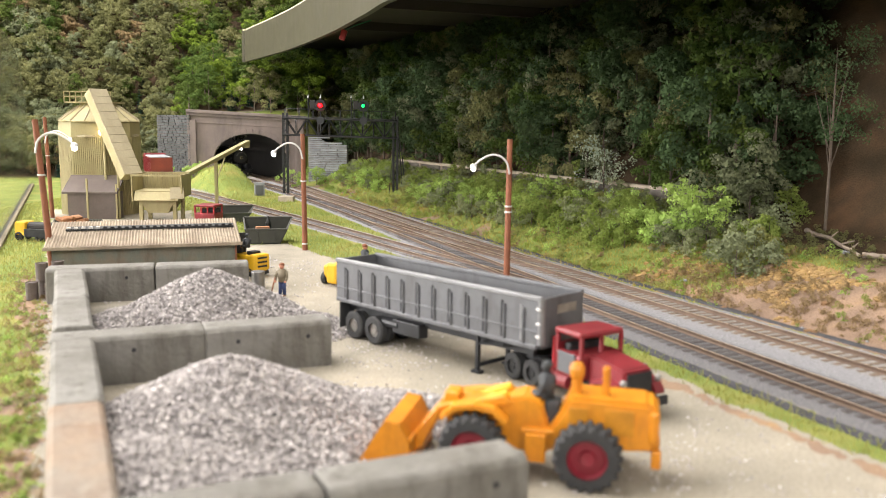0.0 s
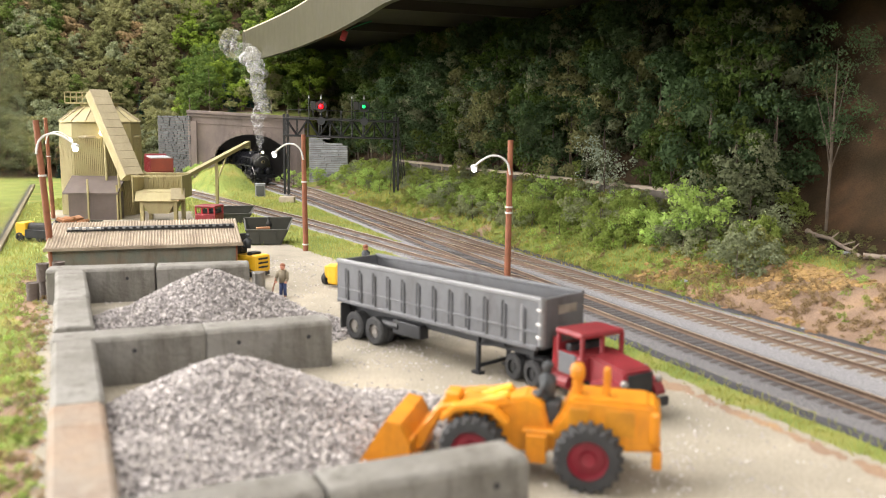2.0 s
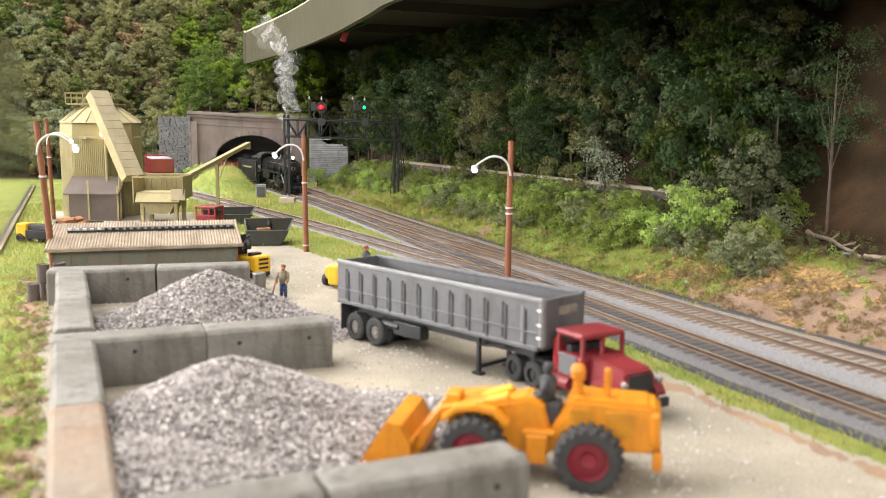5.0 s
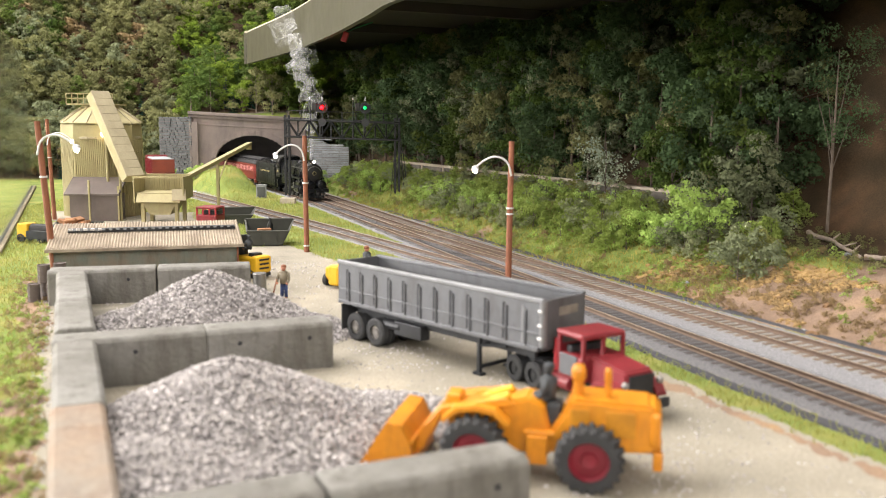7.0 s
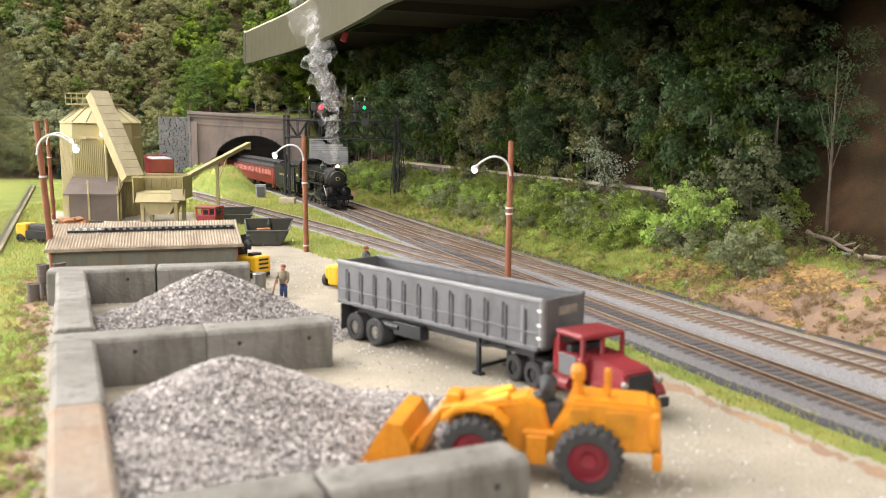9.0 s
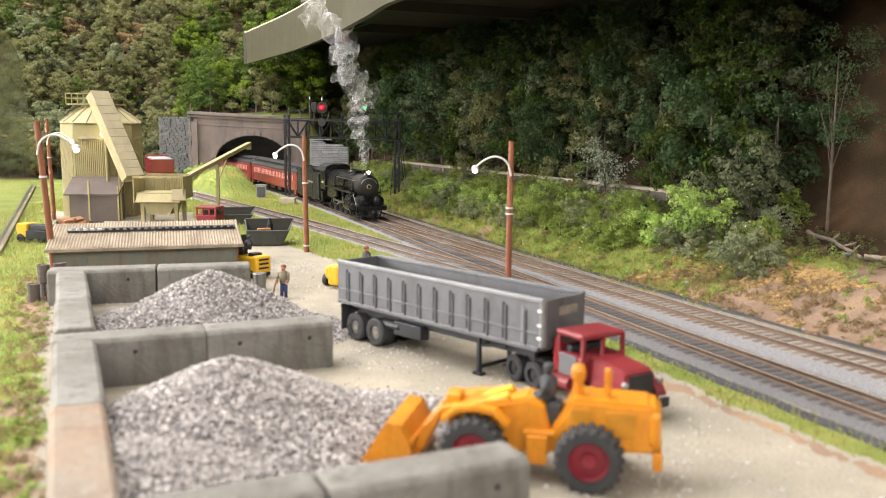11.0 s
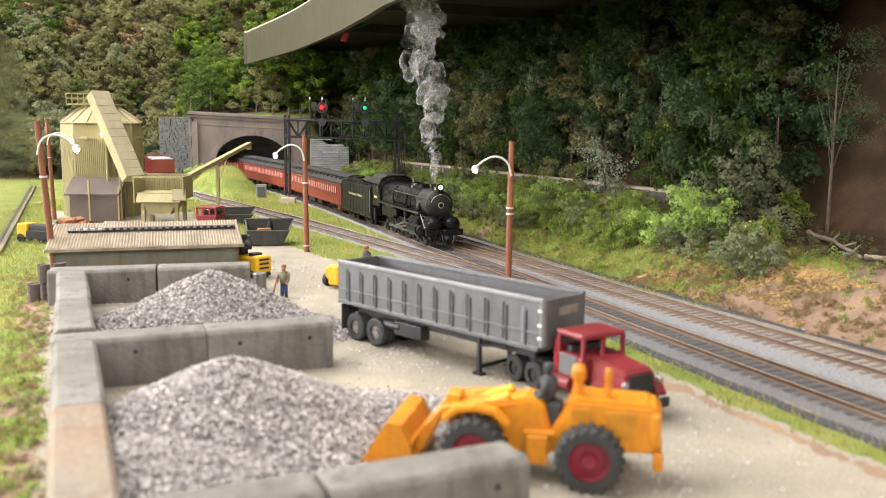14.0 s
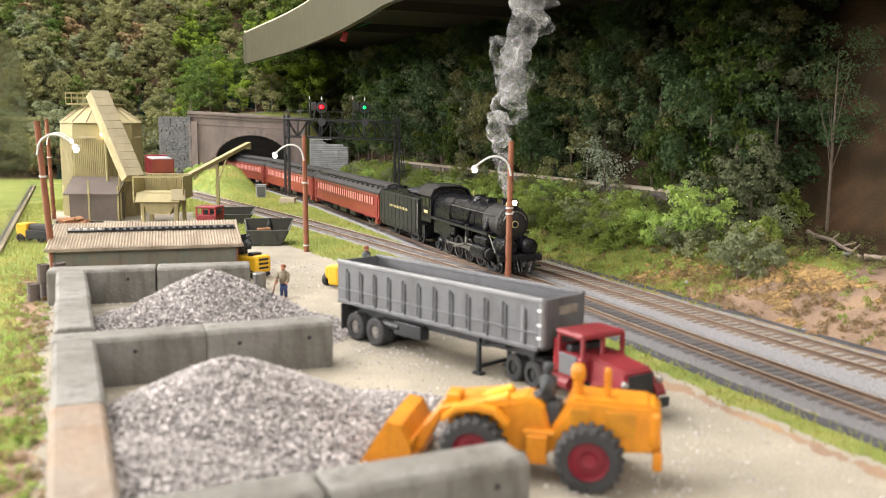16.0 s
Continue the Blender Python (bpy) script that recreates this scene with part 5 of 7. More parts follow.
rc = thing("relay_cabinet", -258, 1267, 0, 10, "grey trackside relay cabinet in the grass", "cabinet")
part("body", box(B(), (0, 0, 9), (14, 9, 18), bevel=0.6), M["stone_light"], rc)
part("lid", box(B(), (0, 0, 18.6), (15, 10, 1.4), bevel=0.4), M["stone_light"], rc)
part("door", box(B(), (0, -4.7, 9), (11, 0.5, 14)), M["stone_grey"], rc)

hc = thing("hopper_wagon", -459, 1455, 2, 114, "red-brown hopper wagon with white-dusted top on the siding", "wagon")
hb = B()
prism(hb, [(-46, 24), (-30, 10), (30, 10), (46, 24), (46, 44), (-46, 44)], "y", -16, 16)
part("body", hb, M["coach_red"], hc)
for k in range(9):
    for sy in (-1, 1):
        part("side_rib", box(B(), (-44 + k * 11, sy * 16.6, 32), (1.8, 1.6, 24)), M["red_cab"], hc)
part("load", box(B(), (0, 0, 44.6), (90, 30, 2.4), bevel=1.0), M["stone_light"], hc)
part("end_shed", box(B(), (38, 0, 38), (14, 33, 20), bevel=0.6), M["red_cab"], hc)
for wx in (-34, 34):
    tr = part("bogie", box(B(), (wx, 0, 7), (24, 20, 5)), M["steel_dark"], hc)
    for dx in (-8, 8):
        part("wheel_set", cyl(B(), (wx + dx, -9.5, 5), (wx + dx, 9.5, 5), 5, 5, 16), M["steel_dark"], tr)

# ---- retaining wall above the bank, with a low fence ----
rw = thing("retaining_wall", 0, 0, 0, 0, "long pale concrete coping of a retaining wall", "wall", kind="structure")
y = 1300
rg = random.Random(9)
while y > 745:
    L_ = rg.uniform(58, 74)
    yc = y - L_ / 2 * 0.886
    xc_ = wall_x(yc)
    part("coping", box(B(), (xc_, yc, 51.5), (L_ - 0.8, 7, 3.2), rz=-62.4, bevel=0.6), M["footing"], rw)
    part("wall_panel", box(B(), (xc_ + 1, yc + 0.5, 39), (L_ - 1.4, 4, 22), rz=-62.4), M["lumber_grey"], rw)
    y -= L_ * 0.886
for k in range(9):
    yy_ = 790 + k * 55
    part("baluster", box(B(), (wall_x(yy_) - 3.2, yy_ - 1.7, 46), (2, 2, 9), rz=-62.4), M["footing"], rw)



def branch(x0, y0, x1, y1, label):
    ob = thing("fallen_branch", x0, y0, h0(x0, y0) + 2.0, 0, label, "branch", "bleached fallen wood")
    pts = []
    for k in range(7):
        t = k / 6
        x, y = x0 + (x1 - x0) * t, y0 + (y1 - y0) * t + 3 * math.sin(t * 5)
        pts.append(Vector((x - x0, y - y0, h0(x, y) - h0(x0, y0) + 0.8 * math.sin(t * 4))))
    line = smooth_line(pts, 4)
    bm, last = B(), None
    for k, p in enumerate(line):
        d = (line[min(k + 1, len(line) - 1)] - line[max(k - 1, 0)]).normalized()
        e1 = d.cross(Vector((0, 0, 1))).normalized()
        e2 = e1.cross(d)
        r = (2.0 - 1.1 * k / len(line)) * (1 + 0.12 * math.sin(k * 1.7))
        ring = [bm.verts.new(p + (e1 * math.cos(a) + e2 * math.sin(a)) * r) for a in np.linspace(0, 2 * math.pi, 9, endpoint=False)]
        if last:
            for j in range(9):
                bm.faces.new((last[j], last[(j + 1) % 9], ring[(j + 1) % 9], ring[j]))
        else:
            bm.faces.new(ring[::-1])
        last = ring
    bm.faces.new(last)
    bmesh.ops.recalc_face_normals(bm, faces=bm.faces)
    part("stem", bm, M["deadwood"], ob)
    for k, dx, dy in ((3, 9, 7), (4, 6, -9), (5, 8, 6)):
        part("twig", cyl(B(), pts[k], pts[k] + Vector((dx, dy, 4)), 0.8, 0.3, 6), M["deadwood"], ob)
    return ob


def h0(x, y):
    return float(height(np.array([float(x)]), np.array([float(y)]))[0])


M["deadwood"] = mat("bleached_wood", (0.38, 0.31, 0.25), 0.85, var=0.3, scale=120, bump=0.3)
branch(272, 672, 268, 578, "bleached fallen branch lying on the bare bank")
branch(269, 574, 300, 545, "pale forked driftwood on the bare earth")
rg = random.Random(21)
for k in range(26):
    yy_ = rg.uniform(430, 620)
    xx_ = xb(yy_) + rg.uniform(22, 150)
    rk = B()
    bmesh.ops.create_icosphere(rk, subdivisions=1, radius=rg.uniform(1.0, 2.8), matrix=Matrix.Diagonal((1.2, 0.9, 0.7, 1)))
    for v in rk.verts:
        v.co *= rg.uniform(0.8, 1.2)
    tagged(part("rock", rk, M["earth_rock"] if k % 3 else M["stone_light"], at=loc(xx_, yy_, h0(xx_, yy_), rg.uniform(0, 360))), "small earthy rock on the bare bank", "rock", "rocks on the bare bank")

# crumbled golden clay at the foot of the bank
M["clay"] = mat("golden_clay", (0.37, 0.24, 0.095), 0.95, var=0.35, scale=90, bump=0.8, bscale=600, col2=(0.25, 0.165, 0.075), rand=0.25)


def clay_field(n, seed):
    rng = np.random.default_rng(seed)
    ic = B()
    bmesh.ops.create_icosphere(ic, subdivisions=1, radius=1)
    base = np.array([v.co[:] for v in ic.verts])
    tri = np.array([[v.index for v in f.verts] for f in ic.faces])
    ic.free()
    V, Fs = [], []
    while len(V) < n:
        y = rng.normal(545, 48)
        x = xb(y) + rng.uniform(28, 96) / 0.92
        if wnoise(x, y, 34, 4) < 0.12 or not 440 < y < 650:
            continue
        r = rng.uniform(0.5, 2.6) * (1.3 if wnoise(x, y, 34, 4) > 0.4 else 0.8)
        V.append(base * (r, r, r * 0.6) * rng.uniform(0.7, 1.3, (len(base), 1)) + (x, y, h0(x, y)))
        Fs.append(tri + len(base) * (len(V) - 1))
    tagged(raw("clay_crumbs", np.concatenate(V), np.concatenate(Fs), M["clay"]), "crumbled golden-brown clay along the bank", "clay", kind="stuff")


clay_field(1500, 6)

# wiring under the upper deck
for k, (ya, za) in enumerate(((700, 224), (690, 219))):
    wr = thing("cable_run", 0, 0, 0, 0, "thin green wire slung under the deck", "cable", "wires under the deck")
    part("wire", tube(B(), [(-60 + k * 8, 830, za), (10, 760, za - 4), (60, 730 + k * 10, za - 1), (160, 720, za + 3), (300, 740, za)], 0.8, 6), M["wire_green"], wr)
rl = thing("switch_motor", -118, 1075, 0, 0, "small red fitting hanging under the deck edge", "fitting")
part("body", box(B(), (0, 0, 206), (7, 6, 12), bevel=1.2, ry=20), M["red"], rl)
part("lead", tube(B(), [(0, 0, 210), (10, 20, 218), (30, 30, 226)], 0.7, 6), M["wire_green"], rl)

# clear acrylic guard at the layout's edge
gd = thing("acrylic_guard", -646, 1412, 0, math.degrees(math.atan2(-652, 266)), "clear scuffed acrylic guard panel with a rounded corner", "panel")
ab = B()
prism(ab, [(0, -4), (704, -4), (704, 200), (400, 200), (224, 194), (160, 184), (100, 168), (50, 150), (20, 134), (4, 112), (0, 90)], "y", -0.9, 0.9)
part("sheet", ab, M["acrylic"], gd)
part("base_channel", box(B(), (352, 0, 1.5), (704, 3.2, 4)), M["steel_dark"], gd)
le = tagged(part("layout_edge_trim", box(B(), (0, 0, 0), (760, 4.5, 5), bevel=0.8), M["edge_wood"], at=loc(-505, 1075, 1, math.degrees(math.atan2(-652, 266)))), "pale timber edging of the layout", "trim", kind="structure")
for nm, fx, off, ya, yb_ in (("far", xb, 25, 200, 1100), ("near", xa, -31, 150, 620)):
    xx_, yy_, ag_ = path_points(fx, ya, yb_, 14)
    nv = np.stack([np.sin(ag_), -np.cos(ag_)], -1)
    V, Fs = [], []
    for i in range(len(xx_)):
        for du, z in ((-3.4, -0.3), (-2.6, 0.9), (2.6, 1.0), (3.4, -0.3)):
            w_ = off + du + 0.5 * math.sin(i * 1.9)
            V.append((xx_[i] + nv[i, 0] * w_, yy_[i] + nv[i, 1] * w_, z))
    for i in range(len(xx_) - 1):
        for k in range(3):
            Fs.append((i * 4 + k, i * 4 + k + 1, i * 4 + k + 5, i * 4 + k + 4))
    tagged(raw("roadbed_edge", V, Fs, M["roadbed"]), "dark foam edge of the roadbed", "roadbed", kind="structure")



# ---- trees ----
def tree_arrays(hgt, rad, n, seed, lobes=7, leaf=2.4, low=0.14, sparse=1.0):
    """Leaf blades on the outsides of many small clumps, which hang round the ends of limbs; arrays in millimetres."""
    rng = np.random.default_rng(seed)
    limbs = [(rng.normal() * rad * 0.42, rng.normal() * rad * 0.42, hgt * (low + (1 - low) * (0.08 + 0.8 * (k + rng.random()) / lobes)), rad * rng.uniform(0.4, 0.6)) for k in range(lobes)]
    limbs.append((0, 0, hgt * 0.88, rad * 0.4))
    cl = []
    for c in limbs:
        for _ in range(5):
            d = rng.normal(size=3)
            d /= np.linalg.norm(d)
            cl.append((*(np.array(c[:3]) + d * c[3] * 0.75 * sparse * (1, 1, 0.7)), c[3] * rng.uniform(0.32, 0.6)))
    cl = np.array(cl)
    pick = rng.choice(len(cl), n, p=cl[:, 3] ** 2 / (cl[:, 3] ** 2).sum())
    d = rng.normal(size=(n, 3))
    d[:, 2] = np.where(rng.random(n) < 0.55, np.abs(d[:, 2]), d[:, 2])
    d /= np.linalg.norm(d, axis=1, keepdims=True)
    p = cl[pick, :3] + d * (cl[pick, 3] * rng.random(n) ** 0.25)[:, None] * (1, 1, 0.8)
    nn = d + rng.normal(size=(n, 3)) * 0.4
    nn /= np.linalg.norm(nn, axis=1, keepdims=True)
    t = np.cross(nn, rng.normal(size=(n, 3)))
    t /= np.linalg.norm(t, axis=1, keepdims=True)
    b = np.cross(nn, t)
    w = (leaf * rng.uniform(0.6, 1.25, n))[:, None]
    V = np.stack([p + t * w * 0.8, p + b * w * 0.55 - t * w * 0.3, p - b * w * 0.55 - t * w * 0.3], 1).reshape(-1, 3)
    V[:, 2] = np.maximum(V[:, 2], -1.0)
    return V, np.arange(n * 3).reshape(n, 3), limbs


def trunk_bm(hgt, cs, r=1.3):
    bm = B()
    cyl(bm, (0, 0, -6), (0.5, 0.3, hgt * 0.5), r, r * 0.7, 7)
    cyl(bm, (0.5, 0.3, hgt * 0.5), (0, 0, hgt * 0.9), r * 0.7, r * 0.2, 6)
    for c in cs[:6]:
        cyl(bm, (0.3, 0.2, c[2] * 0.55), c[:3], r * 0.4, r * 0.15, 5)
    return bm


def pine_arrays(hgt, rad, seed):
    rng = np.random.default_rng(seed)
    V, n = [], 0
    for k in range(15):
        z = hgt * (0.12 + 0.86 * k / 15)
        r = rad * (1 - k / 15.5)
        for j in range(16):
            a = rng.uniform(0, 6.28)
            u = np.array((math.cos(a), math.sin(a), -0.35))
            w = np.array((-math.sin(a), math.cos(a), 0)) * r * 0.22
            rr = r * rng.uniform(0.7, 1.15)
            p = np.array((0, 0, z))
            V += [p, p + u * rr * 0.6 + w, p + u * rr, p, p + u * rr, p + u * rr * 0.6 - w]
            n += 2
    return np.array(V), np.arange(n * 3).reshape(n, 3), [(0, 0, hgt * 0.7)]


KINDS = []
spec = [(92, 30, 1500, 0, 9), (104, 32, 1600, 1, 10), (84, 28, 1400, 2, 8), (78, 28, 1400, 3, 8), (88, 30, 1400, 4, 9), (70, 26, 1300, 1, 7), (96, 30, 1500, 2, 9), (66, 24, 1100, 7, 6)]
FAR = []
for i, (hh, rr, n_, lm, lb) in enumerate(spec):
    KINDS.append((*tree_arrays(hh, rr, int(n_ * 2.3), 20 + i, lb + 2, leaf=2.35), hh, lm, 1.5))
    FAR.append((*tree_arrays(hh, rr, int(n_ * 1.45), 20 + i, lb + 3, leaf=2.9), hh, lm, 1.5))
KINDS.append((*pine_arrays(62, 17, 5), 62, 5, 1.2))
FAR.append(KINDS[-1])
BLEAF = len(LEAF)
LEAF += [foliage("bush_green", (0.24, 0.32, 0.07), (0.27, 0.32, 0.09)), foliage("bush_lime", (0.42, 0.55, 0.15), (0.30, 0.45, 0.12)),
         foliage("bush_grey", (0.30, 0.32, 0.18), (0.22, 0.26, 0.13)), foliage("bush_sage", (0.23, 0.26, 0.15), (0.17, 0.20, 0.10)),
         foliage("bush_olive", (0.30, 0.30, 0.10), (0.25, 0.26, 0.09))]
BUSH = []
for i, (hh, rr, n_, lm, lb) in enumerate([(26, 17, 600, 8, 6), (30, 19, 650, 9, 6), (22, 18, 550, 10, 6), (34, 20, 700, 8, 7), (24, 19, 600, 11, 6), (20, 16, 500, 12, 5)]):
    BUSH.append((*tree_arrays(hh, rr, int(n_ * 2.6), 50 + i, lb + 1, leaf=1.5, low=0.1), hh, lm, 0.6))
SAGE = (*tree_arrays(58, 26, 900, 77, 9, leaf=1.7, low=0.2, sparse=1.45), 58, 6, 0.9)


def make_tree(kind, name, label, category, group, at):
    V, Fs, cs, hh, lm, r = kind
    ob = new(name)
    ob.empty_display_size = 0.005
    ob.matrix_basis = at
    tagged(ob, label, category, group)
    raw("crown", V, Fs, LEAF[lm], ob)
    part("trunk", trunk_bm(hh, cs, r), M["bark"], ob)
    return ob


MASTERS = {}


def plant(key, kind, name, label, category, group, x, y, z, s, rz):
    m = loc(x, y, z, rz)
    if key not in MASTERS:
        MASTERS[key] = make_tree(kind, name, label, category, group, m)
        MASTERS[key].scale = (s, s, s)
        return MASTERS[key]
    ob = copy_thing(MASTERS[key], m)
    ob.scale = (s, s, s)
    return ob


TREE_LABELS = ["dark green leafy tree on the shaded slope", "tall mid-green leafy tree on the slope", "olive-brown leafy tree on the hillside", "bright lime-green leafy tree on the hillside",
               "grey-green leafy tree on the hillside", "bushy mid-green tree on the slope", "tall olive leafy tree on the slope", "rust-coloured leafy tree on the hillside", "small dark blue-green conifer on the hillside"]
rng = np.random.default_rng(42)
STUFF = {}


def add_stuff(kind, x, y, z, s, rz):
    V, Fs, cs, hh, lm, r = kind
    c, sn = math.cos(rz), math.sin(rz)
    W = V @ np.array([(c, sn, 0), (-sn, c, 0), (0, 0, 1)]) * s + (x, y, z)
    STUFF.setdefault(lm, []).append(W)


def h1(x, y):
    return float(height(np.array([float(x)]), np.array([float(y)]))[0])


# shaded slope under the deck
taken = []
tries = 0
while tries < 9000 and len(taken) < 430:
    tries += 1
    y = rng.uniform(660, 1750)
    x = xb(y) + rng.uniform(130, 330) / 0.92
    d = float(behind_wall(x, y))
    if not 8 < d < 150 or (x / y > 0.372 and y < 900) or math.hypot(x - 165, y - 885) < 36:
        continue
    if in_tunnel(x, y) or any((x - a) ** 2 + (y - b) ** 2 < 20 ** 2 for a, b in taken):
        continue
    taken.append((x, y))
    i = int(rng.choice([0, 0, 0, 1, 1, 5, 4, 0, 6], 1)[0])
    s, z, rz = rng.uniform(0.95, 1.45), h1(x, y) - 3, rng.uniform(0, 360)
    s = min(s, (249 - z) / KINDS[i][3])
    if s < 0.3:
        continue
    if d < 80:
        plant("t%d" % i, KINDS[i], "tree", TREE_LABELS[i], "tree", "trees on the shaded slope", x, y, z, s, rz)
    else:
        add_stuff(FAR[i], x, y, z, s, radians(rz))
# bright hillside on the far side
taken = []
tries = 0
while tries < 16000 and len(taken) < 780:
    tries += 1
    x, y = rng.uniform(-1150, -190), rng.uniform(1450, 2250)
    h2 = left_hill(x, y)
    if (h2 < 6 and not (abs(x + 334) < 115 and y > 1598)) or h2 > 520 or (in_tunnel(x, y) and y < 1600):
        continue
    if abs(x + 334) < 110 and y < 1598:
        continue
    if any((x - a) ** 2 + (y - b) ** 2 < 19 ** 2 for a, b in taken):
        continue
    taken.append((x, y))
    px = x / y
    if px > -0.29:
        i = int(rng.choice([3, 3, 1, 3, 5, 8, 6], 1)[0])
    else:
        i = int(rng.choice([2, 2, 4, 4, 6, 1, 5, 8, 6, 2, 4, 2, 4, 6, 2, 7], 1)[0])
    s, z, rz = rng.uniform(0.65, 1.15), h1(x, y) - 6, rng.uniform(0, 360)
    if h2 < 110:
        plant("t%d" % i, KINDS[i], "tree", TREE_LABELS[i], "tree", "trees on the hillside", x, y, z, s, rz)
    else:
        add_stuff(FAR[i], x, y, z, s, radians(rz))
for lm, Ws in STUFF.items():
    W = np.concatenate(Ws)
    tagged(raw("far_woods", W, np.arange(len(W)).reshape(-1, 3), LEAF[lm]), "dense leafy woods covering the upper hillside", "woods", kind="stuff")
for x, y, sc_ in ((-374, 1610, 0.62), (-345, 1622, 0.8), (-306, 1612, 0.7), (-420, 1640, 0.8)):
    plant("t8", KINDS[8], "tree", TREE_LABELS[8], "tree", "trees on the hillside", x, y, h1(x, y) - 2, sc_, 20 * x)
for x, y, sc_ in ((-392, 1616, 0.5), (-358, 1632, 0.7), (-328, 1640, 0.8), (-400, 1650, 0.85), (-285, 1640, 0.6)):
    plant("t3", KINDS[3], "tree", TREE_LABELS[3], "tree", "trees on the hillside", x, y, h1(x, y) - 2, sc_, 31 * x)
TALL = (*tree_arrays(150, 40, 2600, 91, 8, leaf=1.6, low=0.45, sparse=1.4), 150, 0, 1.3)
plant("tall", TALL, "tree", "tall thin grey-green tree with a bare stem on the slope", "tree", "trees on the shaded slope", 284, 668, h1(284, 668) - 2, 1.0, 15)
# bushes on the bank
taken = []
tries = 0
while tries < 4000 and len(taken) < 170:
    tries += 1
    y = rng.uniform(610, 1420)
    d = rng.uniform(52, 106) if y > 700 else rng.uniform(70, 112)
    x = xb(y) + d / 0.92
    if y < 640 and d < 90:
        continue
    if any((x - a) ** 2 + (y - b) ** 2 < 14 ** 2 for a, b in taken):
        continue
    if d < 70 and rng.random() < 0.6:
        continue
    if math.hypot(x + 70, y - 1200) < 34 or math.hypot(x + 70, y - 1160) < 30:
        continue
    taken.append((x, y))
    i = int(rng.choice([0, 0, 1, 3, 2, 0, 5, 4, 2], 1)[0])
    plant("b%d" % i, BUSH[i], "bush", "leafy green bush on the grassy bank", "bush", "bushes on the bank", x, y, h1(x, y) - 2, rng.uniform(0.55, 0.95) * (0.8 if d > 84 else 1.2), rng.uniform(0, 360))
for i, x, y, s in ((4, 242, 704, 0.85), (5, 262, 735, 0.8), (1, 200, 800, 0.8), (4, 236, 694, 0.5), (5, 228, 716, 0.6)):
    plant("t%d" % i, KINDS[i], "tree", TREE_LABELS[i], "tree", "trees on the shaded slope", x, y, h1(x, y) - 3, s, 77 * x)
for x, y, s in ((150, 848, 1.1),):
    plant("sage", SAGE, "pale_shrub", "open pale sage-green shrub behind the coping", "shrub", "pale shrubs", x, y, h1(x, y) - 2, s, 40 * s)
for x, y in ((-420, 1520), (-405, 1480), (-560, 1500), (-530, 1450), (-240, 1440), (-205, 1460), (-470, 1500)):
    plant("b1", BUSH[1], "bush", "leafy green bush on the grassy bank", "bush", "bushes on the bank", x, y, h1(x, y) - 2, 1.1, x)


# low mossy clumps over the bank and the foot of the hill
CLUMP = [tree_arrays(7, 6, 130, 300 + k, 4, leaf=1.1, low=0.05)[0] for k in range(6)]
COVER = {}
rng = np.random.default_rng(8)
n_c = 0
while n_c < 1200:
    y = rng.uniform(440, 1450)
    d = rng.uniform(24, 128)
    x = xb(y) + d / 0.92
    if wnoise(x, y, 30, 12) < -0.1 and rng.random() < 0.7:
        continue
    if y < 560 and rng.random() < 0.75:
        continue
    lm = int(rng.choice([8, 9, 12, 12, 8, 8, 7]))
    th = rng.uniform(0, 6.28)
    c, sn = math.cos(th), math.sin(th)
    COVER.setdefault(lm, []).append(CLUMP[n_c % 6] @ np.array([(c, sn, 0), (-sn, c, 0), (0, 0, 1)]) * rng.uniform(0.35, 1.0) + (x, y, h1(x, y) - 1))
    n_c += 1
for lm, Ws in COVER.items():
    W = np.concatenate(Ws)
    tagged(raw("ground_cover", W, np.arange(len(W)).reshape(-1, 3), LEAF[lm]), "low mossy plants covering the bank", "ground cover", kind="stuff")


for i, x, y, sc_ in ((2, 205, 620, 1.0), (0, 222, 612, 0.9), (4, 232, 630, 1.0), (1, 184, 668, 1.5), (1, 192, 655, 1.0), (1, 96, 860, 1.1), (1, 60, 900, 0.8), (4, 190, 578, 1.15), (4, 205, 590, 1.0), (5, 212, 600, 1.1), (1, 20, 1010, 1.0), (4, 224, 706, 1.7), (3, 125, 720, 1.0), (0, 140, 690, 0.9)):
    plant("b%d" % i, BUSH[i], "bush", "leafy green bush on the grassy bank", "bush", "bushes on the bank", x, y, h1(x, y) - 2, sc_, 37 * x)
rng = np.random.default_rng(31)
W = []
for k in range(300):
    y = rng.uniform(455, 640)
    x = xb(y) + rng.uniform(26, 62 + (640 - y) * 0.2) / 0.92
    W.append(CLUMP[k % 6] * rng.uniform(0.3, 0.75) + (x, y, h1(x, y) - 1.2))
W = np.concatenate(W)
tagged(raw("ground_cover", W, np.arange(len(W)).reshape(-1, 3), LEAF[7]), "rust-brown crumbly moss at the foot of the bank", "ground cover", kind="stuff")


for k in range(46):
    y = 700 + k * 14
    x = wall_x(y) + (12 + rng.uniform(0, 14) if k % 3 == 0 else -13 - rng.uniform(0, 9))
    i = (0, 2, 5)[k % 3]
    plant("b%d" % i, BUSH[i], "bush", "leafy green bush on the grassy bank", "bush", "bushes on the bank", x, y, h1(x, y) - 3, rng.uniform(0.6, 1.1), 91.0 * k)


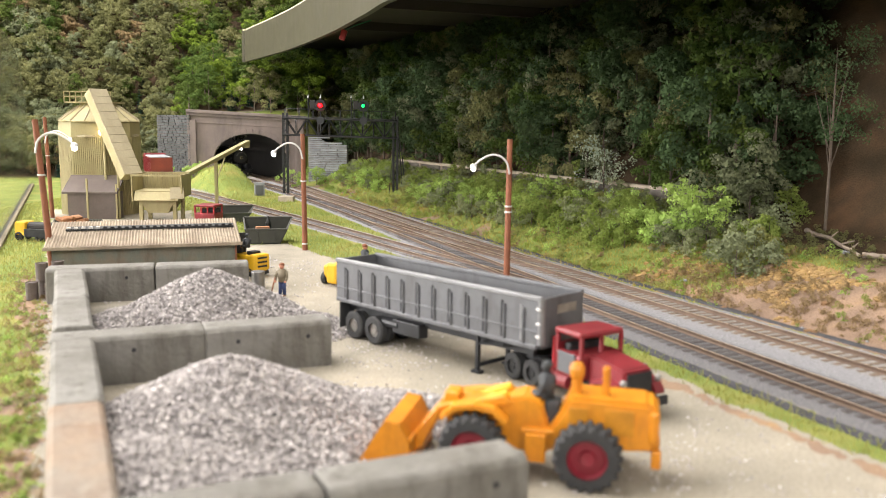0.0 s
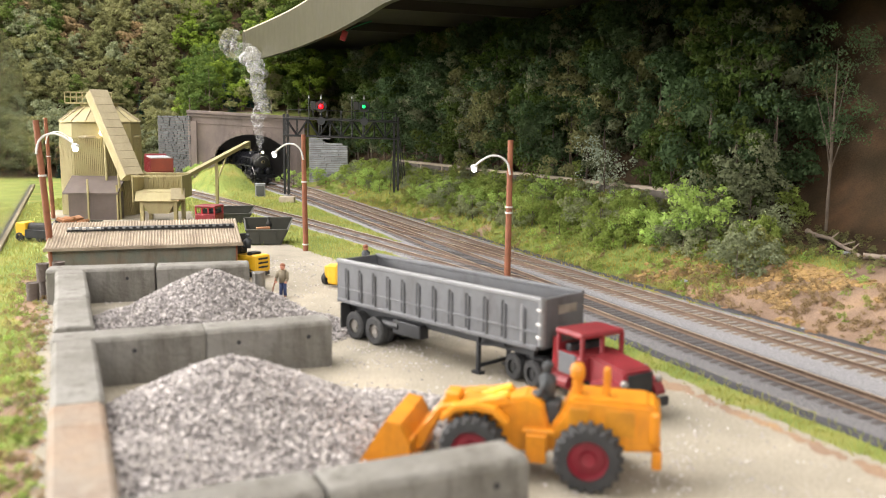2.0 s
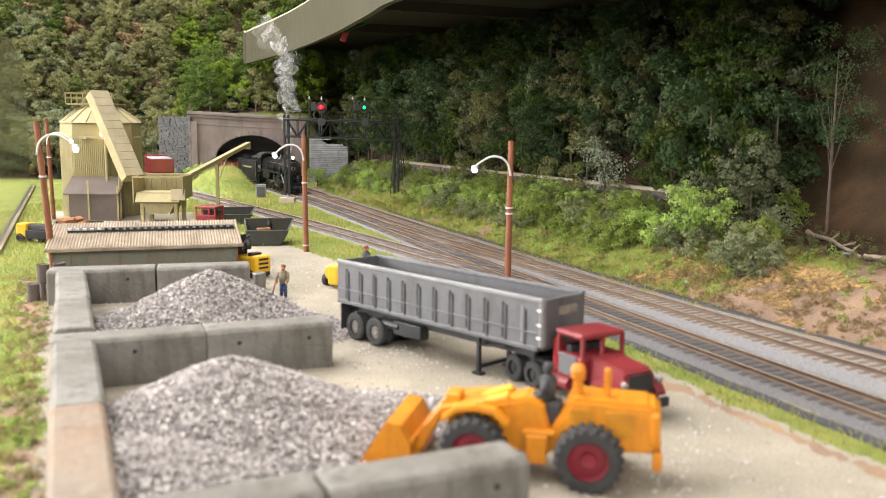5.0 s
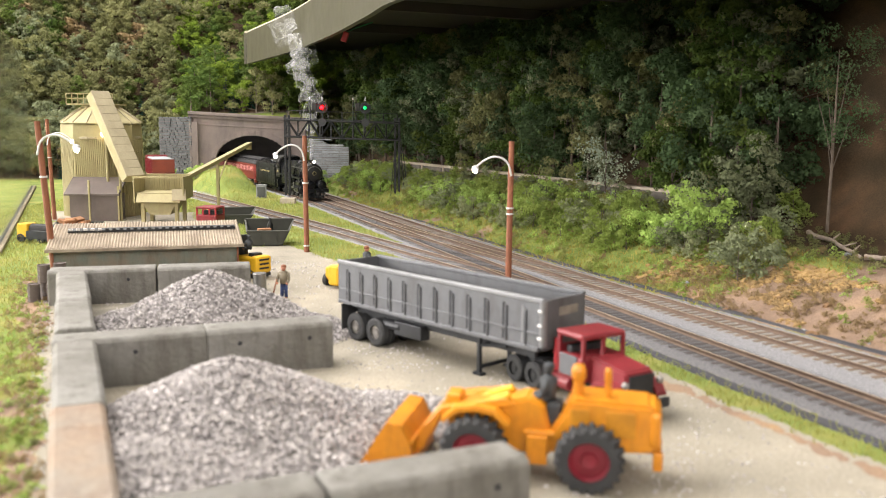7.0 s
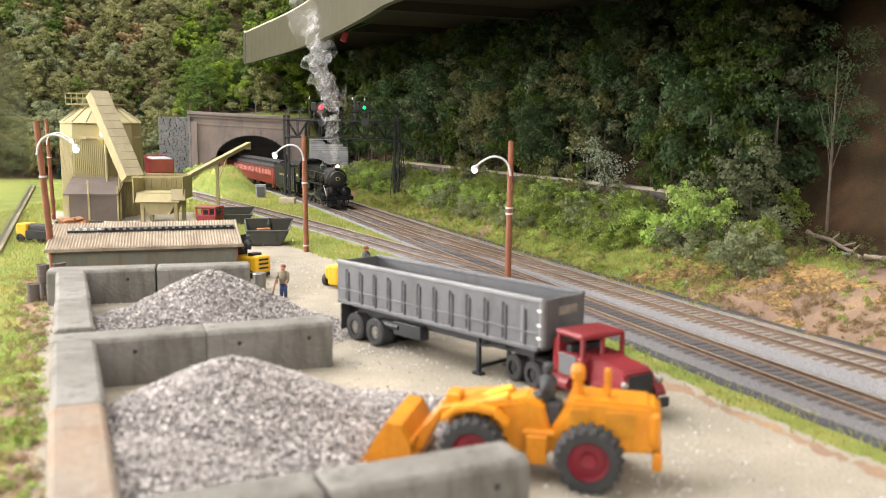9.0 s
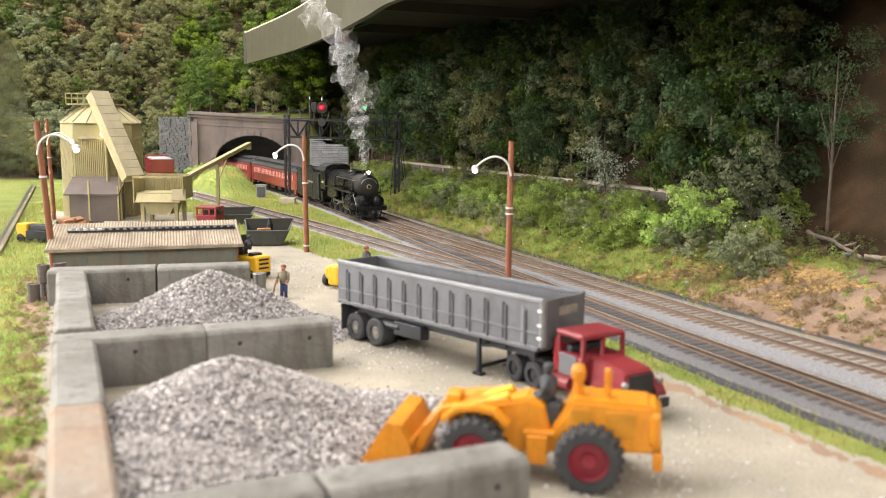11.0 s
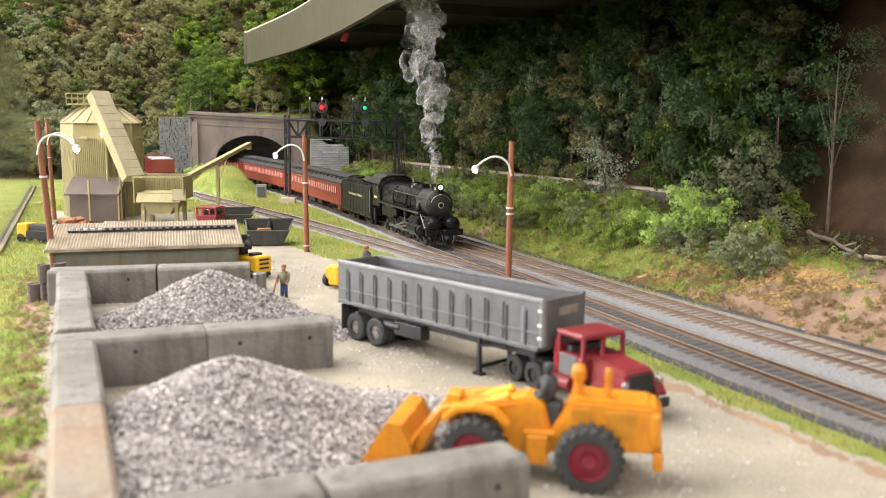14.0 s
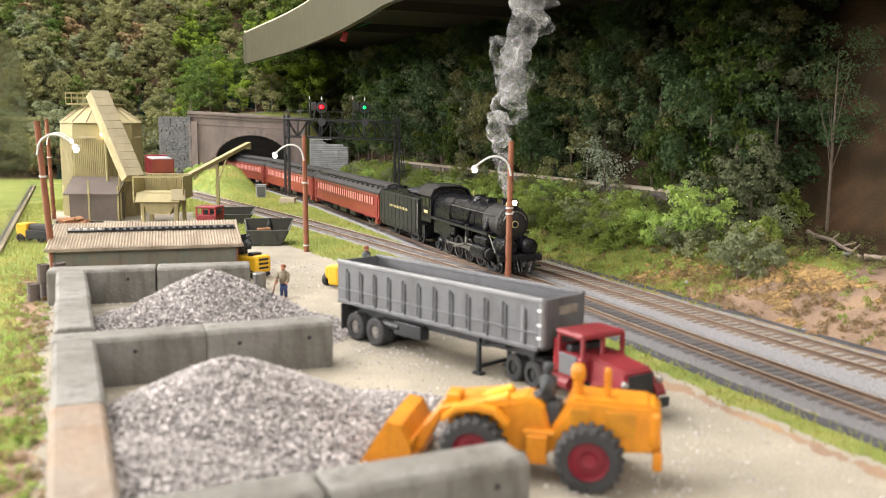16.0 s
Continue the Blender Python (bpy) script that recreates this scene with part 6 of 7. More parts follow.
W = []
for k in range(240):
    y = rng.uniform(500, 720)
    d = rng.uniform(104, 190)
    x = xb(y) + d / 0.92
    W.append(CLUMP[k % 6] * rng.uniform(0.25, 0.8) + (x, y, h1(x, y) - 1.2))
W = np.concatenate(W)
tagged(raw("leaf_litter", W, np.arange(len(W)).reshape(-1, 3), LEAF[2]), "brown and olive leaf litter on the bare slope", "leaf litter", kind="stuff")
for x, y in ((-168, 368), (-147, 318), (-138, 300)):
    plant("b0", BUSH[0], "bush", "leafy green bush on the grassy bank", "bush", "bushes on the bank", x - 9, y, -0.5, 0.16, 30 * y)


rng = np.random.default_rng(17)
EDGE = {}
for k in range(620):
    y = rng.uniform(190, 640)
    x = -95 - (y - 208) * 0.425 - rng.gamma(2.2, 7.5) - 3
    lm = int(rng.choice([7, 7, 2, BLEAF + 1, 7, BLEAF]))
    EDGE.setdefault(lm, []).append(CLUMP[k % 6] * rng.uniform(0.2, 0.62) * (1, 1, 0.7) + (x, y, -0.6))
for lm, Ws in EDGE.items():
    W = np.concatenate(Ws)
    tagged(raw("ground_cover", W, np.arange(len(W)).reshape(-1, 3), LEAF[lm]), "crumbly rust and green moss beside the bunker wall", "ground cover", kind="stuff")


# ---- grass blades ----
def grass_patch(n, xr, yr, test, hgt, m, label):
    rng = np.random.default_rng(n)
    X, Y = rng.uniform(*xr, n), rng.uniform(*yr, n)
    ok = test(X, Y)
    X, Y = X[ok], Y[ok]
    Z = height(X, Y)
    a = rng.uniform(0, 6.28, len(X))
    w = rng.uniform(0.25, 0.5, len(X))
    hh = hgt * rng.uniform(0.5, 1.2, len(X))
    lx, ly = rng.normal(size=len(X)) * hh * 0.4, rng.normal(size=len(X)) * hh * 0.4
    V = np.empty((len(X), 3, 3))
    V[:, 0] = np.stack([X - np.cos(a) * w, Y - np.sin(a) * w, Z - 0.3], -1)
    V[:, 1] = np.stack([X + np.cos(a) * w, Y + np.sin(a) * w, Z - 0.3], -1)
    V[:, 2] = np.stack([X + lx, Y + ly, Z + hh], -1)
    tagged(raw("grass", V.reshape(-1, 3), np.arange(len(X) * 3).reshape(-1, 3), m), label, "grass", kind="stuff")


GRASS = foliage("static_grass", (0.29, 0.325, 0.085), (0.36, 0.335, 0.11), 0.3)
GRASS2 = foliage("bank_moss", (0.34, 0.325, 0.07), (0.42, 0.30, 0.09), 0.35)


def sample(field, X, Y):
    ix = np.clip(np.searchsorted(gx, X), 0, nx - 1)
    iy = np.clip(np.searchsorted(gy, Y), 0, ny - 1)
    return field[iy, ix]


def grassy(X, Y):
    g = sample(grass, X, Y) - sample(earth, X, Y) * 0.8 - sample(ballast, X, Y) - sample(under, X, Y)
    return g > 0.5


grass_patch(165000, (-520, 180), (180, 1545), lambda X, Y: grassy(X, Y) & (sample(db, X, Y) < 10), 3.2, GRASS, "bright yellow-green static grass round the yard")
grass_patch(110000, (-150, 420), (420, 1350), lambda X, Y: grassy(X, Y) & (sample(db, X, Y) > 14), 2.4, GRASS2, "mossy green and ochre ground cover on the bank")


# ---- the train: every vehicle has x forward, its front at x = 0 and z = 0 on the rail tops ----
def wheelset(parent, x, r, name="wheel_set", half=9.2, m="steel_dark"):
    bm = B()
    for sy in (-1, 1):
        lathe(bm, [(0.05, sy * (half - 1.3)), (r, sy * (half - 1.3)), (r, sy * (half + 0.3)), (r * 0.82, sy * (half + 0.6)), (r * 0.78, sy * (half + 0.2)), (r * 0.3, sy * (half + 0.2)), (r * 0.22, sy * (half + 0.8)), (0.05, sy * (half + 0.8))], axis="y", seg=20)
    cyl(bm, (0, -half, 0), (0, half, 0), 1.2, 1.2, 8)
    return part(name, bm, M[m], parent, at=loc(x, 0, r))


def bogie(parent, x, wb, r, n=2, w=11.2):
    bg = part("bogie", B(), M["steel_dark"], parent, at=loc(x, 0, 0))
    bm = B()
    for sy in (-1, 1):
        prism(bm, [(-wb / 2 - 3, r + 1.6), (-wb / 2 + 3, r + 1.6), (-wb / 5, r - 1.4), (wb / 5, r - 1.4), (wb / 2 - 3, r + 1.6), (wb / 2 + 3, r + 1.6), (wb / 2 + 3, r - 1), (wb / 5, r - 4), (-wb / 5, r - 4), (-wb / 2 - 3, r - 1)], "y", sy * w - 0.9, sy * w + 0.9)
        for k in range(n):
            xx = -wb / 2 + wb * k / max(1, n - 1)
            cyl(bm, (xx, sy * (w + 0.6), r), (xx, sy * (w + 1.8), r), 1.4, 1.2, 10)
    box(bm, (0, 0, r + 1), (5, 2 * w, 3))
    bmesh.ops.scale(bm, vec=(MM, MM, MM), verts=bm.verts)
    bm.to_mesh(bg.data)
    bm.free()
    for k in range(n):
        wheelset(bg, -wb / 2 + wb * k / max(1, n - 1), r)
    return bg


def mk_loco():
    lo = thing("steam_locomotive", 0, 0, 0, 0, "black steam locomotive with lit headlight hauling red coaches", "steam locomotive")
    CZ = 37.0
    part("boiler", lathe(B(), [(0.05, -112), (14.2, -112), (14.2, -95), (13.2, -84), (12.8, -30)], axis="x", seg=32, c=(0, 0, CZ)), M["loco_black"], lo, smooth=False)
    part("smokebox", lathe(B(), [(12.9, -44), (13.1, -43), (13.1, -19), (12.4, -17.6), (11.2, -17), (10.6, -16.2), (8.5, -15.2), (4, -14.4), (0.05, -14.2)], axis="x", seg=32, c=(0, 0, CZ)), M["smokebox"], lo, "graphite grey smokebox")
    for x in (-44, -58, -72, -86):
        part("boiler_band", lathe(B(), [(12.9, x - 0.5), (13.35, x - 0.4), (13.35, x + 0.4), (12.9, x + 0.5)], axis="x", seg=32, c=(0, 0, CZ)), M["loco_black"], lo)
    fbx = B()
    prism(fbx, [(-14.5, 16), (14.5, 16), (15, 37), (13.8, 43.5), (10, 48), (5, 49.8), (-5, 49.8), (-10, 48), (-13.8, 43.5), (-15, 37)], "x", -142, -104)
    bmesh.ops.bevel(fbx, geom=fbx.edges[:], offset=0.8, segments=2, affect="EDGES")
    part("firebox", fbx, M["loco_black"], lo)
    part("chimney", lathe(B(), [(3.4, 48), (3.0, 50), (2.9, 53.5), (3.3, 54.6), (2.4, 54.6), (2.2, 50)], seg=20, c=(-32, 0, 0)), M["loco_black"], lo)
    part("steam_dome", lathe(B(), [(6.5, 47), (6.2, 50.6), (4.8, 52.8), (2, 53.6), (0.05, 53.7)], seg=20, c=(-78, 0, 0)), M["loco_black"], lo)
    part("sand_box", box(B(), (-60, 0, 50.5), (13, 9, 5), bevel=1.6), M["loco_black"], lo)
    part("bell", lathe(B(), [(2.2, 49.6), (1.6, 50.6), (1.3, 52.4), (0.05, 52.8)], seg=14, c=(-26, 0, 0)), M["gold"], lo)
    part("whistle", cyl(B(), (-100, 4, 51), (-100, 4, 55), 0.6, 0.6, 8), M["gold"], lo)
    hl = part("headlight", cyl(B(), (-20, 0, 53.0), (-15.2, 0, 53.0), 3.1, 3.1, 18), M["loco_black"], lo)
    part("lens", ball(B(), (-15.2, 0, 53.0), 1.9, s=(0.45, 1, 1)), M["head_glow"], hl, "glowing headlight lens")
    part("headlight_bracket", box(B(), (-17.5, 0, 49.6), (5, 5, 2)), M["loco_black"], lo)
    part("number_plate", cyl(B(), (-14.4, 0, CZ), (-13.4, 0, CZ), 2.6, 2.6, 20), M["gold"], lo, "round gold-edged front plate")
    part("number_plate_field", cyl(B(), (-13.5, 0, CZ), (-13.1, 0, CZ), 2.0, 2.0, 18), M["loco_black"], lo)
    for k in range(12):
        a = 2 * math.pi * k / 12
        part("front_clamp", box(B(), (-16.6, 11.3 * math.cos(a), CZ + 11.3 * math.sin(a)), (1.4, 1.2, 1.2)), M["smokebox"], lo)
    part("front_hand_rail", tube(B(), [(-14, 9.5 * math.cos(t), CZ + 9.5 * math.sin(t)) for t in np.linspace(0.3, 2.84, 8)], 0.4, 6), M["steel_bright"], lo)
    for sy in (-1, 1):
        part("air_tank", cyl(B(), (-22, sy * 8.2, 21), (-6, sy * 8.2, 21), 6.4, 6.4, 22), M["loco_black"], lo)
        part("tank_cap", ball(B(), (-6, sy * 8.2, 21), 6.3, s=(0.3, 1, 1), u=18, v=10), M["loco_black"], lo)
        part("cylinder", cyl(B(), (-48, sy * 15, 14), (-24, sy * 15, 14), 5.6, 5.6, 20), M["loco_black"], lo)
        part("valve_chest", cyl(B(), (-47, sy * 14.2, 22.4), (-25, sy * 14.2, 22.4), 3.9, 3.9, 18), M["loco_black"], lo)
        part("cylinder_cover", cyl(B(), (-24, sy * 15, 14), (-22.6, sy * 15, 14), 4.6, 3.6, 18), M["smokebox"], lo)
        part("steam_pipe", tube(B(), [(-33, sy * 11.5, 40), (-33, sy * 14.5, 32), (-34, sy * 14.4, 25)], 2.2, 10), M["loco_black"], lo)
        part("running_board", box(B(), (-84, sy * 14.2, 29.5), (118, 5.4, 1.2)), M["loco_black"], lo)
        part("running_board_edge", box(B(), (-84, sy * 16.8, 29), (118, 0.5, 2)), M["loco_green"], lo)
        part("front_step", tube(B(), [(-26, sy * 15, 29), (-16, sy * 14, 16)], 0.5, 6), M["steel_bright"], lo, "bright front stair rail")
        part("boiler_hand_rail", tube(B(), [(-24, sy * 12.6, 43), (-104, sy * 13.4, 43.5)], 0.4, 6), M["steel_bright"], lo)
        part("feed_pipe", tube(B(), [(-66, sy * 12.9, 42), (-69, sy * 13.6, 36), (-76, sy * 14, 31), (-104, sy * 15.2, 31)], 0.8, 7), M["loco_black"], lo)
        part("injector", box(B(), (-96, sy * 14.6, 23), (12, 4, 7), bevel=1), M["loco_black"], lo)
        part("air_pump", cyl(B(), (-66, sy * 14.4, 22), (-66, sy * 14.4, 32), 2.6, 2.6, 14), M["loco_black"], lo)
        part("frame_plate", box(B(), (-86, sy * 5.2, 13), (112, 1.4, 8)), M["loco_black"], lo)
        part("crosshead_guide", box(B(), (-57, sy * 15, 16.4), (17, 1.2, 1.2)), M["steel_bright"], lo)
        part("valve_link", box(B(), (-70, sy * 14.4, 20), (3, 1, 10), ry=12), M["steel_bright"], lo)
        part("eccentric_rod", beam_bm((-70, sy * 15.6, 16), (-92, sy * 15.6, 11), 0.9), M["steel_bright"], lo)
        part("pilot_step", box(B(), (-6, sy * 14.5, 7), (5, 4, 1)), M["loco_black"], lo)
    part("pilot_beam", box(B(), (-5, 0, 13.5), (4, 34, 5), bevel=0.6), M["loco_black"], lo)
    part("pilot_deck", box(B(), (-16, 0, 15.8), (24, 32, 1)), M["loco_black"], lo)
    for k in range(9):
        yy_ = -11 + k * 2.75
        part("pilot_bar", beam_bm((-3.4, yy_, 11), (-0.4 - abs(yy_) * 0.2, yy_ * 0.8, 3.6), 0.75), M["loco_black"], lo)
    part("coupler", box(B(), (1.5, 0, 9.5), (7, 3, 3.4), bevel=0.7), M["smokebox"], lo)
    cb = B()
    prism(cb, [(-17, 24), (17, 24), (17, 46), (14, 51.5), (8, 54), (-8, 54), (-14, 51.5), (-17, 46)], "x", -166, -142)
    part("cab", cb, M["loco_black"], lo)
    rf = B()
    prism(rf, [(-18, 46.8), (-15, 52.4), (-8.5, 55.2), (8.5, 55.2), (15, 52.4), (18, 46.8), (18.6, 47.4), (15.6, 53.4), (8.8, 56.4), (-8.8, 56.4), (-15.6, 53.4), (-18.6, 47.4)], "x", -172, -139)
    part("cab_roof", rf, M["smokebox"], lo)
    for sy in (-1, 1):
        for wx in (-158, -149.5):
            wd = part("cab_window", box(B(), (wx, sy * 17.1, 41), (6.4, 0.6, 8)), M["window_dark"], lo)
            part("window_frame", box(B(), (wx, sy * 17.2, 45.4), (7.4, 0.9, 0.8)), M["loco_green"], wd)
        part("number_bars", box(B(), (-154, sy * 17.2, 33), (9, 0.5, 2.4)), M["gold"], lo, "plain pale number bar")
        part("cab_step", box(B(), (-163, sy * 14.5, 14), (6, 3, 12)), M["loco_black"], lo)
    part("ash_pan", box(B(), (-124, 0, 13), (34, 18, 12)), M["loco_black"], lo)
    # running gear
    bogie(lo, -27, 18, 4.8)
    bogie(lo, -139, 2, 6.0, n=1)
    dr = []
    for x in (-53, -75, -97, -119):
        bm = B()
        R = 9.6
        for sy in (-1, 1):
            lathe(bm, [(R * 0.8, sy * 7.8), (R, sy * 7.8), (R, sy * 9.6), (R * 0.86, sy * 9.9), (R * 0.8, sy * 9.5)], axis="y", seg=28, caps=False)
            for k in range(12):
                a = 2 * math.pi * k / 12
                beam_into(bm, (1.5 * math.cos(a), sy * 8.8, 1.5 * math.sin(a)), (R * 0.84 * math.cos(a), sy * 8.8, R * 0.84 * math.sin(a)), 0.45)
            cyl(bm, (0, sy * 7.8, 0), (0, sy * 10.2, 0), 2.2, 2.2, 14)
            box(bm, (0, sy * 9.0, -R * 0.62), (R * 0.95, 1.6, R * 0.36))
        cyl(bm, (0, -8, 0), (0, 8, 0), 1.6, 1.6, 8)
        w = part("driving_wheel", bm, M["smokebox"], lo, "spoked driving wheel pair", at=loc(x, 0, R))
        dr.append((w, x, R))
    rods = []
    for sy in (-1, 1):
        bm = B()
        box(bm, (0, 0, 0), (68, 1.0, 2.0), bevel=0.3)
        for x in (-33, -11, 11, 33):
            cyl(bm, (x, -0.9, 0), (x, 0.9, 0), 1.7, 1.7, 12)
        rods.append((part("side_rod", bm, M["steel_bright"], lo, "bright steel side rod", at=loc(-86, sy * 11.6, 9.6)), sy))
    mr = []
    for sy in (-1, 1):
        bm = B()
        box(bm, (0, 0, 0), (40, 1.0, 2.2), bevel=0.3)
        mr.append((part("main_rod", bm, M["steel_bright"], lo, "bright steel main rod", at=loc(-77, sy * 13, 11)), sy))
    return lo, dr, rods, mr


def beam_into(bm, p0, p1, r):
    return cyl(bm, p0, p1, r, r, 6)


def beam_bm(p0, p1, r):
    return cyl(B(), p0, p1, r, r, 6)


def mk_tender():
    te = thing("tender", 0, 0, 0, 0, "dark green tender with gold lettering bars behind the locomotive", "tender")
    tk = B()
    prism(tk, [(-17.2, 11), (17.2, 11), (17.2, 43), (16.4, 44.5), (-16.4, 44.5), (-17.2, 43)], "x", -118, -3)
    part("tank", tk, M["loco_green"], te)
    cutp = B()
    prism(cutp, [(-3, 44.4), (-26, 44.4), (-40, 49.5), (-64, 49.5), (-72, 44.4)], "y", -15.5, 15.5)
    part("coal_bunker", cutp, M["loco_black"], te)
    part("coal", ball(B(), (-44, 0, 48), 8, s=(2.4, 1.7, 0.55), u=20, v=10), M["steel_dark"], te, "heaped coal")
    part("rear_deck", box(B(), (-95, 0, 45.4), (42, 30, 1)), M["loco_black"], te)
    part("water_hatch", cyl(B(), (-100, 0, 45.5), (-100, 0, 49), 5, 5, 16), M["loco_black"], te)
    for sy in (-1, 1):
        part("top_rail", tube(B(), [(-5, sy * 16.5, 47), (-116, sy * 16.5, 46)], 0.5, 6), M["loco_black"], te)
        for k in range(12):
            part("lettering_bar", box(B(), (-84 + k * 4.6 if sy < 0 else -33 - k * 4.6, sy * 17.45, 31), (1.7, 0.4, 2.5)), M["gold"], te)
        part("grab_rail", tube(B(), [(-4, sy * 17.6, 16), (-4, sy * 17.6, 40)], 0.4, 6), M["steel_bright"], te)
        for k in range(10):
            part("seam", box(B(), (-10 - k * 11.5, sy * 17.3, 27.5), (0.5, 0.3, 32)), M["loco_green"], te)
        part("sill", box(B(), (-60, sy * 15.6, 10), (116, 2, 2.6)), M["loco_black"], te)
    for sy in (-12, 12):
        part("marker_lamp", ball(B(), (-119, sy, 44), 1.5), M["red"], te)
    part("frame_beam", box(B(), (-60, 0, 8.6), (114, 12, 3)), M["loco_black"], te)
    bogie(te, -26, 24, 5.2, n=3)
    bogie(te, -94, 24, 5.2, n=3)
    return te


COACH_L = 281.0


def mk_coach():
    co = thing("coach", 0, 0, 0, 0, "red passenger coach with dark clerestory roof and lit windows", "railway coach", "red coaches of the train")
    L0, L1 = -COACH_L + 4, -4
    bd = B()
    prism(bd, [(-16.6, 11), (16.6, 11), (16.6, 37.6), (-16.6, 37.6)], "x", L0, L1)
    part("body", bd, M["coach_red"], co)
    rf = B()
    prism(rf, [(-17.6, 37.4), (-17.2, 39.6), (-14, 42.6), (-9, 44.2), (-8.8, 46.2), (-8, 47.8), (-4, 49.2), (4, 49.2), (8, 47.8), (8.8, 46.2), (9, 44.2), (14, 42.6), (17.2, 39.6), (17.6, 37.4)], "x", L0 - 3, L1 + 3)
    part("roof", rf, M["coach_roof"], co)
    part("roof_end", ball(B(), (L1 + 1, 0, 41.5), 8.2, s=(0.5, 1, 0.9), u=16, v=10), M["smokebox"], co)
    for sy in (-1, 1):
        part("letter_board", box(B(), (-COACH_L / 2, sy * 16.9, 35.6), (COACH_L - 9, 0.6, 3)), M["coach_red"], co)
        part("belt_rail", box(B(), (-COACH_L / 2, sy * 17.0, 23.6), (COACH_L - 9, 0.8, 1.1)), M["coach_red"], co)
        part("side_sill", box(B(), (-COACH_L / 2, sy * 16.8, 11.6), (COACH_L - 9, 1, 1.8)), M["red_cab"], co)
        for k in range(14):
            part("clerestory_window", box(B(), (-20 - k * 18.5, sy * 9.1, 45.2), (15, 0.4, 1.6)), M["window_dark"], co)
        n = 27
        for k in range(n):
            xx = -26 - k * (COACH_L - 52) / (n - 1)
            wd = part("window", box(B(), (xx, sy * 16.95, 29), (4.6, 0.5, 8.2), bevel=0.2), M["window_lit"], co)
            part("window_post", box(B(), (xx + 4.2, sy * 17.0, 29.2), (1.0, 0.7, 9.6)), M["coach_red"], wd)
        for xd in (L1 - 7, L0 + 7):
            part("vestibule_door", box(B(), (xd, sy * 16.9, 24), (7, 0.7, 22)), M["red_cab"], co)
            part("step", box(B(), (xd, sy * 15.4, 7.6), (8, 4, 5), bevel=0.4), M["coach_red"], co)
    for k in range(14):
        for sy in (-1, 1):
            part("roof_vent", box(B(), (-20 - k * 18.5, sy * 12.6, 44.1), (3, 2.4, 2.2), bevel=0.4), M["coach_roof"], co)
    for xd, sg in ((L1 + 1.5, 1), (L0 - 1.5, -1)):
        part("end_door", box(B(), (xd - sg * 1.2, 0, 25), (0.8, 9, 22)), M["red_cab"], co)
        part("diaphragm", box(B(), (xd + sg * 0.5, 0, 25), (3.5, 11, 25), bevel=0.5), M["steel_dark"], co)
        part("coupler", box(B(), (xd + sg * 1.2, 0, 9), (5, 3, 3)), M["steel_dark"], co)
    for xx, ll in ((-110, 22), (-150, 30), (-185, 18)):
        part("underfloor_box", box(B(), (xx, 9, 7), (ll, 10, 6), bevel=0.5), M["steel_dark"], co)
        part("underfloor_box", box(B(), (xx, -9, 7), (ll, 10, 6), bevel=0.5), M["steel_dark"], co)
    bogie(co, -42, 28, 5.2)
    bogie(co, -COACH_L + 42, 28, 5.2)
    return co


LOCO, DRIVERS, RODS, MAIN_RODS = mk_loco()
TENDER = mk_tender()
COACH = mk_coach()
LOCO.scale, TENDER.scale, COACH.scale = (1, 1, 0.97), (1, 1, 0.92), (1, 1, 0.92)
COACHES = [COACH] + [copy_thing(COACH, loc(0, 0, 0)) for _ in range(2)]

# the line of the near main track, by distance from its far end
ys_ = np.arange(1950.0, 40.0, -1.0)
xs_ = xa(ys_)
xs_ = np.concatenate([xs_[0] + np.arange(1200, 0, -1) * (xs_[0] - xs_[1]), xs_])
ys_ = np.concatenate([1950 + np.arange(1200, 0, -1.0), ys_])
ss_ = np.r_[0, np.cumsum(np.hypot(np.diff(xs_), np.diff(ys_)))]
ss_ = ss_ - np.interp(-1950.0, -ys_, ss_)


def on_line(s):
    return Vector((np.interp(s, ss_, xs_), np.interp(s, ss_, ys_), RAIL_Z))


TT = np.array([0, 1.5, 3.5, 6.5, 7.5, 9, 11.5, 12.5, 13.5, 14.5, 15.5, 16])
SS = np.array([405, 508, 626, 798, 859, 944, 1111, 1184, 1261, 1338, 1413, 1449])
RUN = np.polyfit(TT, SS, 5)


def front_at(t):
    """Distance of the pilot along the line at t seconds."""
    return float(np.polyval(RUN, t)) + 15.0


def vehicle_pose(s_front, g0, g1):
    a, b = on_line(s_front - g0), on_line(s_front - g1)
    d = (a - b).normalized()
    o = a + d * g0
    return loc(o.x, o.y, o.z, math.degrees(math.atan2(d.y, d.x)))


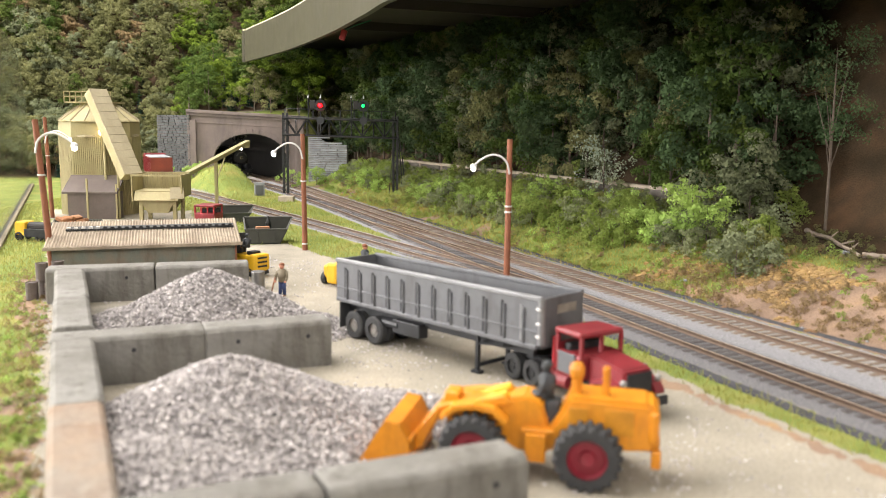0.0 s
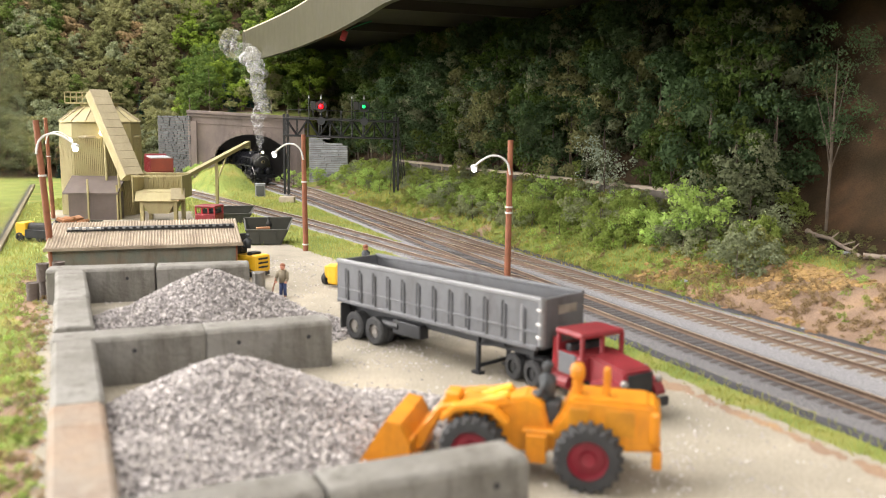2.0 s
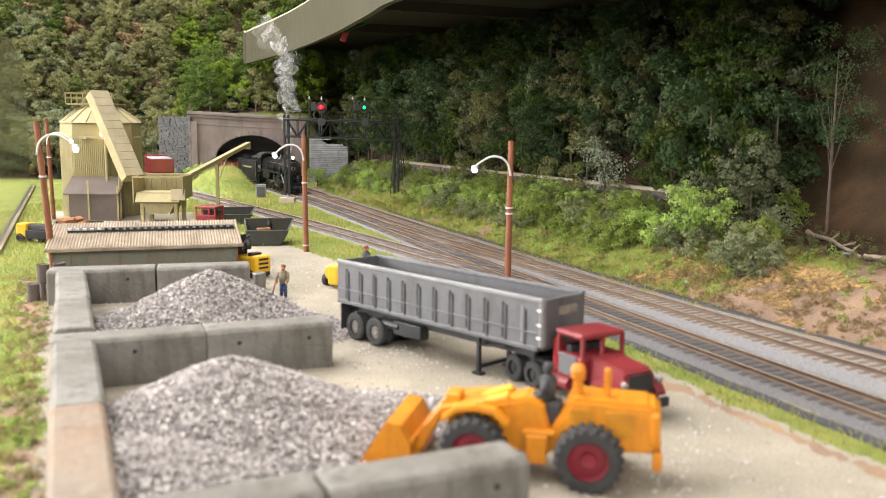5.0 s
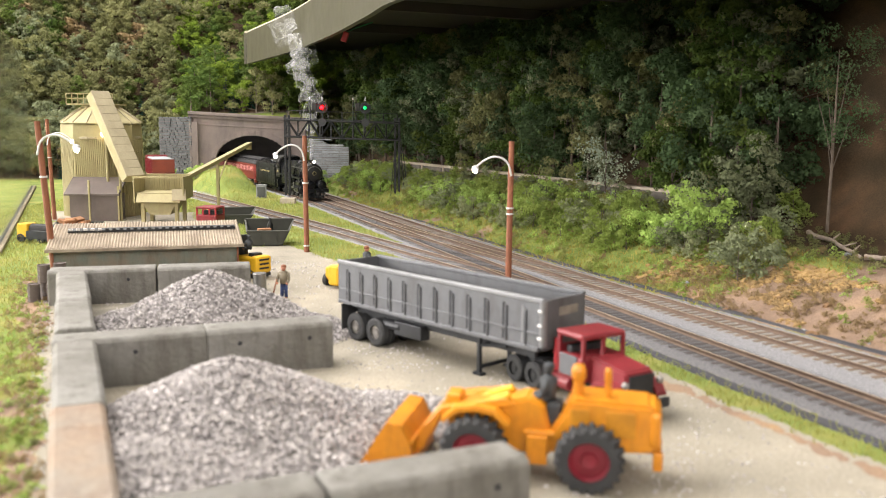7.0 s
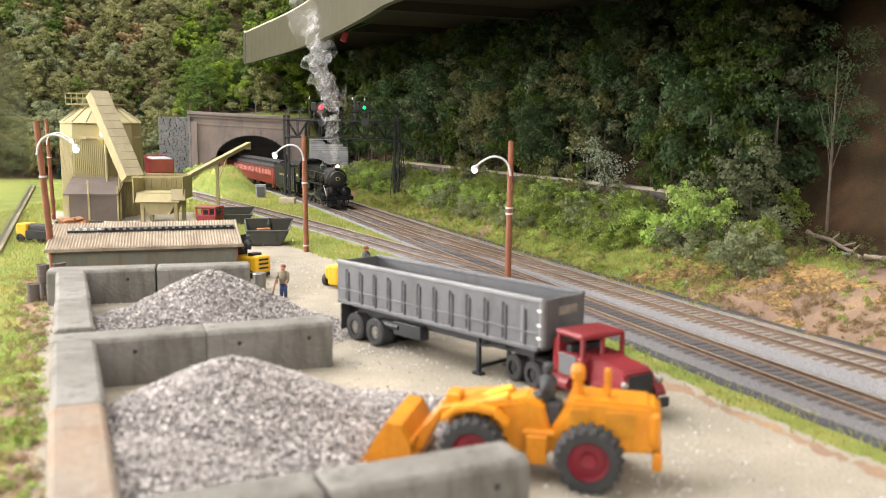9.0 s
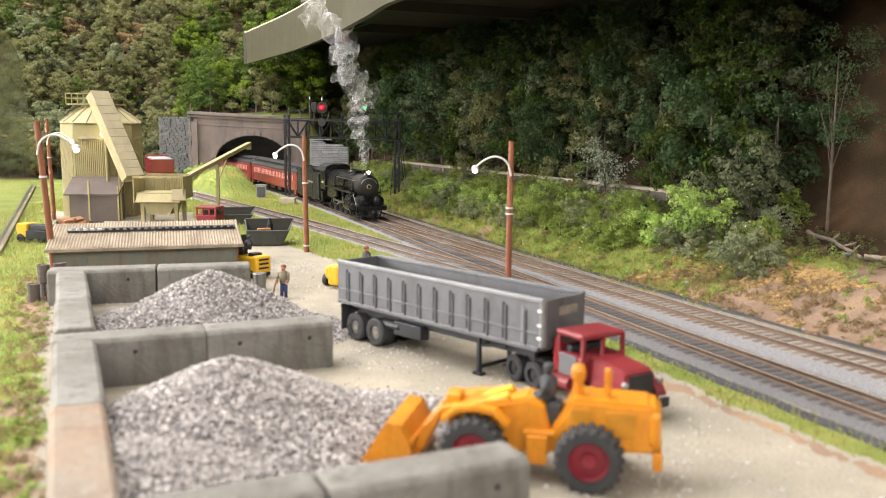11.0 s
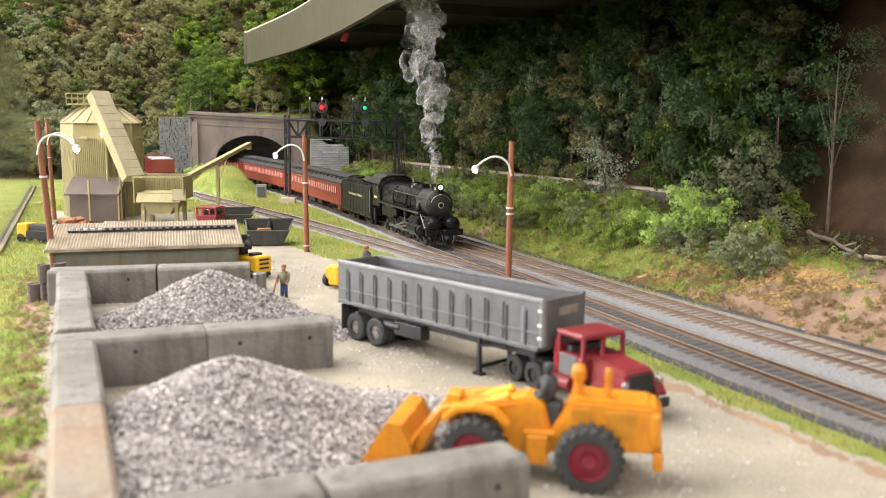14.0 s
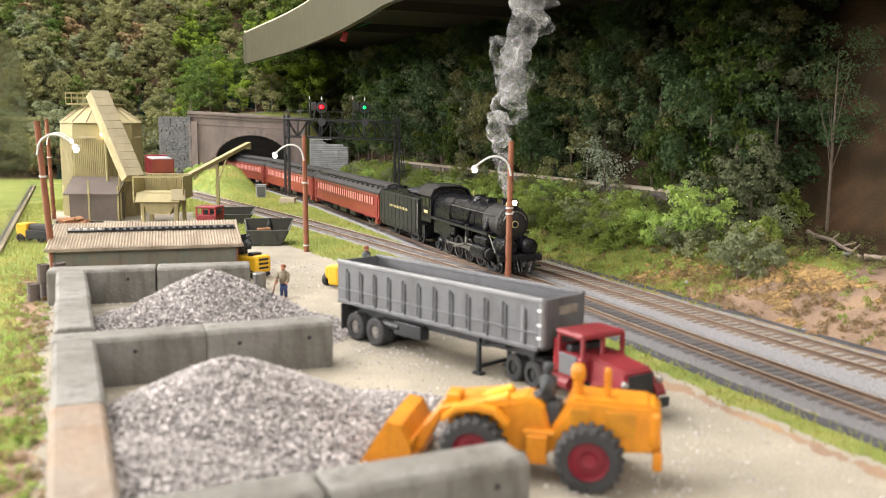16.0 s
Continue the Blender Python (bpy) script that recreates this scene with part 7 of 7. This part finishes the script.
# ---- smoke: thin folded veils in rigid puffs ----
def smoke_material():
    """Pale veil, thinner where it is drawn out, torn by fine noise."""
    m = bpy.data.materials.new("pale_smoke")
    m.use_nodes = True
    nt = m.node_tree
    L, N = nt.links.new, nt.nodes.new
    nt.nodes.remove(nt.nodes["Principled BSDF"])
    out = nt.nodes["Material Output"]
    tc, n, r, at = N("ShaderNodeTexCoord"), N("ShaderNodeTexNoise"), N("ShaderNodeMapRange"), N("ShaderNodeAttribute")
    at.attribute_name = "veil"
    n.inputs["Scale"].default_value, n.inputs["Detail"].default_value, n.inputs["Distortion"].default_value = 70, 4, 1.6
    L(tc.outputs["Object"], n.inputs["Vector"])
    r.inputs["From Min"].default_value, r.inputs["From Max"].default_value = 0.34, 0.66
    r.inputs["To Min"].default_value = 0.12
    L(n.outputs["Fac"], r.inputs["Value"])
    mu = N("ShaderNodeMath")
    mu.operation, mu.use_clamp = "MULTIPLY", True
    L(r.outputs["Result"], mu.inputs[0])
    L(at.outputs["Fac"], mu.inputs[1])
    df, tl, half, tp, mx = N("ShaderNodeBsdfDiffuse"), N("ShaderNodeBsdfTranslucent"), N("ShaderNodeMixShader"), N("ShaderNodeBsdfTransparent"), N("ShaderNodeMixShader")
    for sh in (df, tl):
        sh.inputs["Color"].default_value = (0.82, 0.82, 0.84, 1)
    L(df.outputs[0], half.inputs[1])
    L(tl.outputs[0], half.inputs[2])
    L(mu.outputs[0], mx.inputs[0])
    L(tp.outputs[0], mx.inputs[1])
    L(half.outputs[0], mx.inputs[2])
    L(mx.outputs[0], out.inputs["Surface"])
    return m


SMOKE = smoke_material()


def puff(seed, r, thick, parent, x, y, z, tall):
    """A ball of veil, folded by rolling shears of ever smaller size; where it is stretched it grows thin."""
    rng = np.random.default_rng(seed)
    bm = B()
    bmesh.ops.create_icosphere(bm, subdivisions=5, radius=1.0)
    V = np.array([v.co[:] for v in bm.verts])
    Fs = np.array([[v.index for v in f.verts] for f in bm.faces])
    bm.free()
    ico = V.copy()
    V = V * (0.62, 0.62, 0.62 * tall)
    for wave, amp in ((2.6, 0.28), (1.5, 0.19), (0.9, 0.10), (0.55, 0.05)):
        for _ in range(2):
            d, e = rng.normal(size=3), rng.normal(size=3)
            d /= np.linalg.norm(d)
            e -= d * (e @ d)
            e /= np.linalg.norm(e)
            V = V + np.sin(6.283 / wave * (V @ d) + rng.uniform(0, 6.28))[:, None] * e * amp

    def areas(P):
        return np.linalg.norm(np.cross(P[Fs[:, 1]] - P[Fs[:, 0]], P[Fs[:, 2]] - P[Fs[:, 0]]), axis=1)
    ratio = 0.36 * areas(ico) / np.maximum(areas(V), 1e-9)
    dens = np.zeros(len(V))
    cnt = np.zeros(len(V))
    for k in range(3):
        np.add.at(dens, Fs[:, k], ratio)
        np.add.at(cnt, Fs[:, k], 1)
    dens = dens / cnt
    dens = np.clip(dens / np.percentile(dens, 88), 0, 1.3)
    patch = np.sin(ico @ rng.normal(size=(3, 3)) * 2.2 + rng.uniform(0, 6.28, 3)).sum(1)
    dens = dens * np.clip(0.75 + 0.4 * patch, 0, 1.2)
    Fs = Fs[dens[Fs].max(1) > 0.1]
    dens = np.clip(dens - 0.08, 0, 2) * thick
    ob = raw("puff", V * r, Fs, SMOKE, parent, smooth=True)
    at_d = ob.data.attributes.new("veil", "FLOAT", "POINT")
    at_d.data.foreach_set("value", dens.astype(np.float32))
    ob.matrix_basis = loc(x, y, z)
    return ob


PLUME = thing("smoke_plume", 0, 0, 0, 0, "pale grey smoke curling up from the locomotive stack", "smoke")
PUFFS = []
rng = np.random.default_rng(3)
for k in range(20):
    u = k / 19
    z = 4 + 170 * u ** 1.1
    r = 4.2 + 20.5 * u ** 0.75
    x0 = (3 + 7 * u) * math.sin(k * 0.9) * u ** 0.5 + rng.normal() * 2.5 * u
    y0 = -14 * u + rng.normal() * 4 * u
    PUFFS.append((puff(100 + k, r, 0.62 - 0.24 * u, PLUME, x0, y0, z, 1.5 - 0.5 * u), x0, y0, z, u, k))
# how far the top of the plume trails to the side, in millimetres, by seconds
BEND_T = [0, 1.5, 4, 6.5, 8.5, 9.5, 11.5, 12, 13, 13.5, 14, 15, 15.5, 16]
BEND = [-8, -14, -20, -8, -16, -30, -62, -105, -100, -50, -26, -36, -24, 4]


def motions():
    """Keys the train, its running gear and its smoke."""
    times = [k * 0.5 for k in range(33)]
    walk(LOCO, [(t, vehicle_pose(front_at(t), 40, 130)) for t in times])
    walk(TENDER, [(t, vehicle_pose(front_at(t) - 171, 26, 94)) for t in times])
    for i, c in enumerate(COACHES):
        walk(c, [(t, vehicle_pose(front_at(t) - 292 - i * (COACH_L + 3), 42, COACH_L - 42)) for t in times])
    fine = [k * 0.2 for k in range(81)]

    def turn(t):
        return (front_at(t) - front_at(0)) / 9.6
    for w, x, r in DRIVERS:
        walk(w, [(t, loc(x, 0, r, 0, 0, math.degrees(turn(t)))) for t in fine])
    for ob, sy in RODS:
        walk(ob, [(t, loc(-86 + 4.2 * math.sin(turn(t) + sy * 0.785), sy * 11.6, 9.6 + 4.2 * math.cos(turn(t) + sy * 0.785))) for t in fine])
    for ob, sy in MAIN_RODS:
        rows = []
        for t in fine:
            a = turn(t) + sy * 0.785
            zr = 9.6 + 4.2 * math.cos(a)
            ang = math.degrees(math.atan2(14 - zr, 40))
            rows.append((t, loc(-77 + 4.2 * math.sin(a), sy * 13, (zr + 14) / 2, 0, 0, -ang)))
        walk(ob, rows)
    rows = []
    for t in times:
        p = vehicle_pose(front_at(t), 40, 130) @ Vector((-0.032, 0, 0.055))
        rows.append((t, Matrix.Translation(p)))
    walk(PLUME, rows)
    for ob, x0, y0, z0, u, k in PUFFS:
        rows = []
        for t in times:
            g = min(1.0, 0.28 + 0.8 * t)
            w = t * 2.3 - u * 5.5
            bend = float(np.interp(t, BEND_T, BEND)) * max(0.0, (u - 0.46) / 0.54) ** 1.15
            x = bend + x0 + 9 * u * math.sin(w) + 2.5 * u * math.sin(2.3 * w + k)
            y = y0 + 0.25 * bend + 4 * u * math.cos(w * 0.8 + k)
            rows.append((t, loc(g * x, g * g * y + 10 * (1 - g), g * (z0 + 4 * u * math.sin(w * 1.3 + k)), t * 24 * (1 if k % 2 else -1) + k * 40, 12 * math.sin(w + k))))
        walk(ob, rows)


motions()
